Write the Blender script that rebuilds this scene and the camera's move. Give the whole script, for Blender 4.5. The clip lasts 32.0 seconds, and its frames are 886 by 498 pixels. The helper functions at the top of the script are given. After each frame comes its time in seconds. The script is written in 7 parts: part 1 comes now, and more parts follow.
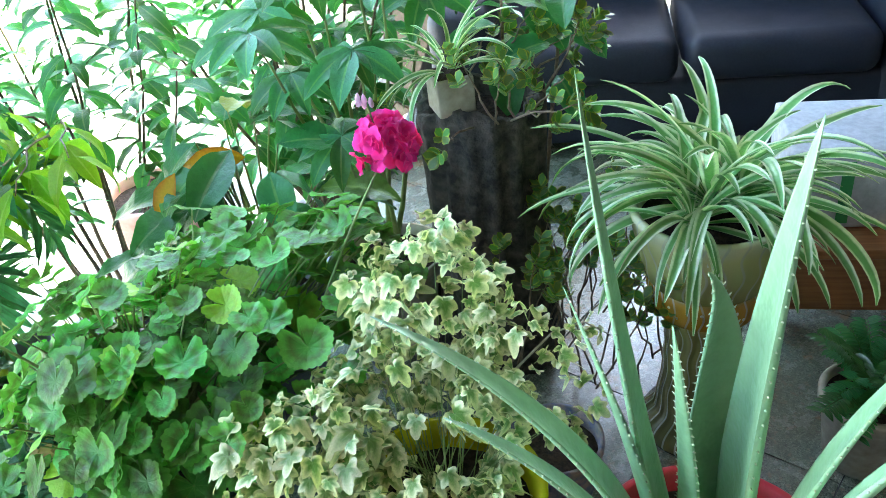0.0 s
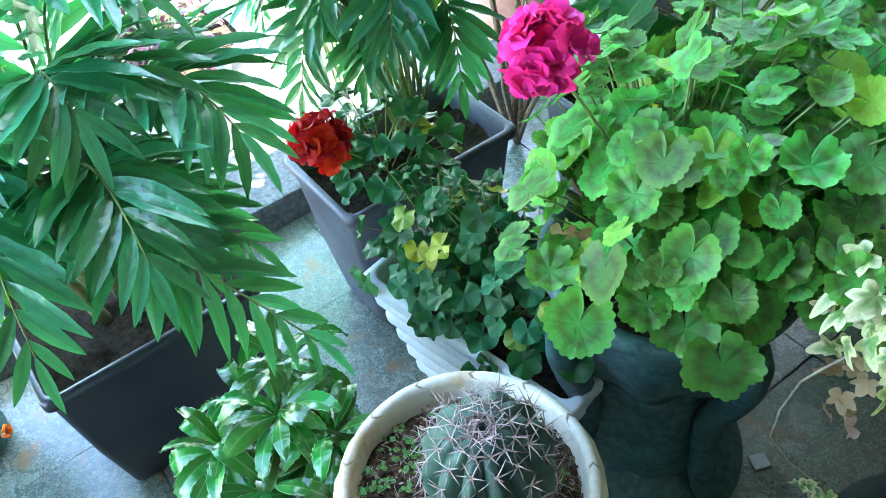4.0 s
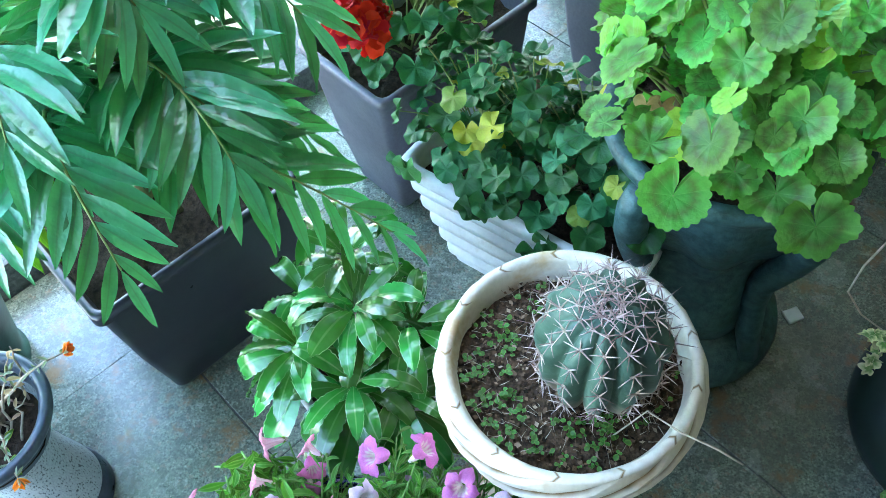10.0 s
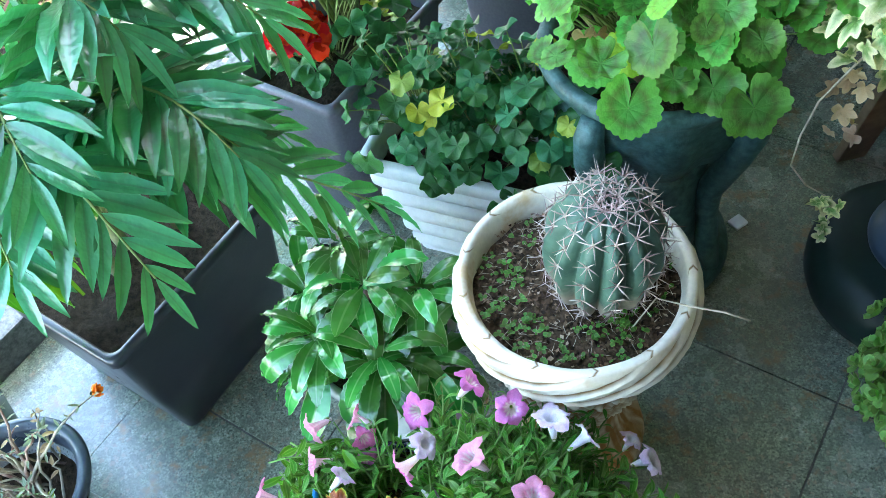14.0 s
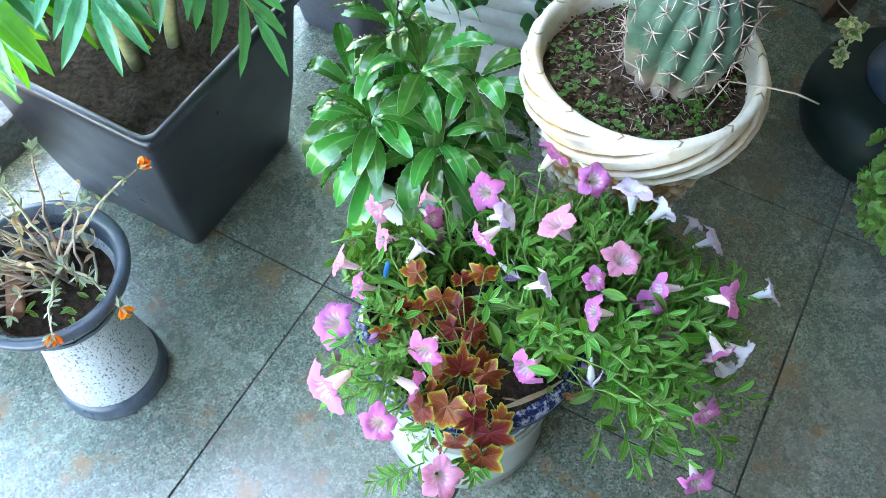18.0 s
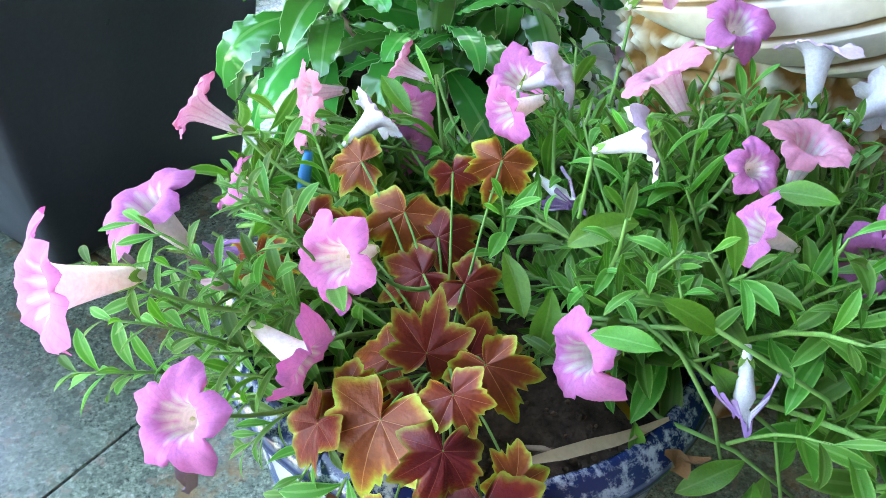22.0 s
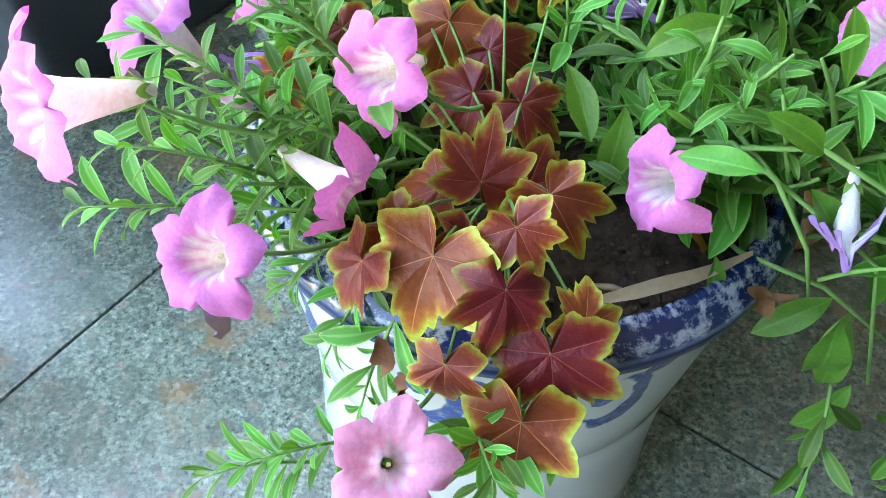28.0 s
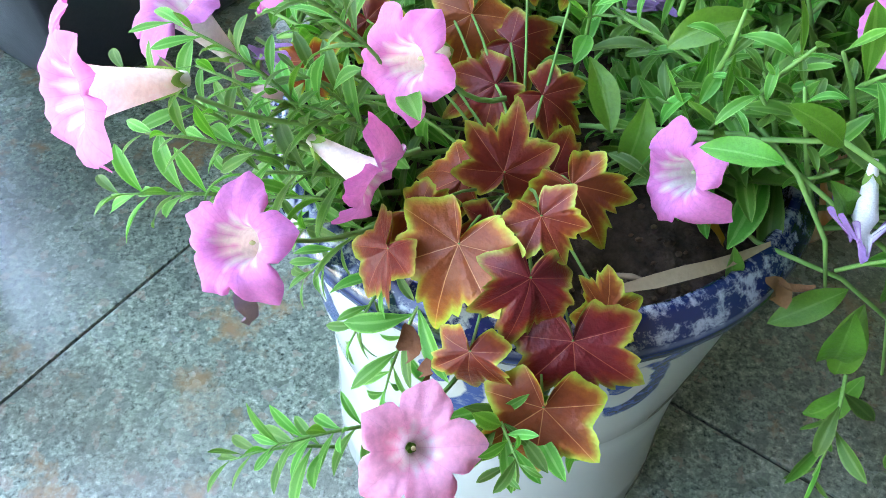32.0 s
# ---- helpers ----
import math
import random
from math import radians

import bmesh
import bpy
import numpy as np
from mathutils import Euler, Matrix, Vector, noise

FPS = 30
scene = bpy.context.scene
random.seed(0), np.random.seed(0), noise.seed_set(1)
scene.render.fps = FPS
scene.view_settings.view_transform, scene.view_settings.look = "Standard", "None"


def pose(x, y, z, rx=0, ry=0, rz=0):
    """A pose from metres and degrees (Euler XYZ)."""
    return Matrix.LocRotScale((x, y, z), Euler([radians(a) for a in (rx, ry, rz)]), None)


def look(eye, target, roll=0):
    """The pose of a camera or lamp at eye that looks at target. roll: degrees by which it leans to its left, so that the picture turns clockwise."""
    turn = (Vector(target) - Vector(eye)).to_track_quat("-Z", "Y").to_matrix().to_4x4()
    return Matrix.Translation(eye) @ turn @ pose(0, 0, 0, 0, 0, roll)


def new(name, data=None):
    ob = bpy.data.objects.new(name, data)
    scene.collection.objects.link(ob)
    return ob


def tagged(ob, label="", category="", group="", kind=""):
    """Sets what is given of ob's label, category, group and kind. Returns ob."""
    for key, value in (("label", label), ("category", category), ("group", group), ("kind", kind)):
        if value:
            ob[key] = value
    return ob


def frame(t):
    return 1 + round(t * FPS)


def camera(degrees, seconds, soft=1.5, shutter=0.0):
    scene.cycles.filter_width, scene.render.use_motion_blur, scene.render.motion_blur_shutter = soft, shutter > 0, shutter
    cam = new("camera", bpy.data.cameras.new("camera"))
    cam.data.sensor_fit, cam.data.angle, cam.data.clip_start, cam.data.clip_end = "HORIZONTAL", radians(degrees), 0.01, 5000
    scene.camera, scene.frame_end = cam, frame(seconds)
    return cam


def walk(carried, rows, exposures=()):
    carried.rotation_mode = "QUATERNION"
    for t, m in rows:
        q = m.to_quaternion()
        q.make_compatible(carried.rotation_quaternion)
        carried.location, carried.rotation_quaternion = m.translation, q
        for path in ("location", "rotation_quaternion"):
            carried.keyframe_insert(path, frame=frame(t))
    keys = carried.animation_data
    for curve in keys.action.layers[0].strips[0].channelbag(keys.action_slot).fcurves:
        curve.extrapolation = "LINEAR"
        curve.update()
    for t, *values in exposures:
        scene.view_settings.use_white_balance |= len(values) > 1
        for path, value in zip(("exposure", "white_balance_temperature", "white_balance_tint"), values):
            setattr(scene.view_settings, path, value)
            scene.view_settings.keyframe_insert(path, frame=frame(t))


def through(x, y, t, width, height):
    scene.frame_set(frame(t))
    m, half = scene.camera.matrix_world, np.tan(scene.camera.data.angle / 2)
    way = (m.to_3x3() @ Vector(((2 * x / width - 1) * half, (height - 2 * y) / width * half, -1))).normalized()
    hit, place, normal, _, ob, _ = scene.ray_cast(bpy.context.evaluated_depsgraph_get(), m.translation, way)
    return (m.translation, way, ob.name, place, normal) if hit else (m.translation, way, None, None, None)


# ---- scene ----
cam = camera(54.8, 32.0, soft=0.6)
PATH = [
    (0, (0.111, 0.014, 1.62), (-0.049, 1.667, 0.506), -7.7),
    (0.5, (0.094, 0.098, 1.585), (-0.223, 1.658, 0.375), -9.0),
    (1, (-0.001, 0.119, 1.576), (-0.295, 1.654, 0.327), -8.2),
    (1.5, (-0.201, 0.109, 1.595), (-0.423, 1.667, 0.359), -6.3),
    (2, (-0.301, 0.103, 1.587), (-0.445, 1.672, 0.356), -4.4),
    (2.5, (-0.334, 0.127, 1.547), (-0.519, 1.654, 0.269), -2.6),
    (3, (-0.378, 0.158, 1.524), (-0.834, 1.542, 0.155), -4.9),
    (3.5, (-0.441, 0.145, 1.512), (-1.0, 1.45, 0.103), -6.9),
    (5.5, (-0.719, 0.109, 1.508), (-0.863, 1.371, -0.036), -3.8),
    (6, (-0.737, 0.116, 1.501), (-0.872, 1.338, -0.076), -3.0),
    (6.5, (-0.73, 0.125, 1.49), (-0.979, 1.242, -0.151), -7.6),
    (7, (-0.738, 0.111, 1.495), (-0.984, 1.216, -0.153), -6.1),
    (7.5, (-0.735, 0.104, 1.504), (-0.974, 1.218, -0.141), -5.8),
    (8, (-0.733, 0.098, 1.51), (-0.979, 1.217, -0.13), -6.0),
    (8.5, (-0.739, 0.096, 1.511), (-0.981, 1.215, -0.129), -5.8),
    (9, (-0.735, 0.109, 1.504), (-0.974, 1.227, -0.137), -5.8),
    (9.5, (-0.731, 0.113, 1.505), (-0.984, 1.226, -0.137), -6.1),
    (10, (-0.731, 0.107, 1.505), (-1.029, 1.217, -0.132), -6.3),
    (10.5, (-0.714, 0.111, 1.508), (-1.096, 1.204, -0.123), -9.1),
    (11, (-0.704, 0.109, 1.511), (-1.191, 1.176, -0.109), -12.7),
    (11.5, (-0.774, 0.11, 1.508), (-1.187, 1.194, -0.122), -11.0),
    (12, (-0.927, 0.073, 1.509), (-1.105, 1.198, -0.135), -7.4),
    (12.5, (-0.996, 0.037, 1.507), (-0.999, 1.179, -0.135), -4.5),
    (13, (-0.944, 0.032, 1.513), (-0.865, 1.231, -0.086), -4.6),
    (13.5, (-0.873, -0.002, 1.536), (-0.835, 1.211, -0.054), -6.1),
    (14, (-0.848, -0.056, 1.511), (-0.934, 1.154, -0.079), -10.9),
    (14.5, (-0.877, -0.079, 1.474), (-0.959, 1.002, -0.206), -11.0),
    (15, (-1.025, -0.114, 1.458), (-1.051, 0.948, -0.237), -8.0),
    (15.5, (-1.122, -0.155, 1.418), (-1.11, 0.907, -0.276), -5.8),
    (17.5, (-1.15, -0.204, 1.43), (-0.985, 0.83, -0.275), 1.3),
    (18, (-1.15, -0.193, 1.384), (-0.965, 0.858, -0.307), 2.3),
    (18.5, (-1.068, -0.125, 1.279), (-0.907, 0.936, -0.409), 1.7),
    (19, (-0.987, -0.056, 1.106), (-0.821, 1.023, -0.57), 2.2),
    (19.5, (-1.037, -0.055, 0.863), (-0.845, 1.177, -0.701), 3.7),
    (20, (-1.071, -0.036, 0.736), (-0.852, 1.377, -0.663), 5.1),
    (20.5, (-1.09, -0.051, 0.707), (-0.862, 1.362, -0.69), 5.8),
    (21, (-1.066, -0.06, 0.711), (-0.865, 1.38, -0.663), 5.4),
    (21.5, (-1.059, -0.065, 0.713), (-0.875, 1.446, -0.585), 4.8),
    (22, (-1.064, -0.066, 0.712), (-0.938, 1.466, -0.567), 3.9),
    (22.5, (-1.065, -0.07, 0.715), (-0.957, 1.471, -0.555), 3.5),
    (23, (-1.073, -0.069, 0.715), (-0.945, 1.478, -0.546), 4.0),
    (23.5, (-1.078, -0.067, 0.703), (-0.971, 1.489, -0.549), 3.5),
    (24, (-1.079, -0.05, 0.692), (-0.992, 1.43, -0.65), 2.7),
    (24.5, (-1.072, -0.036, 0.67), (-0.988, 1.343, -0.776), 2.4),
    (25, (-1.075, -0.035, 0.669), (-0.986, 1.315, -0.805), 2.6),
    (25.5, (-1.076, -0.035, 0.669), (-0.984, 1.315, -0.804), 2.7),
    (27.5, (-1.078, -0.031, 0.663), (-0.987, 1.256, -0.865), 2.8),
    (28, (-1.08, -0.031, 0.663), (-0.986, 1.248, -0.871), 2.9),
    (28.5, (-1.081, -0.031, 0.662), (-0.985, 1.25, -0.871), 3.0),
    (29, (-1.083, -0.031, 0.662), (-0.989, 1.253, -0.868), 3.1),
    (29.5, (-1.084, -0.032, 0.662), (-0.993, 1.236, -0.882), 3.1),
    (30, (-1.086, -0.033, 0.663), (-0.997, 1.224, -0.89), 3.0),
    (30.5, (-1.088, -0.035, 0.664), (-1.002, 1.228, -0.884), 3.1),
    (31, (-1.089, -0.037, 0.666), (-1.003, 1.228, -0.881), 3.0),
    (31.5, (-1.089, -0.035, 0.664), (-1.003, 1.231, -0.882), 3.0),
    (32, (-1.09, -0.037, 0.666), (-1.003, 1.233, -0.877), 3.0),
]
walk(cam, [(t, look(eye, target, roll)) for t, eye, target, roll in PATH], [(0.0, 4.60, 6800, 5), (1.0, 4.60, 6700, 4), (2.0, 4.37, 6500, 3), (3.5, 4.46, 6300, 2), (6.0, 4.65, 6400, 4), (11.0, 4.56, 6500, 3), (12.0, 4.45, 6550, 2), (13.0, 4.43, 6600, 1), (14.0, 4.53, 6800, 3), (16.0, 4.50, 7100, 6), (18.0, 4.50, 7400, 9), (20.0, 4.48, 7500, 7), (25.5, 4.52, 7500, 7), (28.0, 4.55, 7500, 9), (32.0, 4.56, 7500, 9)])

# ---------------------------------------------------------------- world and light
SUN_TURN, SUN_UP = 47.0, 58.0
world = bpy.data.worlds.new("sky")
scene.world = world
world.use_nodes = True
wn = world.node_tree.nodes
sky = wn.new("ShaderNodeTexSky")
sky.sky_type = "NISHITA"
sky.sun_disc = False
sky.sun_elevation, sky.sun_rotation = radians(SUN_UP), radians(90 - SUN_TURN)
world.node_tree.links.new(sky.outputs[0], wn["Background"].inputs[0])
wn["Background"].inputs[1].default_value = 0.15
sun = new("sun", bpy.data.lights.new("sun", "SUN"))
sun.data.energy, sun.data.angle, sun.data.color = 5.0, radians(0.5), (1.0, 0.95, 0.86)
sun_way = Vector((math.cos(radians(SUN_TURN)) * math.cos(radians(SUN_UP)), math.sin(radians(SUN_TURN)) * math.cos(radians(SUN_UP)), math.sin(radians(SUN_UP))))
sun.matrix_basis = sun_way.to_track_quat("Z", "Y").to_matrix().to_4x4()

# ---------------------------------------------------------------- small tools
rng = random.Random(7)
U, V = Vector((0.6, 0.8, 0)), Vector((-0.8, 0.6, 0))
UP = Vector((0, 0, 1))
PAVING = pose(0, 0, 0, 0, 0, math.degrees(math.atan2(0.8, 0.6)))
PLACED = {}


def ab(a, b, z=0.0):
    """A place from metres along the paving's joints: a ahead, b to the left."""
    return U * a + V * b + Vector((0, 0, z))


def rand(lo, hi):
    return rng.uniform(lo, hi)


def thing(name, place, label, category, group="", kind="", turn=0.0):
    ob = new(name)
    m = Matrix.Translation(place) @ pose(0, 0, 0, 0, 0, turn)
    ob.matrix_basis = m
    ob.empty_display_size = 0.05
    PLACED[ob] = m
    return tagged(ob, label, category, group, kind)


def put(name, mesh, material, parent=None, m=None, label=""):
    """One mesh object at the world pose m, under its thing."""
    ob = new(name, mesh)
    if not mesh.materials:
        mesh.materials.append(material)
    ob.material_slots[0].link = "OBJECT"
    ob.material_slots[0].material = material
    m = m or Matrix()
    if parent:
        ob.parent = parent
        ob.matrix_parent_inverse = PLACED[parent].inverted()
    ob.matrix_basis = m
    PLACED[ob] = m
    return tagged(ob, label)


def build(name, shape, smooth=True):
    """A mesh from (verts, faces, rims): rims is one number a vertex, or None."""
    verts, faces, rims = shape
    me = bpy.data.meshes.new(name)
    me.from_pydata([tuple(v) for v in verts], [], faces)
    if smooth:
        me.shade_smooth()
    if rims is not None:
        layer = me.attributes.new("rim", "FLOAT", "POINT")
        layer.data.foreach_set("value", np.array(rims, dtype=np.float32))
    me.update()
    return me


def join(shapes):
    verts, faces, rims = [], [], []
    for v, f, r in shapes:
        n = len(verts)
        verts.extend(v)
        faces.extend(tuple(i + n for i in q) for q in f)
        rims.extend(r if r is not None else [0.0] * len(v))
    return verts, faces, rims


def moved(shape, m):
    v, f, r = shape
    return [m @ Vector(p) for p in v], f, r


def lathe(profile, n=48, close=True):
    """A turned body; profile: (radius, height) from the outside bottom up and over the rim."""
    verts, faces = [], []
    for r, z in profile:
        r = max(r, 0.0005)
        for i in range(n):
            t = 2 * math.pi * i / n
            verts.append(Vector((r * math.cos(t), r * math.sin(t), z)))
    for k in range(len(profile) - 1):
        for i in range(n):
            j = (i + 1) % n
            faces.append((k * n + i, k * n + j, (k + 1) * n + j, (k + 1) * n + i))
    return verts, faces, None


def tube(points, radii, n=6):
    verts, faces = [], []
    points = [Vector(p) for p in points]
    if not hasattr(radii, "__len__"):
        radii = [radii] * len(points)
    side = None
    for k, p in enumerate(points):
        way = (points[min(k + 1, len(points) - 1)] - points[max(k - 1, 0)])
        way = way.normalized() if way.length > 1e-9 else UP.copy()
        if side is None:
            side = way.orthogonal().normalized()
        side = (side - way * side.dot(way))
        side = side.normalized() if side.length > 1e-6 else way.orthogonal().normalized()
        other = way.cross(side)
        for i in range(n):
            t = 2 * math.pi * i / n
            verts.append(p + (side * math.cos(t) + other * math.sin(t)) * radii[k])
    for k in range(len(points) - 1):
        for i in range(n):
            j = (i + 1) % n
            faces.append((k * n + i, k * n + j, (k + 1) * n + j, (k + 1) * n + i))
    faces.append(tuple(range(n - 1, -1, -1)))
    faces.append(tuple((len(points) - 1) * n + i for i in range(n)))
    return verts, faces, None


def bend(p, q, sag=0.0, steps=6, wobble=0.0):
    """Points of a stalk from p to q that hangs (sag > 0) or rises (sag < 0)."""
    p, q = Vector(p), Vector(q)
    out = []
    for k in range(steps + 1):
        s = k / steps
        w = p.lerp(q, s) - UP * sag * 4 * s * (1 - s)
        if 0 < k < steps and wobble:
            w += Vector((rand(-1, 1), rand(-1, 1), rand(-1, 1))) * wobble
        out.append(w)
    return out


def orient(place, ahead, face, size=1.0):
    """A pose whose x axis runs ahead and whose z axis faces face."""
    x = Vector(ahead).normalized()
    z = Vector(face) - x * Vector(face).dot(x)
    z = z.normalized() if z.length > 1e-6 else x.orthogonal().normalized()
    y = z.cross(x)
    m = Matrix((x, y, z)).transposed().to_4x4()
    return Matrix.Translation(place) @ m @ Matrix.Diagonal((size, size, size, 1))


def box(lo, hi, bevel=0.0):
    """A box shape with chamfered edges."""
    bm = bmesh.new()
    bmesh.ops.create_cube(bm, size=1)
    for v in bm.verts:
        v.co = Vector([lo[i] + (hi[i] - lo[i]) * (v.co[i] + 0.5) for i in range(3)])
    if bevel:
        bmesh.ops.bevel(bm, geom=bm.edges[:], offset=bevel, segments=2, affect="EDGES", profile=0.6)
    bm.verts.index_update()
    shape = [v.co.copy() for v in bm.verts], [tuple(v.index for v in f.verts) for f in bm.faces], None
    bm.free()
    return shape


# ---------------------------------------------------------------- leaf shapes
def round_leaf(outline, cup=0.15, wave=0.05, waves=7, rings=(0.18, 0.42, 0.68, 0.88, 1.0), n=60, droop=0.0, vein=0.0, veins=7):
    """A leaf of unit radius in the xy plane, tip towards +x, stalk at the origin. outline(t) gives the radius at the angle t."""
    verts, faces, rims = [Vector((0, 0, 0))], [], [0.0]
    ph = rand(0, 6)
    for g in rings:
        for i in range(n):
            t = -math.pi + 2 * math.pi * (i + 0.5) / n
            r = outline(t) * g
            z = cup * r * r + wave * math.sin(waves * t + ph) * g ** 2.5 - droop * max(0, r * math.cos(t)) ** 2
            z += vein * g * (1 - g * 0.4) * abs(math.sin(veins * t / 2))
            verts.append(Vector((r * math.cos(t), r * math.sin(t), z)))
            rims.append(g)
    for i in range(n - 1):
        faces.append((0, 1 + i, 2 + i))
    for k in range(len(rings) - 1):
        for i in range(n - 1):
            p = 1 + k * n + i
            faces.append((p, p + n, p + n + 1, p + 1))
    return verts, faces, rims


def long_leaf(width, bow=0.5, fold=0.25, wave=0.0, waves=6, twist=0.0, steps=10, across=4, thick=0.0, sway=0.0, crimp=0.0):
    """A leaf of unit length along +x. width(s) is its half width, bow the turn downwards in radians along it."""
    verts, faces, rims = [], [], []
    p, a, h = Vector((0, 0, 0)), 0.0, 0.0
    ph = rand(0, 6)
    for k in range(steps + 1):
        s = k / steps
        a = -bow * s * (0.4 + 0.6 * s)
        h = sway * s
        if k:
            p = p + Vector((math.cos(a) * math.cos(h), math.cos(a) * math.sin(h), math.sin(a))) / steps
        side = Vector((-math.sin(h), math.cos(h), 0))
        upw = Vector((-math.sin(a), 0, math.cos(a)))
        tw = twist * s
        side, upw = side * math.cos(tw) + upw * math.sin(tw), upw * math.cos(tw) - side * math.sin(tw)
        w = max(width(s), 0.002)
        for j in range(across + 1):
            c = 2 * j / across - 1
            z = fold * abs(c) * w + wave * math.sin(waves * 2 * math.pi * s + ph) * c * abs(c) + crimp * math.cos(waves * 2 * math.pi * s) * abs(c) ** 3
            verts.append(p + side * (c * w) + upw * z)
            rims.append(abs(c))
    m = across + 1
    for k in range(steps):
        for j in range(across):
            q = k * m + j
            faces.append((q, q + m, q + m + 1, q + 1))
    return verts, faces, rims


def zonal_outline(lobes=9, depth=0.06, notch=0.75, tooth=0.03):
    def f(t):
        r = 1 - depth * abs(math.sin(lobes * t / 2 * 0.92)) ** 1.5
        r += tooth * (abs(math.sin(10.5 * t)) - 0.6)
        back = max(0, (abs(t) - 2.72) / 0.42)
        return r * (1 - notch * min(1, back) ** 1.6) * (1 - 0.08 * math.cos(t))
    return f


def lobed_outline(lobes, tooth=0.0, teeth=30, floor_r=0.35, sharp=1.6):
    """lobes: (angle in degrees, length, half width in degrees)"""
    def f(t):
        d = math.degrees(t)
        r = floor_r if abs(d) < 150 else floor_r * max(0.15, (180 - abs(d)) / 30)
        for at, long, half in lobes:
            x = abs(d - at) / half
            if x < 1:
                r = max(r, floor_r + (long - floor_r) * (1 - x ** 1.15) ** (1 / sharp * 1.3))
        return r * (1 + tooth * math.sin(teeth * t))
    return f


# ---------------------------------------------------------------- materials
def material(name, colour=(0.5, 0.5, 0.5), rough=0.6, metal=0.0, gloss=0.5):
    m = bpy.data.materials.new(name)
    m.use_nodes = True
    b = m.node_tree.nodes["Principled BSDF"]
    b.inputs["Base Color"].default_value = (*colour, 1)
    b.inputs["Roughness"].default_value = rough
    b.inputs["Metallic"].default_value = metal
    b.inputs["Specular IOR Level"].default_value = gloss
    return m


class Nodes:
    """A short hand for wiring one material."""

    def __init__(self, m):
        self.t = m.node_tree
        self.bsdf = self.t.nodes["Principled BSDF"]
        self.coords = None

    def add(self, kind, **values):
        n = self.t.nodes.new(kind)
        for k, v in values.items():
            n.inputs[k.replace("_", " ")].default_value = v
        return n

    def link(self, a, b):
        self.t.links.new(a, b)

    def place(self):
        if self.coords is None:
            self.coords = self.add("ShaderNodeTexCoord")
        return self.coords.outputs["Object"]

    def noise(self, scale, detail=4.0, rough=0.6, at=None):
        n = self.add("ShaderNodeTexNoise", Scale=scale, Detail=detail, Roughness=rough)
        self.link(at or self.place(), n.inputs["Vector"])
        return n.outputs["Fac"]

    def ramp(self, fac, stops):
        n = self.add("ShaderNodeValToRGB")
        e = n.color_ramp.elements
        while len(e) < len(stops):
            e.new(0.5)
        for k, (p, c) in enumerate(stops):
            e[k].position = p
            e[k].color = (*c, 1) if len(c) == 3 else c
        self.link(fac, n.inputs[0])
        return n.outputs[0]

    def mix(self, fac, a, b, mode="MIX"):
        n = self.add("ShaderNodeMix")
        n.data_type, n.blend_type = "RGBA", mode
        for value, slot in ((fac, n.inputs[0]), (a, n.inputs[6]), (b, n.inputs[7])):
            if isinstance(value, (int, float)):
                slot.default_value = value
            elif isinstance(value, tuple):
                slot.default_value = (*value, 1)
            else:
                self.link(value, slot)
        return n.outputs[2]

    def math(self, op, a, b=0.0):
        n = self.add("ShaderNodeMath")
        n.operation = op
        for value, slot in ((a, n.inputs[0]), (b, n.inputs[1])):
            if isinstance(value, (int, float)):
                slot.default_value = value
            else:
                self.link(value, slot)
        return n.outputs[0]

    def bump(self, height, strength=0.3, distance=0.002):
        n = self.add("ShaderNodeBump", Strength=strength, Distance=distance)
        self.link(height, n.inputs["Height"])
        self.link(n.outputs[0], self.bsdf.inputs["Normal"])

    def colour(self, c):
        self.link(c, self.bsdf.inputs["Base Color"])


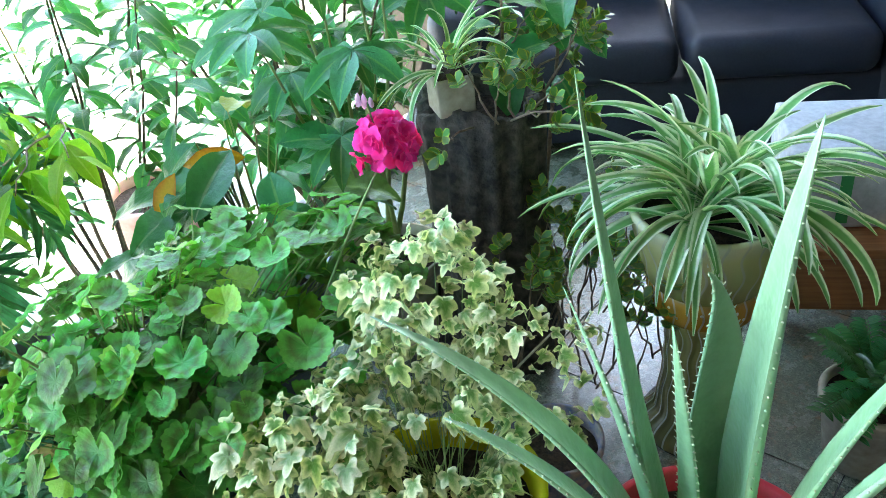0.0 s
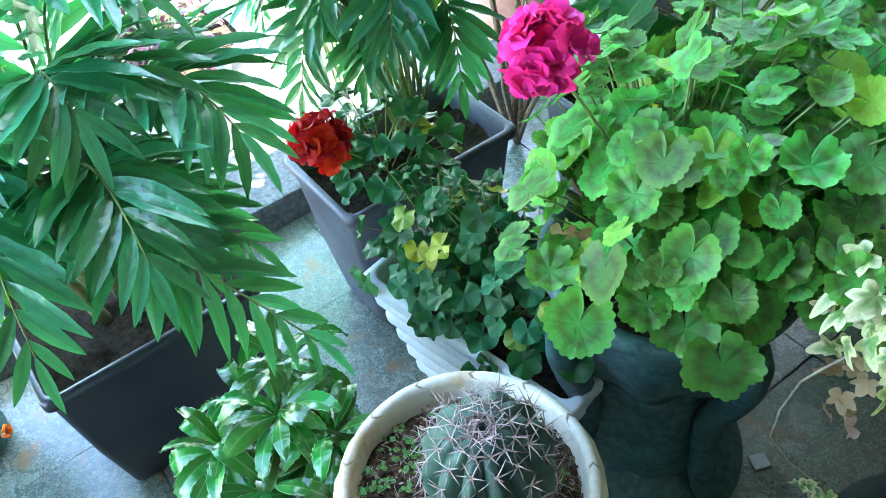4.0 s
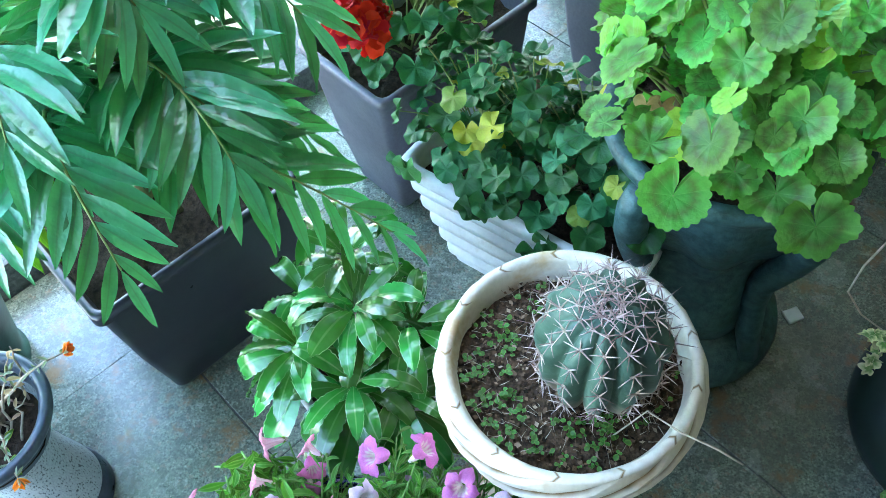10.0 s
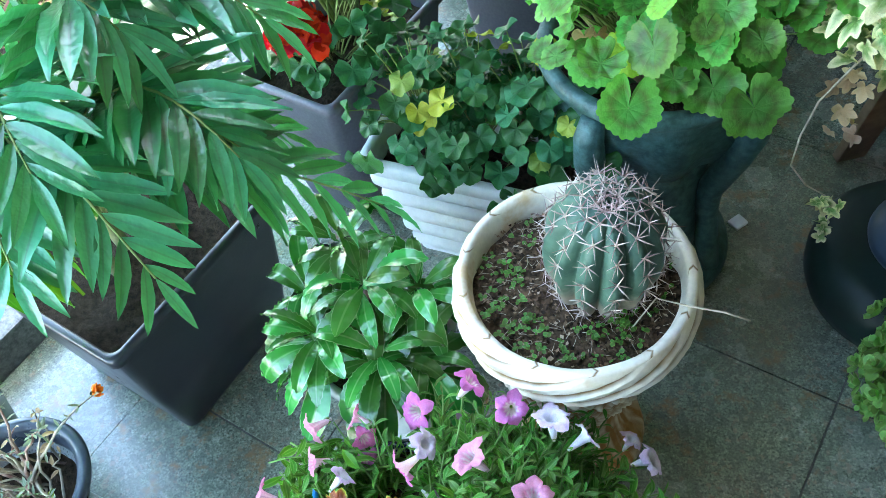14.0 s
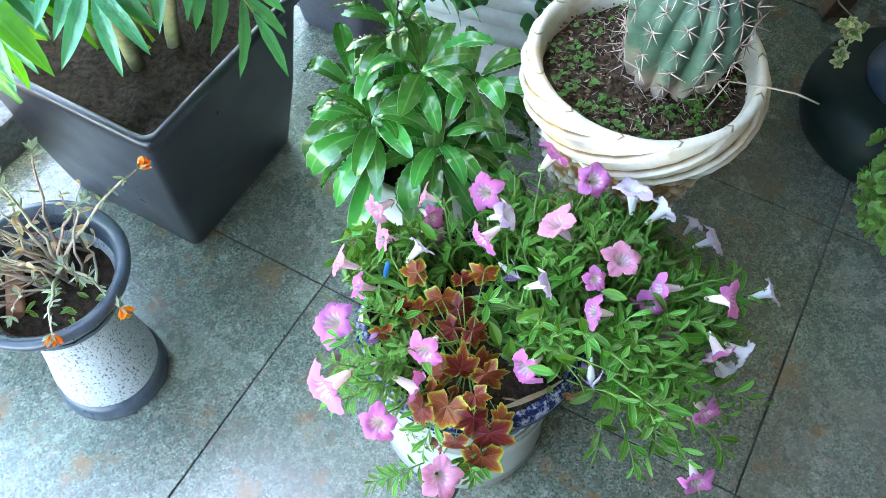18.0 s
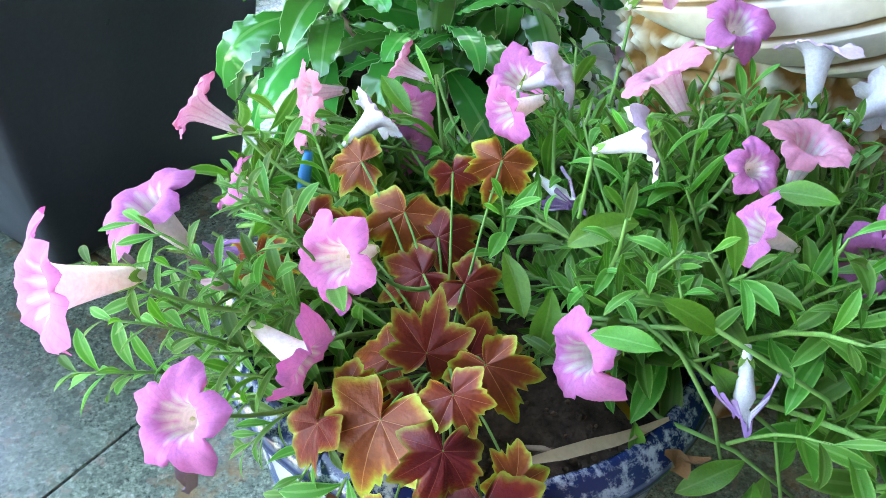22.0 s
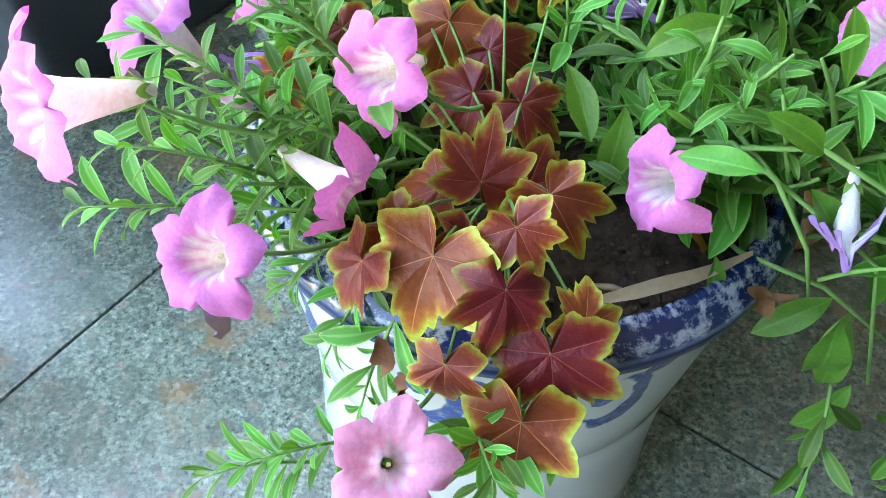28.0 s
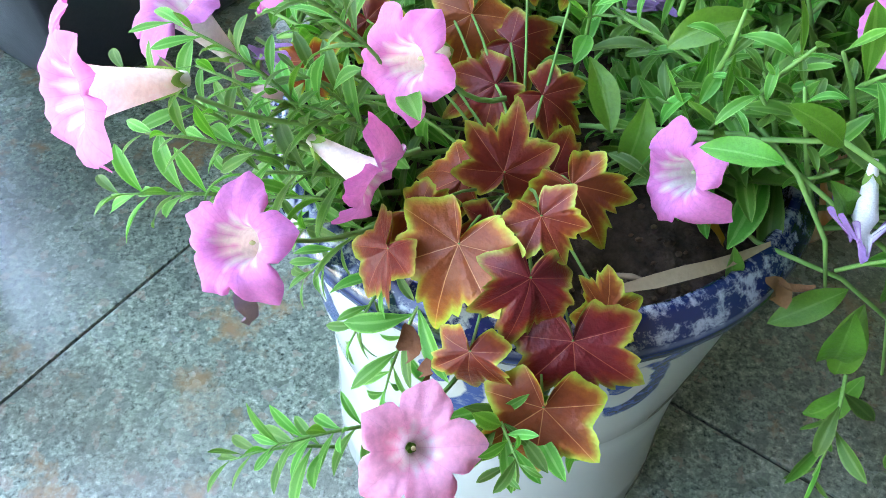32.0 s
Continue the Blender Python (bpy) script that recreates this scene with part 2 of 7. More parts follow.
def leaf_material(name, inner, edge, turn=(0.6, 1.0), rough=0.45, through=0.3, vary=0.35, zone=None, mottle=30.0, gloss=0.4, hue=0.03, streak=None, island=False, tip=None, veins=None, midrib=None, shine=(1.25, 1.3, 0.7)):
    """A leaf: colour from its middle to its rim, an optional dark zone, spread from leaf to leaf, light that shines through."""
    m = material(name, inner, rough, 0, gloss)
    n = Nodes(m)
    rim = n.add("ShaderNodeAttribute")
    rim.attribute_name = "rim"
    rim = rim.outputs["Fac"]
    soft = n.math("ADD", rim, n.math("MULTIPLY", n.math("SUBTRACT", n.noise(mottle, 3), 0.5), 0.35))
    lo, hi = turn
    c = n.ramp(soft, [(lo, inner), (hi, edge)])
    if zone:
        at, colour, amount = zone
        z = n.ramp(soft, [(max(0, at - 0.24), (0, 0, 0)), (at, (1, 1, 1)), (min(1, at + 0.2), (0, 0, 0))])
        c = n.mix(n.math("MULTIPLY", z, amount), c, colour)
    if veins:
        step, wide, colour, amount = veins
        sep = n.add("ShaderNodeSeparateXYZ")
        n.link(n.place(), sep.inputs[0])
        turn_ = n.math("ARCTAN2", sep.outputs[1], sep.outputs[0])
        far = n.math("MULTIPLY", rim, n.math("ABSOLUTE", n.math("SINE", n.math("MULTIPLY", turn_, 180 / step))))
        if wide > 0.1:
            amount = n.math("MULTIPLY", n.ramp(rim, [(0.30, (0, 0, 0)), (0.45, (1, 1, 1))]), amount)
        c = n.mix(n.math("MULTIPLY", n.ramp(far, [(wide * 0.4, (1, 1, 1)), (wide, (0, 0, 0))]), amount), c, colour)
    if midrib:
        colour, wide = midrib
        c = n.mix(n.ramp(rim, [(wide * 0.5, (0.8, 0.8, 0.8)), (wide, (0, 0, 0))]), c, colour)
    if streak:
        c = n.mix(n.ramp(n.noise(mottle * 0.5, 2), [(0.45, (0, 0, 0)), (0.6, (0.8, 0.8, 0.8))]), c, streak)
    if tip:
        info2 = n.add("ShaderNodeObjectInfo")
        c = n.mix(n.ramp(info2.outputs["Random"], [(0.9, (0, 0, 0)), (0.97, (0.8, 0.8, 0.8))]), c, tip)
    if island:
        spread = n.add("ShaderNodeNewGeometry").outputs["Random Per Island"]
    else:
        spread = n.add("ShaderNodeObjectInfo").outputs["Random"]
    h = n.add("ShaderNodeHueSaturation")
    n.link(n.math("ADD", 0.5 - hue, n.math("MULTIPLY", spread, 2 * hue)), h.inputs["Hue"])
    n.link(n.math("ADD", 1 - vary, n.math("MULTIPLY", spread, 2 * vary)), h.inputs["Value"])
    n.link(c, h.inputs["Color"])
    fine = n.mix(0.25, h.outputs[0], n.ramp(n.noise(mottle * 4, 3), [(0.3, (0.55, 0.55, 0.55)), (0.7, (1.3, 1.3, 1.3))]), "MULTIPLY")
    n.colour(fine)
    n.bump(n.noise(mottle * 2.5, 3), 0.14, 0.05)
    if through:
        t = n.add("ShaderNodeBsdfTranslucent")
        bright = n.mix(1.0, fine, shine, "MULTIPLY")
        n.link(bright, t.inputs["Color"])
        s = n.add("ShaderNodeMixShader")
        s.inputs[0].default_value = through
        n.link(n.bsdf.outputs[0], s.inputs[1])
        n.link(t.outputs[0], s.inputs[2])
        n.link(s.outputs[0], n.t.nodes["Material Output"].inputs["Surface"])
    return m


def grained(name, low, high, scale=40.0, rough=0.6, bump=0.3, gloss=0.5, coarse=4.0, distance=0.002, stain=None):
    """A plain stuff with fine grain, broad patches and relief."""
    m = material(name, low, rough, 0, gloss)
    n = Nodes(m)
    c = n.mix(n.ramp(n.noise(scale, 6), [(0.35, (0, 0, 0)), (0.7, (1, 1, 1))]), low, high)
    c = n.mix(0.5, c, n.ramp(n.noise(coarse, 4), [(0.3, (0.6, 0.6, 0.6)), (0.7, (1.2, 1.2, 1.2))]), "MULTIPLY")
    if stain:
        c = n.mix(n.ramp(n.noise(coarse * 2.2, 5, 0.7), [(0.56, (0, 0, 0)), (0.72, (0.8, 0.8, 0.8))]), c, stain)
    n.colour(c)
    n.bump(n.noise(scale * 1.5, 5), bump, distance)
    n.link(n.math("ADD", rough - 0.12, n.math("MULTIPLY", n.noise(coarse * 3), 0.24)), n.bsdf.inputs["Roughness"])
    return m


def granite(name):
    m = material(name, (0.2, 0.22, 0.24), 0.35, 0, 0.9)
    n = Nodes(m)
    geo = n.add("ShaderNodeNewGeometry").outputs["Position"]
    wave = n.add("ShaderNodeTexNoise", Scale=170.0, Detail=3.0)
    n.link(geo, wave.inputs["Vector"])
    shift = n.add("ShaderNodeVectorMath")
    shift.operation = "MULTIPLY_ADD"
    n.link(wave.outputs["Color"], shift.inputs[0])
    shift.inputs[1].default_value = (0.010, 0.010, 0.010)
    n.link(geo, shift.inputs[2])
    bent = shift.outputs[0]
    v = n.add("ShaderNodeTexVoronoi", Scale=245.0)
    v.feature = "SMOOTH_F1"
    v.inputs["Smoothness"].default_value = 0.4
    n.link(bent, v.inputs["Vector"])
    grey = n.add("ShaderNodeSeparateColor")
    n.link(v.outputs["Color"], grey.inputs[0])
    c = n.ramp(grey.outputs[0], [(0.0, (0.022, 0.034, 0.030)), (0.15, (0.075, 0.105, 0.086)), (0.34, (0.20, 0.255, 0.205)), (0.75, (0.30, 0.365, 0.295)), (1.0, (0.52, 0.57, 0.47))])
    grain = n.ramp(n.noise(210, 4, 0.75, geo), [(0.38, (0.010, 0.016, 0.016)), (0.44, (0.13, 0.17, 0.145)), (0.54, (0.26, 0.32, 0.27)), (0.60, (0.34, 0.40, 0.34)), (0.66, (0.66, 0.70, 0.62))])
    c = n.mix(0.68, c, grain)
    v2 = n.add("ShaderNodeTexVoronoi", Scale=105.0)
    v2.feature = "SMOOTH_F1"
    v2.inputs["Smoothness"].default_value = 0.3
    n.link(bent, v2.inputs["Vector"])
    g2 = n.add("ShaderNodeSeparateColor")
    n.link(v2.outputs["Color"], g2.inputs[0])
    c = n.mix(n.ramp(g2.outputs[1], [(0.55, (0, 0, 0)), (0.62, (0.4, 0.4, 0.4)), (0.9, (0.55, 0.55, 0.55))]), c, (0.092, 0.122, 0.104))
    c = n.mix(n.ramp(g2.outputs[2], [(0.86, (0, 0, 0)), (0.9, (0.35, 0.35, 0.35))]), c, (0.40, 0.27, 0.22))
    blotch = n.noise(7.0, 5, 0.65, geo)
    c = n.mix(0.75, c, n.ramp(blotch, [(0.3, (0.6, 0.62, 0.64)), (0.7, (1.15, 1.13, 1.1))]), "MULTIPLY")
    rust = n.ramp(n.noise(10.0, 6, 0.7, geo), [(0.56, (0, 0, 0)), (0.66, (0.8, 0.8, 0.8))])
    c = n.mix(rust, c, (0.28, 0.165, 0.075))
    film = n.ramp(n.noise(3.2, 6, 0.7, geo), [(0.45, (0, 0, 0)), (0.66, (0.45, 0.45, 0.45))])
    c = n.mix(film, c, (0.125, 0.112, 0.078))
    info = n.add("ShaderNodeObjectInfo").outputs["Random"]
    c = n.mix(1.0, c, n.ramp(info, [(0, (0.80, 0.77, 0.74)), (1, (1.0, 0.94, 0.87))]), "MULTIPLY")
    n.colour(c)
    n.link(n.math("ADD", 0.14, n.math("MULTIPLY", blotch, 0.24)), n.bsdf.inputs["Roughness"])
    n.bump(n.noise(210, 3, 0.6, geo), 0.16, 0.001)
    return m


GRANITE = granite("granite")
GROUT = grained("grout", (0.05, 0.05, 0.05), (0.11, 0.105, 0.1), 120, 0.9, 0.4)
KERB = grained("kerb stone", (0.10, 0.10, 0.095), (0.24, 0.235, 0.22), 90, 0.85, 0.5, coarse=6)
SOIL = grained("soil", (0.018, 0.012, 0.008), (0.075, 0.05, 0.033), 90, 0.95, 1.0, 0.2, 14, 0.006)
DRYSOIL = grained("dry soil", (0.030, 0.019, 0.011), (0.15, 0.095, 0.055), 110, 0.95, 1.0, 0.2, 18, 0.006)
STALK = grained("green stalk", (0.16, 0.24, 0.06), (0.26, 0.34, 0.11), 60, 0.6, 0.2, coarse=20)
WOODY = grained("woody stalk", (0.13, 0.09, 0.055), (0.27, 0.20, 0.13), 80, 0.85, 0.5, coarse=24)
PALE_STEM = grained("pale dry stem", (0.33, 0.27, 0.19), (0.52, 0.44, 0.33), 80, 0.85, 0.4, coarse=20)
BLACK_PLASTIC = grained("dark plastic", (0.016, 0.016, 0.024), (0.026, 0.026, 0.036), 160, 0.32, 0.12, 0.7, 5)
GREY_PLASTIC = grained("grey plastic", (0.10, 0.10, 0.13), (0.14, 0.14, 0.17), 150, 0.45, 0.15, 0.5, 5)
WHITE_PLASTIC = grained("white plastic", (0.72, 0.76, 0.78), (0.82, 0.85, 0.86), 60, 0.4, 0.05, 0.5, 5, stain=(0.55, 0.53, 0.47))
TEAL = grained("teal painted concrete", (0.018, 0.060, 0.055), (0.075, 0.165, 0.16), 55, 0.5, 0.5, 0.5, 9, 0.003, stain=(0.02, 0.035, 0.03))
RED_PLASTIC = grained("red plastic", (0.42, 0.012, 0.02), (0.52, 0.02, 0.03), 60, 0.4, 0.08, 0.5, 6)


# ---------------------------------------------------------------- the setting
def slab(name, shape, mat, label, m=PAVING, smooth=False):
    ob = put(name, build(name, shape, smooth), mat, None, m)
    return tagged(ob, label, name.split("_")[0], kind="structure")


CONCRETE = grained("sunlit concrete", (0.25, 0.245, 0.235), (0.36, 0.35, 0.335), 25, 0.85, 0.3, coarse=1.2)
PLASTER = grained("dull plaster", (0.13, 0.12, 0.105), (0.20, 0.185, 0.165), 50, 0.85, 0.2, coarse=1.5)
CEILING = grained("dark brown ceiling", (0.11, 0.088, 0.066), (0.17, 0.14, 0.11), 40, 0.85, 0.1, coarse=1.0)
DARKWALL = grained("dark painted wall", (0.025, 0.03, 0.045), (0.04, 0.05, 0.07), 40, 0.6, 0.1, coarse=1.0)

ground = slab("ground", join([box((-40, 2.24, -0.3), (40, 60, -0.02)), box((-40, -40, -0.3), (40, 2.24, -0.16))]), CONCRETE, "pale sunlit concrete yard outside the porch")
floor = slab("floor", box((-2.645, -1.8, -0.15), (4.4, 2.06, -0.004)), GROUT, "dark mortar bed under the granite paving")
kerb = slab("kerb", box((-6, 2.06, -0.15), (6, 2.24, 0.085), 0.008), KERB, "low weathered grey stone kerb at the porch edge")
# Unseen ceiling, added; its two edges decide where sky light falls.
ceiling = slab("ceiling", join([box((-1.7, -1.8, 2.7), (6, 1.52, 2.85)), box((0.0, 1.52, 2.7), (6, 1.95, 2.85))]), CEILING, "unseen brown porch ceiling cut to shape the sky light")
wall_back = slab("wall_back", box((4.2, -1.6, 0), (4.4, 1.3, 2.7)), DARKWALL, "dark painted house wall behind the sofa")
# Unseen wall added on the right to hold back light from there.
wall_side = slab("wall_side", box((-1.5, -1.8, 0), (4.4, -1.6, 2.7)), PLASTER, "unseen brown wall added to keep light off the right")
# Added wall that blocks sky light from the sofa corner.
wall_front = slab("wall_front", box((2.5, 2.30, -0.1), (4.4, 2.45, 2.7)), PLASTER, "brown wall added beyond the kerb to darken the sofa corner")
# Unseen wall behind the camera, added; its length sets the light from behind.
wall_rear = slab("wall_rear", box((-1.7, -1.8, 0), (-1.5, 0.95, 2.7)), PLASTER, "unseen brown wall added behind the camera to shape the light")


# ---------------------------------------------------------------- pots
def planter(place_a, place_b, size_a, size_b, high, mat, name, label, inset=0.05, wall=0.012):
    """A tapered rectangular planter with a rolled rim; its plan runs from (place_a, place_b)."""
    t = thing(name, ab(place_a + size_a / 2, place_b + size_b / 2), label, "planter", "plastic planters along the porch")

    def loop(inward, z, n=5, r=0.018):
        pts = []
        a0, a1, b0, b1 = place_a + inward, place_a + size_a - inward, place_b + inward, place_b + size_b - inward
        for cx, cy, st in ((a1 - r, b1 - r, 0), (a0 + r, b1 - r, 90), (a0 + r, b0 + r, 180), (a1 - r, b0 + r, 270)):
            for k in range(n):
                q = radians(st + 90 * k / (n - 1))
                pts.append(ab(cx + r * math.cos(q), cy + r * math.sin(q), z))
        return pts
    rows = [(inset + 0.012, 0.0), (inset + 0.004, 0.004), (inset, 0.012), (inset * 0.55, high * 0.45), (0.010, high - 0.03), (0.008, high - 0.026), (0.0, high - 0.022), (0.0, high - 0.004), (0.003, high), (wall, high), (wall + 0.003, high - 0.004), (wall + 0.012, high - 0.10)]
    verts, faces = [], []
    for inward, z in rows:
        verts += loop(inward, z)
    n = 20
    for k in range(len(rows) - 1):
        for i in range(n):
            j = (i + 1) % n
            faces.append((k * n + i, k * n + j, (k + 1) * n + j, (k + 1) * n + i))
    faces.append(tuple(range(n - 1, -1, -1)))
    put("shell", build("planter_shell", (verts, faces, None)), mat, t)
    sv, sf = [], []
    m = 18
    for i in range(m + 1):
        for j in range(m + 1):
            a = place_a + wall + 0.008 + (size_a - 2 * wall - 0.016) * i / m
            b = place_b + wall + 0.008 + (size_b - 2 * wall - 0.016) * j / m
            p = ab(a, b, high - 0.055)
            sv.append(p + UP * (0.016 * noise.noise(p * 24) + 0.01 * noise.noise(p * 70)))
    for i in range(m):
        for j in range(m):
            q = i * (m + 1) + j
            sf.append((q, q + m + 1, q + m + 2, q + 1))
    put("soil", build("planter_soil", (sv, sf, None)), SOIL, t, None, "dark damp soil")
    return t


def soil_disc(t, place, radius, z, mat=SOIL, mound=0.01, rough=0.006):
    rows, n = 9, 36
    verts, faces = [Vector(place) + UP * (z + mound)], []
    for k in range(1, rows + 1):
        for i in range(n):
            q = 2 * math.pi * i / n
            r = radius * k / rows
            p = Vector(place) + Vector((r * math.cos(q), r * math.sin(q), 0))
            verts.append(p + UP * (z + mound * (1 - (k / rows) ** 2) + rough * noise.noise(p * 60) + rough * 0.6 * noise.noise(p * 170)))
    for i in range(n):
        faces.append((0, 1 + i, 1 + (i + 1) % n))
    for k in range(rows - 1):
        for i in range(n):
            p, q = 1 + k * n + i, 1 + k * n + (i + 1) % n
            faces.append((p, p + n, q + n, q))
    return put("soil", build("soil", (verts, faces, None)), mat, t, None, "crumbly dry soil" if mat is DRYSOIL else "dark soil")


def turned(t, part_name, profile, mat, place, n=56, label="", swell=None):
    shape = lathe(profile, n)
    if swell:
        shape = ([swell(v) for v in shape[0]], shape[1], None)
    return put(part_name, build(part_name, shape), mat, t, Matrix.Translation(place), label)


# black planter with the near palm
planter(-0.345, 1.55, 0.41, 0.41, 0.39, BLACK_PLASTIC, "black_planter", "tapered black plastic planter on the granite floor")
grey_planter = planter(0.26, 1.565, 0.42, 0.26, 0.40, GREY_PLASTIC, "grey_planter", "tapered grey plastic planter with a dark inside")
planter(0.80, 1.35, 0.42, 0.30, 0.40, GREY_PLASTIC, "grey_planter", "tapered grey plastic planter behind the others")


def white_trough():
    """A long trough with lengthwise ribs on its sides."""
    t = thing("flower_trough", ab(0.33, 1.26), "white ribbed plastic flower trough full of trailing geranium", "flower trough")
    a0, a1, b0, b1, high = 0.235, 0.43, 1.02, 1.495, 0.33
    spin = Matrix.Translation(ab(0.235, 1.495)) @ pose(0, 0, 0, 0, 0, 11) @ Matrix.Translation(-ab(0.235, 1.495))
    rows = []
    z = 0.0
    rows.append((0.055, 0.0))
    for k in range(5):
        base = 0.01 + k * 0.056
        taper = 0.05 * (1 - k / 5)
        rows += [(taper + 0.010, base), (taper + 0.001, base + 0.008), (taper - 0.006, base + 0.022), (taper - 0.007, base + 0.036), (taper + 0.006, base + 0.047), (taper + 0.012, base + 0.052)]
    rows += [(0.0, 0.292), (-0.006, 0.298), (-0.008, 0.325), (-0.004, high), (0.010, high), (0.014, high - 0.006), (0.02, high - 0.09)]
    verts, faces = [], []
    n = 20
    r = 0.02
    for inward, z in rows:
        for cx, cy, st in ((a1 - inward - r, b1 - inward - r, 0), (a0 + inward + r, b1 - inward - r, 90), (a0 + inward + r, b0 + inward + r, 180), (a1 - inward - r, b0 + inward + r, 270)):
            for k in range(5):
                q = radians(st + 22.5 * k)
                verts.append(ab(cx + r * math.cos(q), cy + r * math.sin(q), z))
    for k in range(len(rows) - 1):
        for i in range(n):
            j = (i + 1) % n
            faces.append((k * n + i, k * n + j, (k + 1) * n + j, (k + 1) * n + i))
    put("shell", build("trough_shell", (verts, faces, None)), WHITE_PLASTIC, t, spin)
    sv, sf = [], []
    for i in range(8):
        for j in range(24):
            p = ab(a0 + 0.02 + (a1 - a0 - 0.04) * i / 7, b0 + 0.02 + (b1 - b0 - 0.04) * j / 23, high - 0.05)
            sv.append(p + UP * 0.012 * noise.noise(p * 40))
    for i in range(7):
        for j in range(23):
            q = i * 24 + j
            sf.append((q, q + 24, q + 25, q + 1))
    put("soil", build("trough_soil", (sv, sf, None)), SOIL, t, spin, "dark soil")
    return t


trough = white_trough()

# teal urn of the geranium
URN = Vector((-0.51, 1.05, 0))
urn = thing("pedestal_urn", URN, "weathered teal-green painted concrete urn on a sculpted pedestal", "urn")


def urn_swell(v):
    t = math.atan2(v.y, v.x)
    amount = 0.012 * math.cos(8 * t) * max(0, 1 - abs(v.z - 0.40) / 0.13) + 0.010 * math.cos(5 * t) * max(0, 1 - abs(v.z - 0.2) / 0.18)
    r = math.hypot(v.x, v.y)
    return Vector((v.x * (1 + amount / max(r, 0.02)), v.y * (1 + amount / max(r, 0.02)), v.z))


turned(urn, "foot", [(0.001, 0), (0.185, 0), (0.19, 0.012), (0.185, 0.03), (0.165, 0.05), (0.13, 0.075), (0.11, 0.09), (0.001, 0.09)], TEAL, URN, label="dark stained foot")
turned(urn, "column", [(0.12, 0.085), (0.135, 0.11), (0.138, 0.16), (0.128, 0.22), (0.122, 0.28), (0.125, 0.33), (0.001, 0.335)], TEAL, URN, swell=urn_swell)
turned(urn, "bowl", [(0.001, 0.325), (0.11, 0.327), (0.145, 0.36), (0.168, 0.42), (0.172, 0.48), (0.178, 0.515), (0.196, 0.53), (0.202, 0.545), (0.198, 0.56), (0.182, 0.562), (0.172, 0.55), (0.166, 0.50)], TEAL, URN, swell=urn_swell)
soil_disc(urn, URN, 0.168, 0.515)
for k in range(4):
    q = radians(45 + 90 * k)
    d = Vector((math.cos(q), math.sin(q), 0))
    pts = [URN + d * r + UP * z for r, z in ((0.185, 0.52), (0.196, 0.48), (0.192, 0.43), (0.176, 0.37), (0.155, 0.31), (0.138, 0.26), (0.138, 0.2), (0.152, 0.12), (0.172, 0.05))]
    put("scroll", build("scroll", tube(pts, [0.02, 0.026, 0.028, 0.027, 0.026, 0.025, 0.024, 0.024, 0.018], 10)), TEAL, urn, None, "curled concrete scroll")

# glazed vase of the ivy
IVY_AT = Vector((-0.016, 0.845, 0))


def glaze():
    m = material("yellow to green glaze", (0.3, 0.3, 0.02), 0.12, 0, 0.6)
    n = Nodes(m)
    sep = n.add("ShaderNodeSeparateXYZ")
    n.link(n.place(), sep.inputs[0])
    z = n.math("ADD", sep.outputs[2], n.math("MULTIPLY", n.math("SUBTRACT", n.noise(14, 4), 0.5), 0.10))
    n.colour(n.ramp(n.math("MULTIPLY", z, 1.6), [(0.0, (0.003, 0.012, 0.012)), (0.36, (0.004, 0.022, 0.016)), (0.52, (0.02, 0.075, 0.012)), (0.66, (0.20, 0.24, 0.01)), (0.9, (0.50, 0.43, 0.015))]))
    n.bump(n.noise(30, 3), 0.05, 0.002)
    return m


GLAZE = glaze()
# Blue glaze, its colour greyed and lightened to hold the sky's reflection.
BLUE_SHEEN_GLAZE = grained("blue-grey glaze with sky sheen", (0.03, 0.055, 0.085), (0.045, 0.075, 0.11), 20, 0.38, 0.05, 0.6, 6)
BOTTLE = grained("dark bottle-green glaze", (0.005, 0.016, 0.013), (0.009, 0.024, 0.019), 20, 0.5, 0.05, 0.3, 6)
ivy_vase = thing("glazed_vase", IVY_AT, "tall glazed vase running from yellow down to dark green", "vase")
turned(ivy_vase, "body", [(0.001, 0.20), (0.07, 0.20), (0.082, 0.22), (0.11, 0.27), (0.13, 0.36), (0.138, 0.46), (0.135, 0.55), (0.14, 0.60), (0.15, 0.625), (0.152, 0.635), (0.142, 0.637), (0.130, 0.62), (0.125, 0.56)], GLAZE, IVY_AT)
turned(ivy_vase, "foot", [(0.001, 0), (0.175, 0), (0.190, 0.012), (0.200, 0.04), (0.202, 0.07), (0.196, 0.10), (0.178, 0.125), (0.150, 0.138), (0.001, 0.14)], BOTTLE, IVY_AT, label="dark bottle-green bulging foot")
turned(ivy_vase, "shoulder", [(0.09, 0.135), (0.106, 0.142), (0.110, 0.155), (0.108, 0.17), (0.098, 0.188), (0.082, 0.200), (0.06, 0.207), (0.001, 0.209)], BLUE_SHEEN_GLAZE, IVY_AT, label="dark blue domed shoulder with a painted sky reflection")
soil_disc(ivy_vase, IVY_AT, 0.128, 0.59)

# white basket-weave bowl of the cactus
BOWL_LIFT = 0.034
CACTUS_AT = Vector((-0.719, 0.634, BOWL_LIFT))
BOWL_FOOT = Vector((-0.719, 0.634, 0))
cactus_urn = thing("pedestal_bowl", BOWL_FOOT, "cream concrete bowl with a diagonal ribbed wall on a relief pedestal", "plant pot")


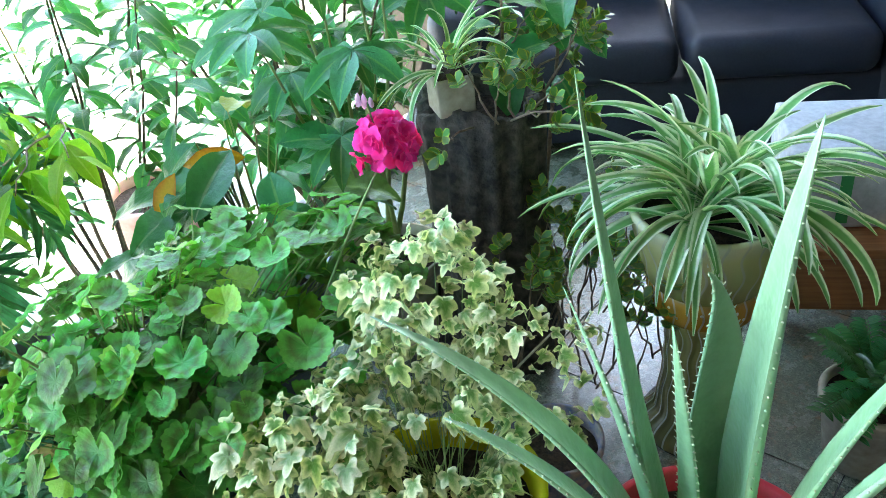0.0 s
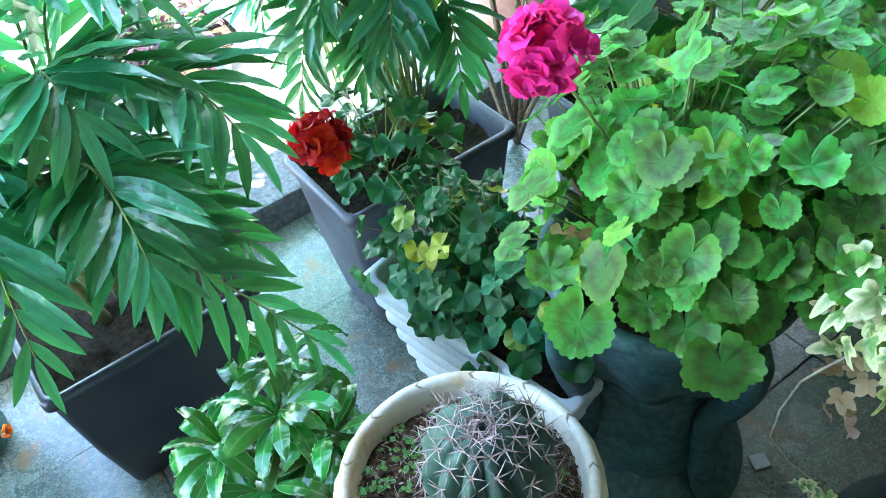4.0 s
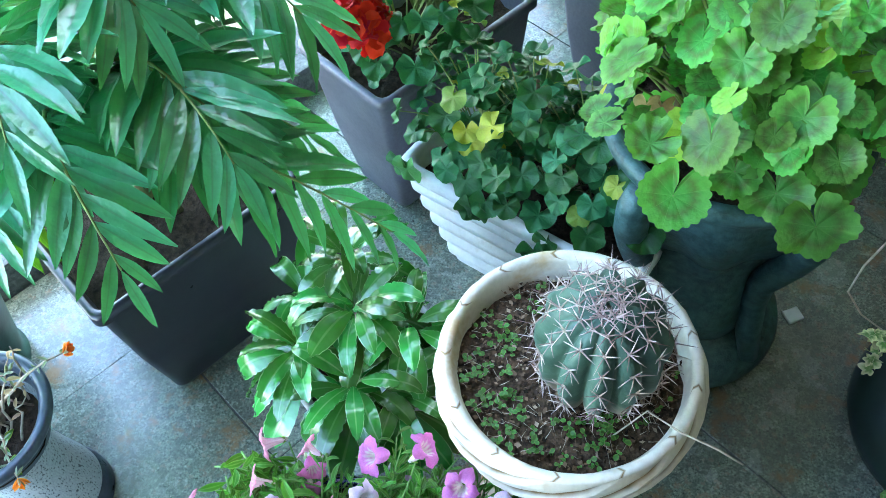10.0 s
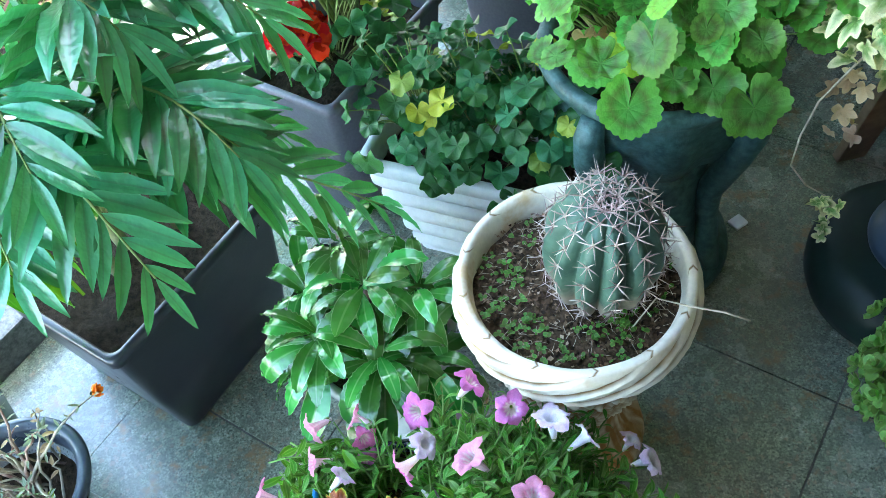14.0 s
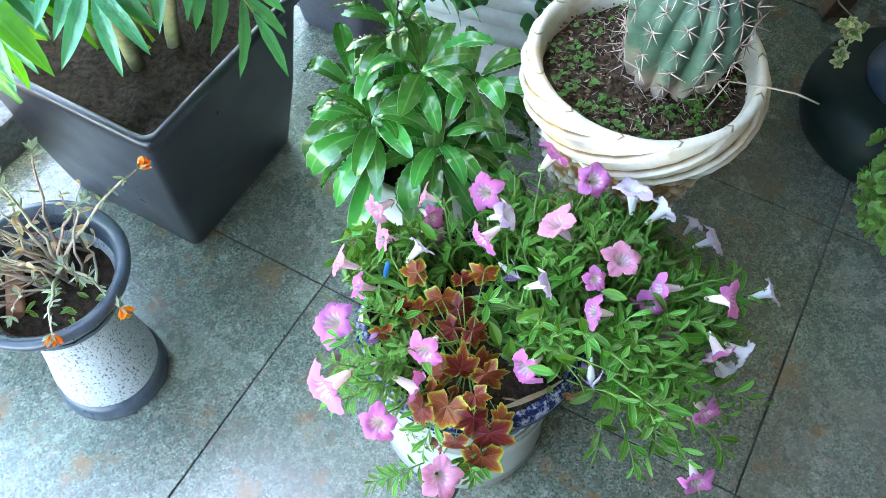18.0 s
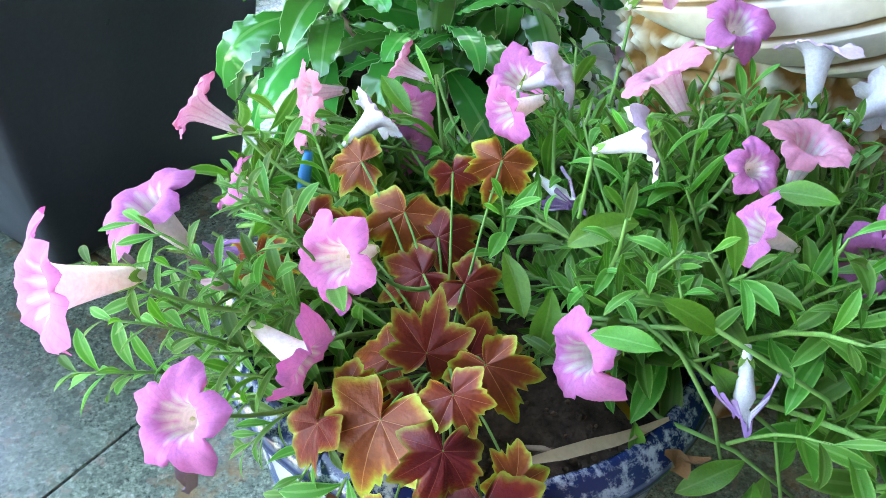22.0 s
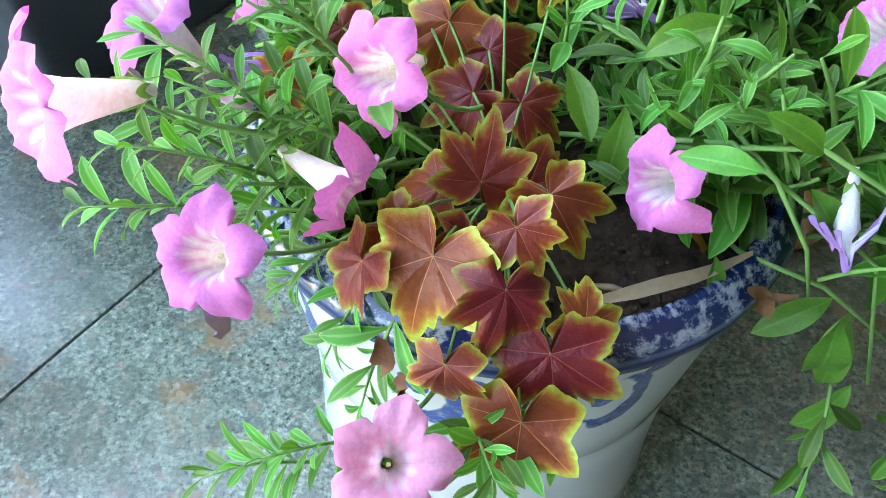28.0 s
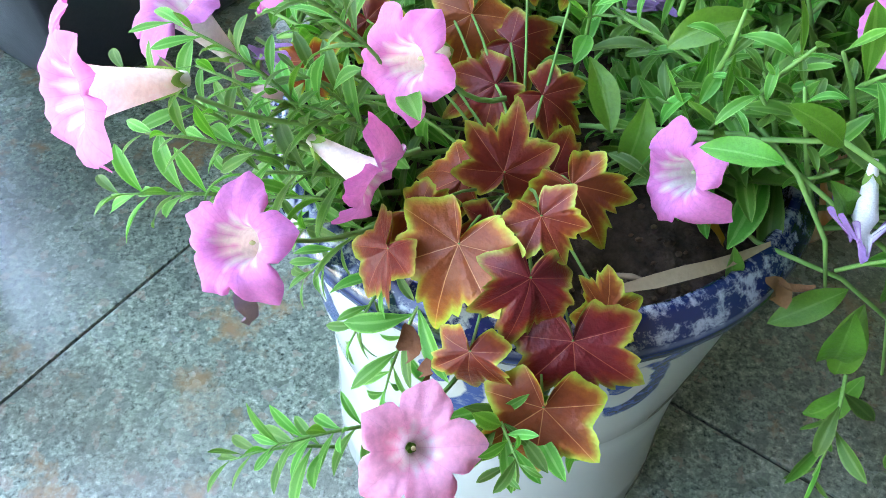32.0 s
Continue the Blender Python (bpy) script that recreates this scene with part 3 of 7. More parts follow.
def strap_bowl():
    """A shallow bowl whose wall is wound with slanting straps, each lapping over the next."""
    straps, cols = 13, 14
    n = straps * cols
    wall = [(0.112, 0.382), (0.138, 0.386), (0.152, 0.391), (0.160, 0.398), (0.165, 0.406), (0.1685, 0.416), (0.1705, 0.427), (0.171, 0.438), (0.1705, 0.450), (0.1695, 0.462), (0.168, 0.473)]
    inside = [(0.168, 0.4785), (0.162, 0.481), (0.156, 0.479), (0.153, 0.470), (0.150, 0.44), (0.14, 0.415)]
    verts, faces, rims = [], [], []
    for k, (r, z) in enumerate(wall + inside):
        for i in range(n):
            q = i % cols
            u = q / cols
            a = 2 * math.pi * i / n + 15.0 * (z - 0.36)
            step, groove = 0.0, 0.0
            if k < len(wall):
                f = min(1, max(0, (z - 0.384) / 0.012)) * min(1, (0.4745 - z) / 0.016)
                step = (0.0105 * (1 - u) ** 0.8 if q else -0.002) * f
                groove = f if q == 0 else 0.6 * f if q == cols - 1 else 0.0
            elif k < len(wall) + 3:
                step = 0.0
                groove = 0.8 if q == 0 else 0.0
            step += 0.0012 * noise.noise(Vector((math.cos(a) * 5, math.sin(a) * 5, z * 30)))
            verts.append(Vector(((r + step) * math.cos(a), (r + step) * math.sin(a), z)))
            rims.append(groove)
    for k in range(len(wall + inside) - 1):
        for i in range(n):
            j = (i + 1) % n
            faces.append((k * n + i, k * n + j, (k + 1) * n + j, (k + 1) * n + i))
    return verts, faces, rims


def relief_foot():
    """A bulging pedestal carved all over with shells and scrolls."""
    prof = [(0.125, 0.0), (0.13, 0.012), (0.125, 0.03), (0.10, 0.045), (0.085, 0.07), (0.078, 0.10), (0.078, 0.14)]
    prof += [(0.078 + 0.060 * math.sin(math.pi / 2 * k / 64) ** 1.2, 0.14 + 0.215 * k / 64) for k in range(1, 65)] + [(0.133, 0.362), (0.10, 0.368), (0.02, 0.369)]
    n = 240
    verts, faces, rims = [], [], []
    for r, z in prof:
        for i in range(n):
            a = 2 * math.pi * i / n
            p = Vector((r * math.cos(a), r * math.sin(a), z * 1.3))
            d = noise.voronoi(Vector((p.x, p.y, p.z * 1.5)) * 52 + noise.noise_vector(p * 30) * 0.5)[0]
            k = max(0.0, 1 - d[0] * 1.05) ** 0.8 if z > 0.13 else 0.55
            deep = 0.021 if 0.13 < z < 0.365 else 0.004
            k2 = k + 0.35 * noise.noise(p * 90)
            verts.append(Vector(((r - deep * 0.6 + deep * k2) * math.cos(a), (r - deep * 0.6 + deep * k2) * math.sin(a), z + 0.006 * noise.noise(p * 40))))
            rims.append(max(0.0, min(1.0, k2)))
    for k in range(len(prof) - 1):
        for i in range(n):
            j = (i + 1) % n
            faces.append((k * n + i, k * n + j, (k + 1) * n + j, (k + 1) * n + i))
    return verts, faces, rims


def two_tone(name, base, rim_colour, turn, grain=45):
    """Painted concrete in two colours mixed by the rim value, browner in its grooves."""
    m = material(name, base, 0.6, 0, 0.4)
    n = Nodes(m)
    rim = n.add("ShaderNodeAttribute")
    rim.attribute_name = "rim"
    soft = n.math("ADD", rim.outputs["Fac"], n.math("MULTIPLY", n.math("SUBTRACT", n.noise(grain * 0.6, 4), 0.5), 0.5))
    c = n.mix(n.ramp(soft, [(turn[0], (0, 0, 0)), (turn[1], (1, 1, 1))]), base, rim_colour)
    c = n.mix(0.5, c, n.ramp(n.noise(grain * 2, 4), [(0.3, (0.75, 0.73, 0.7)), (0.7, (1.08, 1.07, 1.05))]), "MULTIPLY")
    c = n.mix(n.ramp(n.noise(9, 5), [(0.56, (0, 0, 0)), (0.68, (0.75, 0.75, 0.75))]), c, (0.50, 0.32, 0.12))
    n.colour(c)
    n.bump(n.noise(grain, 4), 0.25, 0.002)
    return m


put("bowl", build("strap_bowl", strap_bowl()), two_tone("cream painted straps", (0.74, 0.69, 0.57), (0.20, 0.12, 0.045), (0.30, 0.75)), cactus_urn, Matrix.Translation(CACTUS_AT))
soil_disc(cactus_urn, CACTUS_AT, 0.150, 0.435, DRYSOIL, 0.012, 0.01)
put("pedestal", build("relief_foot", relief_foot()), two_tone("ochre and cream relief", (0.33, 0.16, 0.035), (0.78, 0.72, 0.58), (0.46, 0.84), 60), cactus_urn, Matrix.Translation(BOWL_FOOT) @ Matrix.Diagonal((1.0, 1.0, 1.138, 1)), "cream relief pedestal, ochre in its hollows")

# white pot of the glossy shrub
ARD_AT = ab(-0.055, 1.25)
CERAMIC = grained("pale glazed ceramic", (0.62, 0.66, 0.66), (0.76, 0.79, 0.78), 30, 0.25, 0.05, 0.5, 5)
ard_pot = thing("white_pot", ARD_AT, "plain white glazed pot under a glossy shrub", "plant pot")
turned(ard_pot, "body", [(0.001, 0), (0.075, 0), (0.08, 0.006), (0.095, 0.10), (0.11, 0.20), (0.118, 0.262), (0.126, 0.27), (0.128, 0.29), (0.122, 0.296), (0.113, 0.294), (0.108, 0.24)], CERAMIC, ARD_AT)
soil_disc(ard_pot, ARD_AT, 0.11, 0.265)

# blue and white pot of the petunias
PET_AT = Vector((-1.010, 0.340, 0))


def delft():
    m = material("blue and white glaze", (0.75, 0.78, 0.8), 0.16, 0, 0.6)
    n = Nodes(m)
    sep = n.add("ShaderNodeSeparateXYZ")
    n.link(n.place(), sep.inputs[0])
    turn_ = n.math("ARCTAN2", sep.outputs[1], sep.outputs[0])
    z = sep.outputs[2]
    white = (0.46, 0.475, 0.45)
    flat = n.add("ShaderNodeCombineXYZ")
    n.link(n.math("MULTIPLY", turn_, 0.15), flat.inputs[0])
    n.link(n.math("MULTIPLY", z, 1.6), flat.inputs[1])
    cloud = n.noise(95, 6, 0.7, flat.outputs[0])
    # painted motif in each of nine fields: a comma beside a crescent with its eye
    field = n.math("SUBTRACT", n.math("FRACT", n.math("ADD", n.math("MULTIPLY", turn_, 9 / (2 * math.pi)), 0.25)), 0.5)
    wide = n.math("MULTIPLY", field, 0.105)
    wob = n.math("MULTIPLY", n.math("SUBTRACT", n.noise(45, 3), 0.5), 0.012)

    def blob(side, at, rx, rz, slant=0.0):
        dx = n.math("ADD", n.math("SUBTRACT", wide, side), wob)
        dz = n.math("ADD", n.math("SUBTRACT", z, at), wob)
        x = n.math("DIVIDE", n.math("SUBTRACT", dx, n.math("MULTIPLY", dz, slant)), rx)
        y = n.math("DIVIDE", n.math("ADD", dz, n.math("MULTIPLY", dx, slant)), rz)
        return n.ramp(n.math("ADD", n.math("MULTIPLY", x, x), n.math("MULTIPLY", y, y)), [(0.85, (1, 1, 1)), (1.0, (0, 0, 0))])
    comma = blob(0.0125, 0.286, 0.0135, 0.0060, -0.25)
    moon = n.math("MULTIPLY", blob(-0.006, 0.255, 0.021, 0.034), n.math("SUBTRACT", 1.0, blob(-0.014, 0.262, 0.017, 0.027)))
    eye = blob(-0.015, 0.268, 0.010, 0.012)
    brush = n.ramp(cloud, [(0.30, (0.62, 0.62, 0.62)), (0.5, (1, 1, 1))])
    c = n.mix(n.math("MULTIPLY", n.math("MAXIMUM", comma, n.math("MAXIMUM", moon, eye)), brush), white, (0.030, 0.062, 0.21))
    fringe = n.ramp(n.math("ADD", z, n.math("MULTIPLY", n.noise(170, 3), 0.026)), [(0.311, (0, 0, 0)), (0.313, (0.95, 0.95, 0.95))])
    c = n.mix(fringe, c, (0.012, 0.028, 0.10))
    # smooth blue lip, dark line, sponged slope
    c = n.mix(n.ramp(z, [(0.3085, (0, 0, 0)), (0.310, (1, 1, 1))]), c, (0.035, 0.062, 0.20))
    c = n.mix(n.ramp(n.math("ABSOLUTE", n.math("SUBTRACT", z, 0.3195)), [(0.0010, (1, 1, 1)), (0.0022, (0, 0, 0))]), c, (0.008, 0.016, 0.07))
    c = n.mix(n.ramp(z, [(0.3225, (0, 0, 0)), (0.3245, (1, 1, 1))]), c, (0.34, 0.38, 0.41))
    slope = n.math("MULTIPLY", n.ramp(z, [(0.3205, (0, 0, 0)), (0.3225, (1, 1, 1))]), n.ramp(cloud, [(0.49, (1, 1, 1)), (0.60, (0.08, 0.08, 0.08))]))
    c = n.mix(slope, c, (0.006, 0.016, 0.075))
    n.colour(c)
    n.bump(n.noise(20, 3), 0.04, 0.002)
    return m


DELFT = delft()
pet_pot = thing("blue_white_pot", PET_AT, "blue and white glazed ceramic pot with a painted rim", "plant pot")
turned(pet_pot, "body", [(0.001, 0), (0.132, 0), (0.137, 0.006), (0.136, 0.04), (0.134, 0.08), (0.134, 0.12), (0.1345, 0.15), (0.133, 0.158), (0.1365, 0.168), (0.140, 0.195), (0.1445, 0.228), (0.148, 0.258), (0.151, 0.285), (0.154, 0.308)], DELFT, PET_AT, 64)
turned(pet_pot, "rim", [(0.149, 0.306), (0.157, 0.308), (0.162, 0.313), (0.163, 0.319), (0.161, 0.325), (0.1575, 0.328), (0.152, 0.334), (0.148, 0.337), (0.145, 0.336), (0.143, 0.332), (0.140, 0.30)], DELFT, PET_AT, 64, "blue sponged rim")
soil_disc(pet_pot, PET_AT, 0.143, 0.318)
crumbs = []
for k in range(420):
    q, r = rand(0, 2 * math.pi), 0.140 * math.sqrt(rand(0, 1))
    size = rand(0.0010, 0.0022) if k % 5 else rand(0.0022, 0.0042)
    crumb = lathe([(0.05, -0.8), (0.8, -0.4), (1.0, 0.15), (0.6, 0.7), (0.05, 0.9)], 6)
    crumbs.append(moved(crumb, Matrix.Translation(PET_AT + Vector((r * math.cos(q), r * math.sin(q), 0.320 + 0.01 * (1 - (r / 0.143) ** 2) + size * 0.3))) @ Matrix.Rotation(rand(0, 3), 4, "X") @ Matrix.Rotation(rand(0, 3), 4, "Z") @ Matrix.Diagonal((size * rand(0.7, 1.3), size, size * rand(0.6, 1.0), 1))))
tagged(put("soil_crumbs", build("soil_crumbs", join(crumbs), False), DRYSOIL, pet_pot, None, "loose brown soil crumbs"), kind="stuff")

# waisted vase with the half-dry succulent
VASE_AT = Vector((-1.60, 0.49, 0))


def speckled():
    m = material("speckled grey glaze", (0.5, 0.53, 0.55), 0.35, 0, 0.5)
    n = Nodes(m)
    v = n.add("ShaderNodeTexNoise", Scale=330.0, Detail=1.0)
    mp = n.add("ShaderNodeMapping")
    mp.inputs["Scale"].default_value = (1, 1, 0.5)
    n.link(n.place(), mp.inputs[0])
    n.link(mp.outputs[0], v.inputs["Vector"])
    c = n.ramp(v.outputs["Fac"], [(0.33, (0.07, 0.08, 0.09)), (0.40, (0.36, 0.40, 0.41)), (0.7, (0.47, 0.51, 0.52))])
    n.colour(c)
    n.bump(v.outputs["Fac"], 0.25, 0.002)
    return m


SPECKLE = speckled()
SLATE = grained("slate blue glaze", (0.035, 0.05, 0.068), (0.065, 0.085, 0.11), 60, 0.3, 0.1, 0.5, 8)
vase = thing("waisted_vase", VASE_AT, "waisted speckled grey vase with a slate-blue rim and foot", "vase")
turned(vase, "foot", [(0.001, 0), (0.088, 0), (0.092, 0.006), (0.090, 0.03), (0.084, 0.045), (0.001, 0.046)], SLATE, VASE_AT, label="slate-blue foot ring")
turned(vase, "body", [(0.084, 0.044), (0.083, 0.07), (0.074, 0.13), (0.068, 0.18), (0.070, 0.23), (0.083, 0.28), (0.098, 0.31)], SPECKLE, VASE_AT)
turned(vase, "rim", [(0.096, 0.306), (0.110, 0.316), (0.119, 0.328), (0.122, 0.338), (0.119, 0.346), (0.108, 0.346), (0.099, 0.335), (0.094, 0.30), (0.090, 0.27)], SLATE, VASE_AT, label="wide slate-blue rim")
soil_disc(vase, VASE_AT, 0.094, 0.285)

# green pot at the kerb
LEFT_AT = ab(-0.57, 1.93)
GREENPOT = grained("green plastic", (0.02, 0.075, 0.05), (0.035, 0.11, 0.08), 40, 0.4, 0.1, 0.5, 6)
left_pot = thing("green_pot", LEFT_AT, "round green plastic pot beside the kerb", "plant pot")
turned(left_pot, "body", [(0.001, 0), (0.10, 0), (0.104, 0.006), (0.112, 0.02), (0.105, 0.03), (0.135, 0.19), (0.148, 0.262), (0.158, 0.268), (0.16, 0.295), (0.152, 0.30), (0.143, 0.296), (0.138, 0.24)], GREENPOT, LEFT_AT)
soil_disc(left_pot, LEFT_AT, 0.14, 0.255, DRYSOIL)

# red tub of the aloe
ALOE_AT = Vector((0.365, 0.80, 0))
aloe_pot = thing("red_tub", ALOE_AT, "bright red plastic tub under the aloe", "plant pot")
turned(aloe_pot, "body", [(0.001, 0), (0.13, 0), (0.135, 0.006), (0.155, 0.25), (0.17, 0.47), (0.183, 0.475), (0.186, 0.50), (0.18, 0.507), (0.168, 0.503), (0.162, 0.44)], RED_PLASTIC, ALOE_AT)
soil_disc(aloe_pot, ALOE_AT, 0.163, 0.465)

# fluted pedestal pot of the spider plant
SPID_AT = Vector((0.535, 1.56, 0))


def ochre_glaze():
    m = material("ochre and olive glaze", (0.4, 0.36, 0.1), 0.25, 0, 0.5)
    n = Nodes(m)
    sep = n.add("ShaderNodeSeparateXYZ")
    n.link(n.place(), sep.inputs[0])
    z = sep.outputs[2]
    turn_ = n.math("ARCTAN2", sep.outputs[1], sep.outputs[0])
    wav = n.math("SINE", n.math("ADD", n.math("MULTIPLY", turn_, 26), n.math("MULTIPLY", n.math("SINE", n.math("MULTIPLY", z, 55)), 1.2)))
    c = n.ramp(z, [(0.05, (0.13, 0.11, 0.04)), (0.36, (0.22, 0.20, 0.06)), (0.40, (0.40, 0.20, 0.02)), (0.455, (0.42, 0.22, 0.03)), (0.47, (0.26, 0.26, 0.08)), (0.60, (0.52, 0.50, 0.22)), (0.63, (0.60, 0.58, 0.36))])
    lines = n.ramp(wav, [(0.82, (0, 0, 0)), (0.95, (0.6, 0.6, 0.6))])
    c = n.mix(lines, c, (0.45, 0.45, 0.36))
    n.colour(c)
    n.bump(wav, 0.4, 0.003)
    return m


OLIVE = ochre_glaze()
spid_pot = thing("pedestal_pot", SPID_AT, "fluted ochre and olive glazed pot with an orange belt", "plant pot")
turned(spid_pot, "column", [(0.001, 0), (0.135, 0), (0.14, 0.012), (0.13, 0.03), (0.105, 0.07), (0.09, 0.16), (0.085, 0.26), (0.088, 0.33), (0.10, 0.375), (0.001, 0.38)], OLIVE, SPID_AT)
turned(spid_pot, "belt", [(0.10, 0.372), (0.118, 0.385), (0.127, 0.41), (0.13, 0.44), (0.128, 0.462), (0.001, 0.465)], OLIVE, SPID_AT, label="orange belt with pale dots")
turned(spid_pot, "bowl", [(0.126, 0.46), (0.136, 0.475), (0.15, 0.53), (0.162, 0.585), (0.17, 0.625), (0.172, 0.637), (0.166, 0.644), (0.155, 0.64), (0.148, 0.59)], OLIVE, SPID_AT)
soil_disc(spid_pot, SPID_AT, 0.15, 0.60)
DOT = material("pale dot glaze", (0.6, 0.57, 0.42), 0.4)
dot_mesh = build("dot", lathe([(0.001, 0.0025), (0.0025, 0.002), (0.004, 0.0)], 8))
for k in range(44):
    q = 2 * math.pi * k / 22 + (0.14 if k % 2 else 0)
    d = Vector((math.cos(q), math.sin(q), 0))
    put("dot", dot_mesh, DOT, spid_pot, orient(SPID_AT + d * (0.1295 if k % 2 else 0.1275) + UP * (0.437 if k % 2 else 0.415), UP, d))

# hollow tree trunk with a jade bush, behind
STUMP_AT = Vector((0.06, 1.93, 0))
BARK = grained("dark bark", (0.03, 0.026, 0.022), (0.13, 0.11, 0.09), 30, 0.9, 1.0, 0.3, 9, 0.012)
stump = thing("trunk_planter", STUMP_AT, "hollow dark tree trunk used as a planter", "planter")


def barky(v):
    r = math.hypot(v.x, v.y)
    t = math.atan2(v.y, v.x)
    k = 0.014 * noise.noise(Vector((math.cos(t) * 3.2, math.sin(t) * 3.2, v.z * 2.2))) + 0.007 * math.sin(17 * t + 3 * noise.noise(v * 5))
    z = v.z + (0.02 * math.sin(3 * t + 1) if v.z > 0.6 else 0)
    return Vector((v.x * (1 + k / max(r, 0.03)), v.y * (1 + k / max(r, 0.03)), z))


turned(stump, "trunk", [(0.001, 0), (0.18, 0), (0.165, 0.1), (0.152, 0.3), (0.148, 0.5), (0.15, 0.65), (0.155, 0.75), (0.15, 0.77), (0.13, 0.772), (0.12, 0.76), (0.115, 0.70)], BARK, STUMP_AT, 72, swell=barky)
soil_disc(stump, STUMP_AT, 0.12, 0.715)


# ---------------------------------------------------------------- leaves of each plant
LIGHT = Vector((-0.55, 0.1, 0.8)).normalized()
ZONAL = leaf_material("zonal leaf", (0.085, 0.30, 0.055), (0.135, 0.39, 0.065), (0.5, 1.0), 0.40, 0.32, 0.44, (0.58, (0.09, 0.07, 0.02), 0.55), 1.3, 0.35, 0.022, veins=(40, 0.035, (0.22, 0.45, 0.13), 0.35), tip=(0.32, 0.42, 0.04))
TRAIL = leaf_material("trailing geranium leaf", (0.026, 0.140, 0.045), (0.036, 0.175, 0.055), (0.5, 1.0), 0.42, 0.22, 0.4, None, 3.0, 0.38, 0.025, veins=(50, 0.05, (0.06, 0.19, 0.08), 0.4), tip=(0.40, 0.36, 0.03))
IVY = leaf_material("variegated ivy leaf", (0.17, 0.29, 0.08), (0.69, 0.67, 0.37), (0.42, 0.82), 0.45, 0.25, 0.22, None, 3.2, 0.4, 0.02, veins=(45, 0.045, (0.42, 0.48, 0.24), 0.45))
STAR = leaf_material("maple-leaf geranium", (0.185, 0.024, 0.012), (0.34, 0.41, 0.05), (0.79, 0.98), 0.42, 0.25, 0.34, (0.85, (0.36, 0.095, 0.014), 0.5), 2.6, 0.4, 0.018, veins=(50, 0.028, (0.52, 0.20, 0.10), 0.6))
PETLEAF = leaf_material("petunia leaf", (0.072, 0.222, 0.026), (0.20, 0.40, 0.10), (0.72, 1.08), 0.46, 0.35, 0.45, None, 20, 0.35, 0.02, midrib=((0.14, 0.31, 0.07), 0.2))
OVAL = leaf_material("oval leaf", (0.085, 0.255, 0.025), (0.11, 0.29, 0.035), (0.5, 1.0), 0.4, 0.35, 0.25, None, 6, 0.45, 0.02, midrib=((0.15, 0.33, 0.07), 0.10))
PALM = leaf_material("palm leaflet", (0.052, 0.265, 0.108), (0.062, 0.31, 0.125), (0.5, 1.0), 0.30, 0.30, 0.35, None, 1.5, 1.0, 0.02, midrib=((0.05, 0.19, 0.08), 0.15))
LIMEPALM = leaf_material("lime palm leaflet", (0.10, 0.32, 0.03), (0.12, 0.36, 0.035), (0.5, 1.0), 0.32, 0.45, 0.25, None, 1.5, 0.5, 0.02, midrib=((0.15, 0.40, 0.07), 0.15))
GLOSSY = leaf_material("glossy shrub leaf", (0.042, 0.205, 0.028), (0.36, 0.58, 0.26), (0.93, 1.05), 0.21, 0.14, 0.4, None, 0.8, 0.85, 0.02, midrib=((0.12, 0.30, 0.08), 0.12))
SPIDER = leaf_material("spider plant leaf", (0.16, 0.38, 0.11), (0.66, 0.74, 0.50), (0.45, 0.70), 0.4, 0.3, 0.25, None, 6, 0.45, 0.015)
ALOE = leaf_material("aloe skin", (0.25, 0.44, 0.23), (0.32, 0.52, 0.28), (0.3, 1.0), 0.38, 0.0, 0.12, None, 8, 0.5, 0.01)
TOOTH = material("pale aloe tooth", (0.55, 0.60, 0.40), 0.5)
BROAD = leaf_material("broad leaf", (0.03, 0.19, 0.05), (0.042, 0.22, 0.06), (0.5, 1.0), 0.3, 0.3, 0.35, None, 4, 0.5, 0.02, midrib=((0.12, 0.28, 0.09), 0.1), tip=(0.45, 0.34, 0.02))
SHADY = leaf_material("shaded shrub leaf", (0.04, 0.20, 0.055), (0.055, 0.25, 0.06), (0.5, 1.0), 0.35, 0.42, 0.4, None, 5, 0.45, 0.03, midrib=((0.12, 0.30, 0.08), 0.12))
LIME = leaf_material("lime young leaf", (0.22, 0.46, 0.03), (0.26, 0.50, 0.045), (0.5, 1.0), 0.3, 0.45, 0.2, None, 6, 0.5, 0.02, midrib=((0.35, 0.55, 0.12), 0.12))
YELLOWED = leaf_material("yellowed leaf", (0.55, 0.36, 0.02), (0.50, 0.22, 0.02), (0.4, 1.0), 0.45, 0.35, 0.2, None, 5, 0.4, 0.02)
SEDUM = leaf_material("sedum leaf", (0.16, 0.33, 0.075), (0.26, 0.44, 0.12), (0.4, 1.0), 0.42, 0.25, 0.25, None, 6, 0.4, 0.02, island=True)
JADE = leaf_material("jade leaf", (0.09, 0.20, 0.035), (0.35, 0.38, 0.03), (0.6, 1.0), 0.4, 0.2, 0.35, None, 5, 0.45, 0.03, island=True)
WEED = leaf_material("weed leaf", (0.07, 0.17, 0.03), (0.13, 0.26, 0.045), (0.4, 1.0), 0.5, 0.3, 0.3, None, 6, 0.4, 0.02, island=True)
DRYLEAF = leaf_material("dry leaf", (0.42, 0.28, 0.16), (0.52, 0.38, 0.24), (0.4, 1.0), 0.75, 0.2, 0.25, None, 6, 0.2, 0.02)
HOTPINK = leaf_material("hot pink petal", (0.76, 0.020, 0.27), (0.84, 0.045, 0.35), (0.3, 1.0), 0.55, 0.3, 0.2, None, 8, 0.25, 0.01, island=True)
SCARLET = leaf_material("scarlet petal", (0.58, 0.006, 0.012), (0.66, 0.012, 0.016), (0.3, 1.0), 0.55, 0.25, 0.2, None, 8, 0.25, 0.01, island=True)
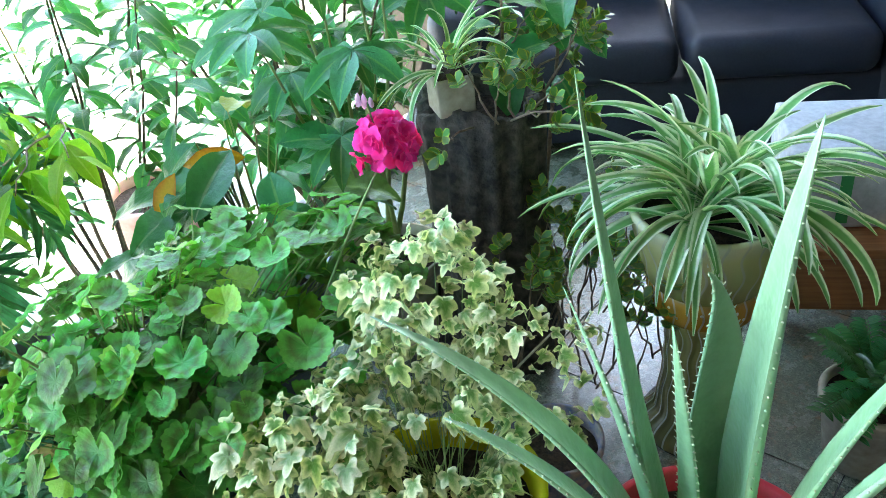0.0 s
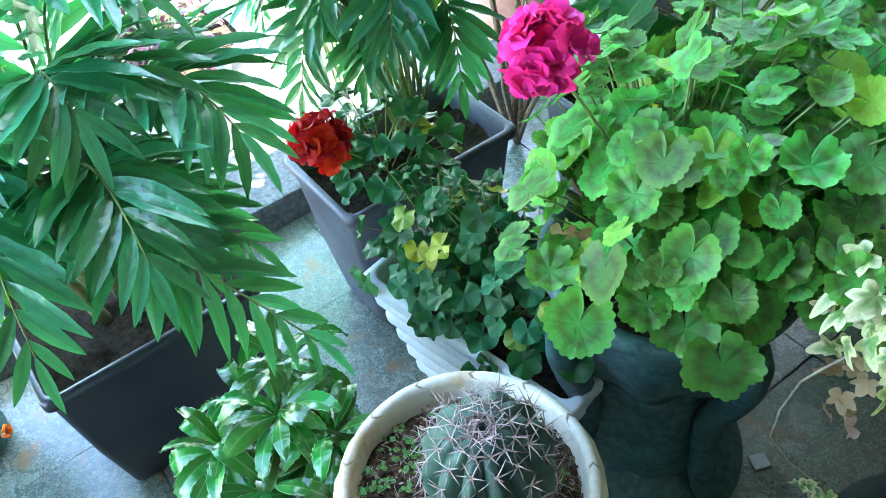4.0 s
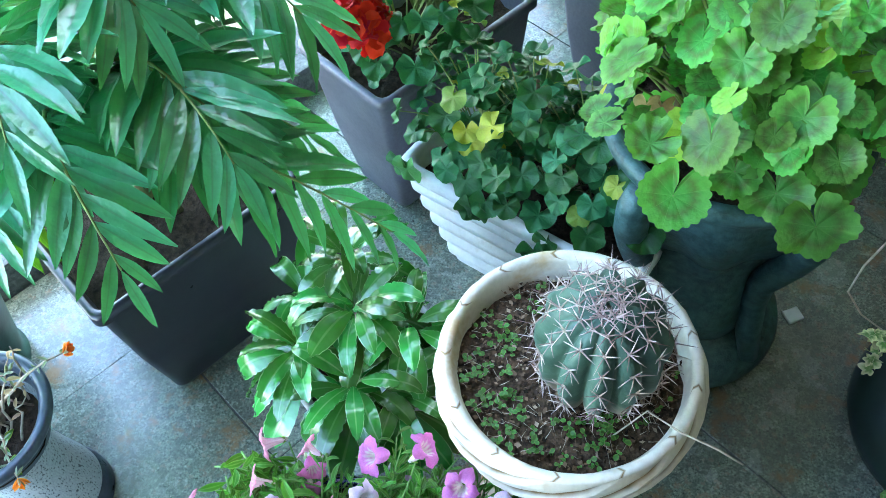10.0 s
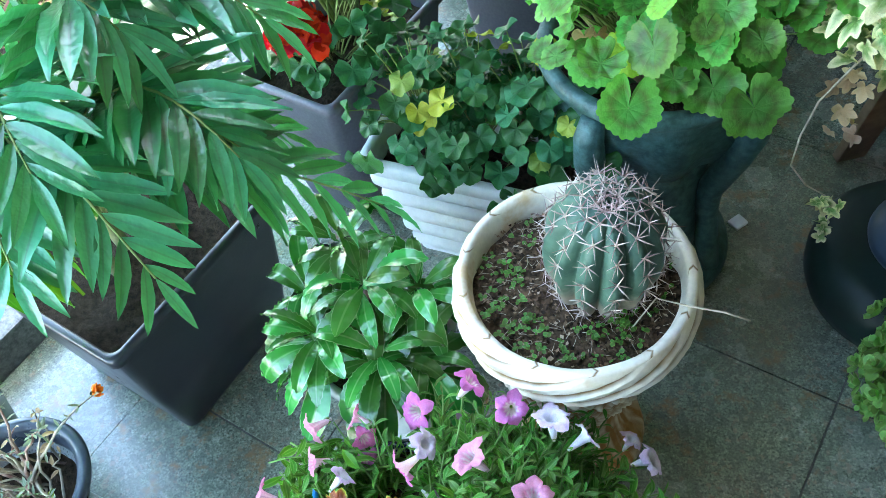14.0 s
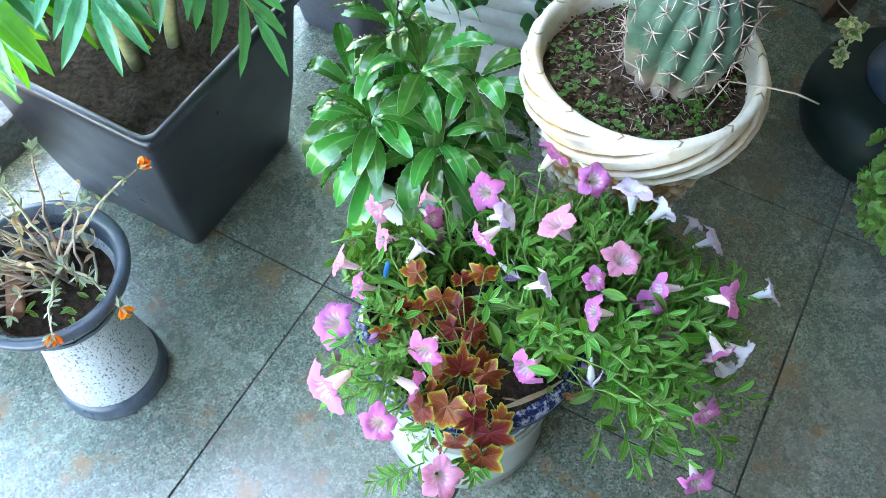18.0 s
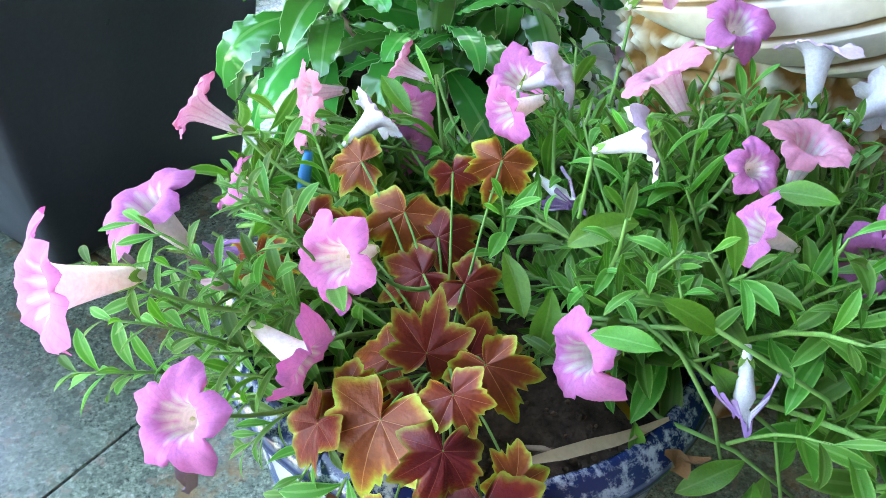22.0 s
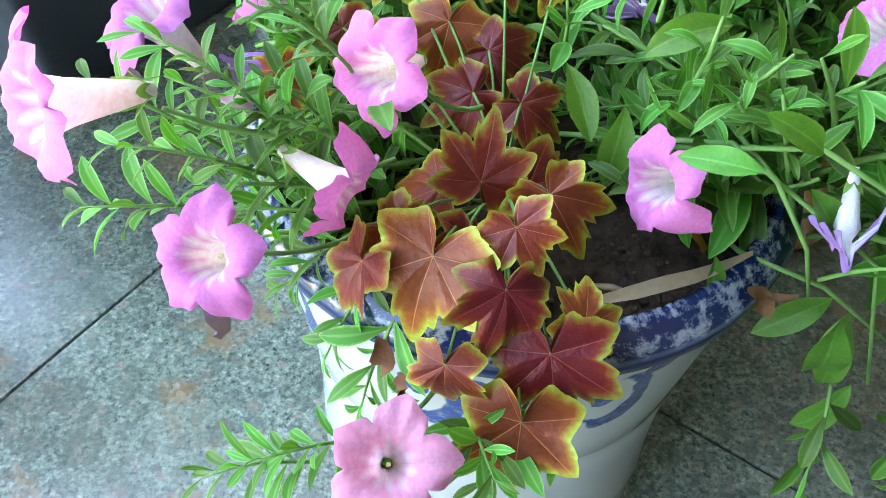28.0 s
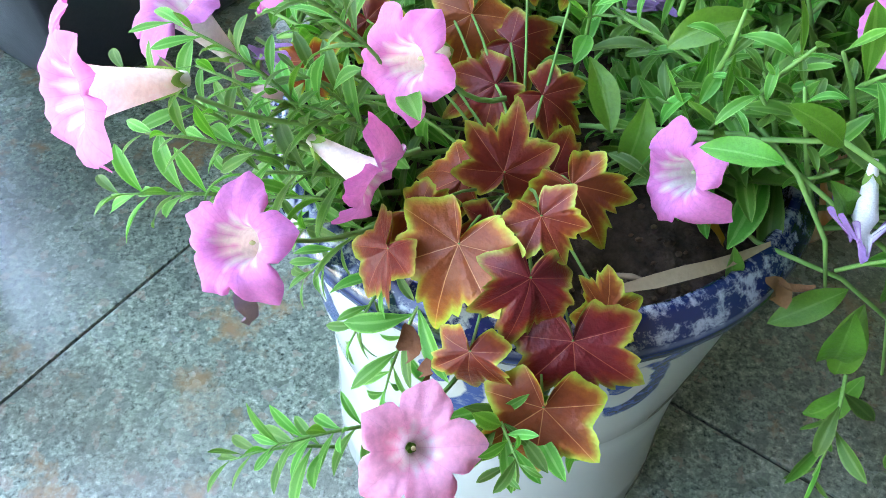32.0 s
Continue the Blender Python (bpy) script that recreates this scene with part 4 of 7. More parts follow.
PETAL = leaf_material("petunia petal", (0.86, 0.84, 0.77), (0.72, 0.27, 0.575), (0.27, 0.47), 0.55, 0.55, 0.14, None, 3, 0.25, 0.012, veins=(12, 0.13, (0.50, 0.12, 0.46), 0.20), shine=(1.1, 0.95, 1.05))
PALEPETAL = leaf_material("pale petunia petal", (0.82, 0.79, 0.74), (0.80, 0.40, 0.52), (0.22, 0.44), 0.55, 0.55, 0.1, None, 3, 0.25, 0.012, veins=(36, 0.035, (0.62, 0.20, 0.42), 0.3), shine=(1.1, 0.9, 1.1))
WHITEPETAL = leaf_material("white petunia petal", (0.80, 0.79, 0.80), (0.74, 0.58, 0.74), (0.25, 0.9), 0.55, 0.3, 0.06, None, 3, 0.25, 0.01, shine=(1.05, 1.0, 1.1))
CALYX = leaf_material("petunia calyx", (0.16, 0.30, 0.06), (0.22, 0.38, 0.09), (0.3, 1.0), 0.55, 0.3, 0.2, None, 10, 0.3, 0.02)

zonal_meshes = [build("leaf_zonal", round_leaf(zonal_outline(rng.choice((5, 7, 7)), rand(0.05, 0.12), rand(0.7, 0.9), 0.085), rand(-0.05, 0.30), rand(0.05, 0.13), rng.choice((2, 3, 5, 7)), n=96, droop=rand(0, 0.45), vein=0.055, veins=9)) for _ in range(7)]
trail_meshes = [build("leaf_trailing", round_leaf(lobed_outline(((0, 1.0, 34), (50, 0.98, 31), (-50, 0.98, 31), (102, 0.93, 34), (-102, 0.93, 34)), 0.012, 40, 0.80, 2.2), rand(-0.1, 0.35), rand(0.08, 0.2), 5, n=64, droop=rand(0, 0.3), vein=0.08, veins=7)) for _ in range(6)]
ivy_meshes = [build("leaf_ivy", round_leaf(lobed_outline(((0, rand(1.0, 1.15), 42), (52, rand(0.75, 0.9), 30), (-52, rand(0.75, 0.9), 30), (105, 0.62, 34), (-105, 0.62, 34)), 0, 1, 0.42, 1.3), rand(-0.5, 0.3), rand(0.08, 0.24), 3, n=52, droop=rand(0.05, 0.7), vein=0.06, veins=5)) for _ in range(7)]
star_meshes = []
for _ in range(9):
    lobes = []
    for at, long in ((0, rand(1.02, 1.14)), (52, rand(0.92, 1.05)), (-52, rand(0.92, 1.05)), (106, rand(0.74, 0.88)), (-106, rand(0.74, 0.88))):
        lobes += [(at, long, 25), (at + rand(15, 20), long * rand(0.76, 0.86), 11), (at - rand(15, 20), long * rand(0.76, 0.86), 11)]
    star_meshes.append(build("leaf_star", round_leaf(lobed_outline(lobes, 0.006, 50, rand(0.48, 0.60), 1.1), rand(-0.5, 0.35), rand(0.06, 0.18), rng.choice((3, 5)), (0.18, 0.42, 0.68, 0.86, 0.95, 1.0), 120, rand(0.2, 0.85), vein=0.06, veins=7)))


def lance(top=0.14, at=0.45, tail=0.9):
    def f(s):
        return top * (math.sin(math.pi * min(1, s / at) / 2) ** 0.9 if s < at else max(0.0, math.cos(math.pi / 2 * (s - at) / (1 - at))) ** tail) + 0.004
    return f


palm_meshes = [build("leaflet", long_leaf(lance(rand(0.078, 0.105), 0.40, 0.9), rand(0.15, 0.9), rand(0.2, 0.5), 0.012, 3, rand(-0.2, 0.2), 9, 4, sway=rand(-0.2, 0.2))) for _ in range(6)]
glossy_meshes = [build("leaf_glossy", long_leaf(lance(rand(0.125, 0.165), 0.55, 0.65), rand(1.0, 2.4), rand(-0.25, 0.35), 0.006, 9, rand(-0.5, 0.5), 20, 6, crimp=0.022, sway=rand(-0.3, 0.3))) for _ in range(9)]
spider_meshes = [build("leaf_spider", long_leaf(lance(rand(0.028, 0.04), 0.3, 0.6), rand(0.6, 1.9), 0.5, 0.0, 3, rand(-0.5, 0.5), 14, 4, sway=rand(-0.3, 0.3))) for _ in range(7)]
broad_meshes = [build("leaf_broad", long_leaf(lance(rand(0.24, 0.30), 0.42, 0.8), rand(0.5, 1.2), 0.25, 0.02, 3, rand(-0.2, 0.2), 12, 6)) for _ in range(5)]
shrub_meshes = [build("leaf_shrub", long_leaf(lance(rand(0.16, 0.22), 0.45, 0.9), rand(0.3, 1.0), 0.25, 0.015, 3, rand(-0.3, 0.3), 8, 4)) for _ in range(6)]
oval_meshes = [build("leaf_oval", long_leaf(lance(rand(0.15, 0.20), 0.50, 0.8), rand(0.2, 1.2), rand(0.2, 0.5), 0.02, 2, rand(-0.5, 0.5), 12, 6, sway=rand(-0.3, 0.3))) for _ in range(7)]


def unit(phi, lift):
    return Vector((math.cos(phi) * math.cos(lift), math.sin(phi) * math.cos(lift), math.sin(lift)))


def jitter(amount):
    return Vector((rand(-1, 1), rand(-1, 1), rand(-1, 1))) * amount


def stalks(t, lines, mat=STALK, name="stalks"):
    """Thin stalks of one plant; lines: (points, thick, thin)."""
    shapes = []
    for pts, a, b in lines:
        k = len(pts) - 1
        shapes.append(tube(pts, [a + (b - a) * i / k for i in range(k + 1)], 5))
    ob = put(name, build(name, join(shapes)), mat, t)
    return tagged(ob, kind="stuff") if len(lines) > 3 else ob


def leafy(t, middle, radii, n, meshes, mat, size, lift=(-0.3, 1.5), shell=(0.75, 1.05), root=None, thick=0.0022, face=(0.5, 0.5, 0.25), drop=0.5, name="leaf", wild=0.33, phis=(0, 2 * math.pi), front=None, every=1):
    """Leaves over an uneven mound, each on its stalk."""
    lines = []
    middle = Vector(middle)
    for k in range(n):
        phi = rand(*phis)
        up = math.asin(rand(math.sin(lift[0]), math.sin(lift[1])))
        d = unit(phi, up)
        lump = 1 + 0.16 * noise.noise(d * 2.3 + middle * 3)
        far = rand(*shell) * lump
        p = middle + Vector((d.x * radii[0], d.y * radii[1], d.z * radii[2])) * far
        if front is not None and p.y + (p.z - 0.56) < front + 0.05 * noise.noise(p * 9):
            continue
        out = Vector((d.x / radii[0], d.y / radii[1], d.z / radii[2])).normalized()
        f = (out * face[0] + UP * face[1] + LIGHT * face[2] + jitter(wild)).normalized()
        ahead = Vector((d.x, d.y, 0)) * 0.8 - UP * drop + jitter(0.35)
        s = rand(*size)
        m = orient(p, ahead - f * ahead.dot(f), f, s)
        put(name, rng.choice(meshes), mat, t, m)
        if root is not None and k % every == 0:
            base = Vector(root) + Vector((d.x * radii[0], d.y * radii[1], 0)) * rand(0.1, 0.45) + UP * max(0, d.z) * radii[2] * rand(0.2, 0.6)
            lines.append((bend(base, p - f * 0.001, -0.012, 4), thick, thick * 0.6))
    if lines:
        stalks(t, lines)


# ---------------------------------------------------------------- zonal geranium
gera = thing("geranium", URN + UP * 0.52, "zonal geranium with dark-ringed green leaves and hot pink flower heads", "geranium")
leafy(gera, (-0.49, 1.03, 0.66), (0.245, 0.225, 0.23), 215, zonal_meshes, ZONAL, (0.022, 0.043), (-0.02, 1.45), (0.70, 1.18), URN + UP * 0.53, wild=0.55, front=0.975)
leafy(gera, (-0.50, 1.03, 0.67), (0.20, 0.19, 0.17), 90, zonal_meshes, ZONAL, (0.026, 0.040), (-0.1, 1.4), (0.6, 1.0), URN + UP * 0.53, front=0.99)
leafy(gera, (-0.34, 1.10, 0.70), (0.20, 0.20, 0.20), 54, zonal_meshes, ZONAL, (0.026, 0.043), (0.0, 1.45), (0.85, 1.15), URN + UP * 0.53)
leafy(gera, (-0.26, 1.33, 0.70), (0.17, 0.15, 0.15), 62, zonal_meshes, ZONAL, (0.028, 0.046), (-0.5, 1.4), (0.6, 1.1), (-0.36, 1.15, 0.62), wild=0.5, drop=0.2)
leafy(gera, (-0.44, 1.30, 0.72), (0.15, 0.12, 0.15), 36, zonal_meshes, ZONAL, (0.028, 0.046), (-0.4, 1.4), (0.6, 1.1), (-0.44, 1.15, 0.62), wild=0.5, drop=0.2)
for x, y, z, s, dx, dy, dz in ((-0.612, 0.820, 0.63, 0.042, -0.2, -0.6, -0.6), (-0.429, 0.815, 0.60, 0.046, 0.4, -0.4, -0.9), (-0.532, 0.878, 0.62, 0.034, 0.0, -0.5, -0.5), (-0.478, 0.856, 0.61, 0.042, 0.3, -0.5, -0.8), (-0.528, 0.916, 0.66, 0.042, -0.3, -0.6, -0.2), (-0.474, 0.917, 0.70, 0.056, 0.3, -0.5, -0.3), (-0.634, 0.965, 0.60, 0.042, -0.6, -0.5, -0.4), (-0.560, 0.943, 0.64, 0.045, -0.5, -0.5, -0.3), (-0.409, 0.897, 0.62, 0.05, 0.6, -0.4, -0.4), (-0.497, 0.899, 0.665, 0.04, 0.2, -0.6, -0.2), (-0.600, 0.90, 0.665, 0.034, -0.3, 0.3, 0.2)):
    put("leaf", rng.choice(zonal_meshes), ZONAL, gera, orient((x, y, z), (dx, dy, dz), Vector((-0.1, -0.5, 0.75)) + jitter(0.3), s * 1.15))
    stalks(gera, [(bend(URN + Vector((rand(-0.06, 0.06), rand(-0.08, 0), 0.53)), Vector((x, y, z)), -0.01, 5), 0.002, 0.0014)], STALK, "leaf_stalk")
lines = []
for k in range(9):
    q = rand(0, 6.28)
    d = Vector((math.cos(q), math.sin(q), 0))
    lines.append((bend(URN + d * 0.06 + UP * 0.51, URN + d * rand(0.1, 0.17) + UP * rand(0.62, 0.76), 0.01, 5, 0.006), 0.008, 0.005))
stalks(gera, lines, WOODY, "woody_stems")


def flower_head(t, place, radius, mat, n=26, root=None, label="hot pink flower head"):
    """A ball of ruffled florets on one long stalk."""
    shapes = []
    for k in range(n):
        d = unit(rand(0, 6.28), math.asin(rand(-0.45, 1)))
        c = Vector(place) + d * radius * (rand(0.65, 0.95) if k % 3 else rand(0.1, 0.5)) * (1 + 0.25 * noise.noise(d * 2 + Vector(place) * 7))
        for j in range(5):
            side = (d.orthogonal().normalized().cross(d) if j == 0 else side)
            ang = 2 * math.pi * j / 5 + k
            o = d.orthogonal().normalized()
            a = o * math.cos(ang) + d.cross(o) * math.sin(ang)
            leaf = long_leaf(lance(0.44, 0.62, 0.45), 0.7, 0.15, 0.09, 2, rand(-0.5, 0.5), 6, 4)
            shapes.append(moved(leaf, orient(c, a * 0.75 + d * 0.85 + jitter(0.3), d - a * 0.7 + jitter(0.3), radius * rand(0.5, 0.85))))
    head = put("flower_head", build("flower_head", join(shapes)), mat, t, None, label)
    if root is not None:
        stalks(t, [(bend(root, Vector(place) - UP * radius * 0.3, -0.01, 6), 0.0028, 0.002)], STALK, "flower_stalk")
    return head


flower_head(gera, (-0.672, 0.915, 0.975), 0.041, HOTPINK, 42, (-0.56, 1.0, 0.7))
flower_head(gera, (-0.084, 1.272, 0.985), 0.042, HOTPINK, 42, (-0.22, 1.15, 0.75))
bud = Vector((-0.105, 1.285, 1.06))
bud_mesh = build("bud", lathe([(0.0005, -0.008), (0.004, -0.004), (0.0045, 0.002), (0.002, 0.008), (0.0005, 0.010)], 8))
for k in range(9):
    put("bud", bud_mesh, PALEPETAL, gera, Matrix.Translation(bud + jitter(0.012)) @ Matrix.Rotation(rand(-0.8, 0.8), 4, "X"), "closed pink bud")
stalks(gera, [(bend((-0.088, 1.275, 0.99), bud, 0.0, 4), 0.002, 0.0016)], STALK, "bud_stalk")
for x, y, z in ((-0.655, 0.935, 0.675), (-0.635, 0.94, 0.67)):
    put("dry_leaf", rng.choice(ivy_meshes), DRYLEAF, gera, orient((x, y, z), (0.1, -0.2, -1), (0, -1, 0.2), 0.03), "withered brown leaf")

# ---------------------------------------------------------------- trailing geranium in the trough
trail = thing("trailing_geranium", ab(0.33, 1.26, 0.3), "dark glossy ivy-leaved geranium spilling over the trough", "geranium")
for b, shy, n in ((1.44, 0.02, 46), (1.33, 0.05, 56), (1.22, 0.08, 58), (1.11, 0.11, 54)):
    leafy(trail, ab(0.335 + shy, b, 0.36), (0.11, 0.12, 0.19), n + 16, trail_meshes, TRAIL, (0.022, 0.036), (0.0, 1.4), (0.6, 1.15), ab(0.36 + shy, b, 0.31), 0.0018, wild=0.5)
for b, z in ((1.49, 0.34), (1.46, 0.35), (1.34, 0.31), (1.32, 0.335), (1.20, 0.30), (1.185, 0.33), (1.17, 0.29)):
    p = ab(0.225 + (1.495 - b) * 0.19 + rand(-0.015, 0.005), b, z)
    put("leaf", rng.choice(trail_meshes), TRAIL, trail, orient(p, (0.2, -0.3, -1), -U + UP * 0.7 + jitter(0.3), rand(0.026, 0.036)))
stalks(trail, [(bend(ab(0.42, b, 0.29), ab(0.40 + rand(-0.08, 0.1), b + rand(-0.08, 0.08), rand(0.42, 0.55)), 0.02, 5, 0.008), 0.006, 0.003) for b in (1.06, 1.12, 1.2, 1.27, 1.36, 1.43)], WOODY, "woody_stems")

# red geranium in the grey planter
redg = thing("red_geranium", ab(0.42, 1.68, 0.36), "geranium with a scarlet flower head in the grey planter", "geranium")
leafy(redg, ab(0.42, 1.66, 0.42), (0.14, 0.12, 0.14), 40, trail_meshes, TRAIL, (0.026, 0.042), (-0.2, 1.4), (0.7, 1.1), ab(0.42, 1.68, 0.35), 0.002)
flower_head(redg, (-1.105, 1.135, 0.605), 0.043, SCARLET, 40, ab(0.40, 1.64, 0.4), "scarlet flower head")

# ---------------------------------------------------------------- variegated ivy
ivy = thing("ivy", IVY_AT + UP * 0.6, "variegated cream and green ivy tumbling over its vase", "ivy")
leafy(ivy, (-0.06, 0.93, 0.66), (0.17, 0.15, 0.17), 250, ivy_meshes, IVY, (0.019, 0.035), (-0.6, 1.4), (0.75, 1.12), IVY_AT + UP * 0.6, 0.0009, wild=0.9, every=10)
leafy(ivy, (-0.03, 1.09, 0.77), (0.13, 0.15, 0.16), 190, ivy_meshes, IVY, (0.018, 0.032), (-0.4, 1.5), (0.7, 1.1), IVY_AT + UP * 0.62, 0.0009, wild=0.9, every=10)
leafy(ivy, (-0.20, 0.86, 0.70), (0.13, 0.10, 0.11), 120, ivy_meshes, IVY, (0.019, 0.035), (-0.5, 1.4), (0.7, 1.1), IVY_AT + UP * 0.62, 0.0009, wild=0.9, every=10)
leafy(ivy, (0.10, 0.97, 0.70), (0.12, 0.10, 0.14), 80, ivy_meshes, IVY, (0.016, 0.028), (-0.6, 1.4), (0.7, 1.15), IVY_AT + UP * 0.62, 0.0009, wild=0.9, every=10)

leafy(ivy, (-0.04, 0.80, 0.58), (0.16, 0.08, 0.13), 120, ivy_meshes, IVY, (0.019, 0.034), (-0.6, 1.3), (0.7, 1.1), IVY_AT + UP * 0.62, 0.0009, wild=0.9, every=10)


def runner(t, pts, n=8, size=(0.014, 0.022), mat=PALE_STEM, tail=0.5):
    """A trailing stem with leaves towards its end."""
    stalks(t, [(pts, 0.0022, 0.001)], mat, "runner")
    for k in range(n):
        s = tail + (1 - tail) * k / n
        i = s * (len(pts) - 1)
        a, b = pts[int(i)], pts[min(int(i) + 1, len(pts) - 1)]
        p = a.lerp(b, i % 1) + jitter(0.012)
        put("leaf", rng.choice(ivy_meshes), IVY, t, orient(p, jitter(0.6) - UP * 0.6, Vector((-0.2, -0.6, 0.6)) + jitter(0.4), rand(*size)))


runner(ivy, [Vector(p) for p in ((-0.24, 0.86, 0.66), (-0.29, 0.83, 0.645), (-0.333, 0.82, 0.59), (-0.345, 0.82, 0.52), (-0.345, 0.82, 0.455), (-0.31, 0.82, 0.40), (-0.27, 0.82, 0.365), (-0.25, 0.82, 0.32), (-0.245, 0.82, 0.26))], 14, (0.016, 0.024), tail=0.72)
runner(ivy, [Vector(p) for p in ((0.10, 1.0, 0.72), (0.16, 1.01, 0.78), (0.21, 1.02, 0.79), (0.25, 1.02, 0.76))], 6, tail=0.5)
runner(ivy, [Vector(p) for p in ((0.08, 0.96, 0.66), (0.15, 0.97, 0.65), (0.19, 0.97, 0.62), (0.21, 0.96, 0.57))], 7, tail=0.3)
for k in range(9):
    put("dry_leaf", rng.choice(ivy_meshes), DRYLEAF, ivy, orient(Vector((-0.265, 0.86, 0.60 - 0.014 * k)) + jitter(0.02), jitter(1) - UP, Vector((-0.2, -0.8, 0.4)) + jitter(0.5), rand(0.02, 0.03)), "withered brown leaf")

# ---------------------------------------------------------------- cactus
def barrel_cactus():
    t = thing("barrel_cactus", CACTUS_AT + UP * 0.44, "ribbed green barrel cactus with long pale spines", "cactus")
    lean = pose(0, 0, 0, 8, 0, 0)
    at = Matrix.Translation(CACTUS_AT + Vector((0.035, 0.005, 0.425))) @ lean
    ribs, n = 12, 144
    prof = [(0.052, 0.0), (0.062, 0.02), (0.072, 0.05), (0.080, 0.09), (0.083, 0.125), (0.080, 0.16), (0.070, 0.19), (0.055, 0.213), (0.036, 0.228), (0.018, 0.234), (0.004, 0.230)]
    verts, faces = [], []
    for r, z in prof:
        for i in range(n):
            a = 2 * math.pi * i / n
            w = (abs(math.cos(ribs * a / 2))) ** 0.8
            k = r * (0.76 + 0.24 * w) + (0.002 * noise.noise(Vector((a * 3, z * 30, 0))))
            verts.append(Vector((k * math.cos(a), k * math.sin(a), z)))
    for k in range(len(prof) - 1):
        for i in range(n):
            j = (i + 1) % n
            faces.append((k * n + i, k * n + j, (k + 1) * n + j, (k + 1) * n + i))
    skin = material("cactus skin", (0.06, 0.16, 0.09), 0.5, 0, 0.4)
    nd = Nodes(skin)
    sep = nd.add("ShaderNodeSeparateXYZ")
    nd.link(nd.place(), sep.inputs[0])
    c = nd.mix(nd.ramp(nd.noise(30, 4), [(0.3, (0, 0, 0)), (0.7, (1, 1, 1))]), (0.026, 0.070, 0.046), (0.075, 0.150, 0.105))
    cork = nd.ramp(nd.math("ADD", nd.math("MULTIPLY", sep.outputs[2], 6), nd.math("MULTIPLY", nd.noise(22, 4), 0.7)), [(0.55, (1, 1, 1)), (0.95, (0, 0, 0))])
    nd.colour(nd.mix(cork, c, (0.36, 0.27, 0.20)))
    nd.bump(nd.noise(70, 4), 0.3, 0.003)
    put("body", build("cactus_body", (verts, faces, None)), skin, t, at)
    thorn = material("cactus spine", (0.55, 0.44, 0.36), 0.6)
    nt = Nodes(thorn)
    nt.colour(nt.mix(nt.add("ShaderNodeNewGeometry").outputs["Random Per Island"], (0.16, 0.085, 0.075), (0.62, 0.50, 0.44)))
    pad = material("areole felt", (0.42, 0.36, 0.28), 0.95)
    shapes, pads = [], []
    for i in range(ribs):
        a = 2 * math.pi * i / ribs
        for k in range(9):
            s = 0.06 + 0.92 * k / 8 + rand(-0.02, 0.02)
            f = min(s, 0.985) * (len(prof) - 1.6)
            j = int(f)
            (r0, z0), (r1, z1) = prof[j], prof[j + 1]
            r, z = r0 + (r1 - r0) * (f - j), z0 + (z1 - z0) * (f - j)
            nrm = Vector((z1 - z0, 0, r0 - r1)).normalized()
            d = Matrix.Rotation(a, 3, "Z")
            p, nrm, side = d @ Vector((r * 1.0, 0, z)), d @ nrm, d @ Vector((0, 1, 0))
            along = nrm.cross(side)
            pads.append(moved(lathe([(0.0005, 0.0018), (0.0022, 0.001), (0.003, -0.001)], 7), at @ orient(p, along, nrm)))
            m = 6
            for q in range(m):
                ang = 2 * math.pi * q / m + rand(-0.25, 0.25)
                way = (nrm * rand(0.15, 0.55) + side * math.cos(ang) + along * math.sin(ang)).normalized()
                long = rand(0.014, 0.026)
                e = p + way * long
                shapes.append(moved(tube([p, p.lerp(e, 0.5) + jitter(0.0006), e], [0.0010, 0.0008, 0.0002], 4), at))
            e = p + (nrm + jitter(0.25)).normalized() * rand(0.018, 0.03)
            shapes.append(moved(tube([p, p.lerp(e, 0.5), e], [0.0009, 0.0006, 0.0001], 4), at))
    tagged(put("spines", build("spines", join(shapes)), thorn, t, None, "dense pale brown spines"), kind="stuff")
    tagged(put("areole_felt", build("areoles", join(pads)), pad, t, None, "felted tufts along the ribs"), kind="stuff")
    return t


barrel_cactus()
# weeds, straw and husks on the bowl's soil
weeds = thing("weeds", CACTUS_AT + UP * 0.44, "tiny green weeds round the cactus on dry soil", "weeds", kind="stuff")
shapes = []
for k in range(170):
    q, r = rand(0, 6.28), math.sqrt(rand(0.28, 1)) * 0.142
    if rand(0, 1) < 0.45:
        q = rand(2.6, 5.4)
    p = CACTUS_AT + Vector((r * math.cos(q), r * math.sin(q), 0.447 + rand(0, 0.012)))
    for j in range(rng.choice((2, 3, 4))):
        leaf = long_leaf(lance(0.38, 0.6, 0.5), rand(0.1, 0.8), 0.2, 0, 1, 0, 4, 2)
        d = unit(rand(0, 6.28), rand(0.0, 0.7))
        shapes.append(moved(leaf, orient(p, d, UP + jitter(0.3), rand(0.004, 0.010))))
put("leaves", build("weeds", join(shapes)), WEED, weeds)
litter = thing("straw", CACTUS_AT + UP * 0.44, "dry straw and fallen spines on the cactus soil", "straw", kind="stuff")
shapes = []
for k in range(300):
    q, r = rand(0, 6.28), math.sqrt(rand(0.2, 1)) * 0.14
    p = CACTUS_AT + Vector((r * math.cos(q), r * math.sin(q), 0.447 + rand(0, 0.006)))
    d = unit(rand(0, 6.28), rand(-0.1, 0.25)) * rand(0.006, 0.020)
    shapes.append(tube([p, p + d * 0.5 + jitter(0.0015), p + d], [0.0005, 0.0004, 0.0002], 3))
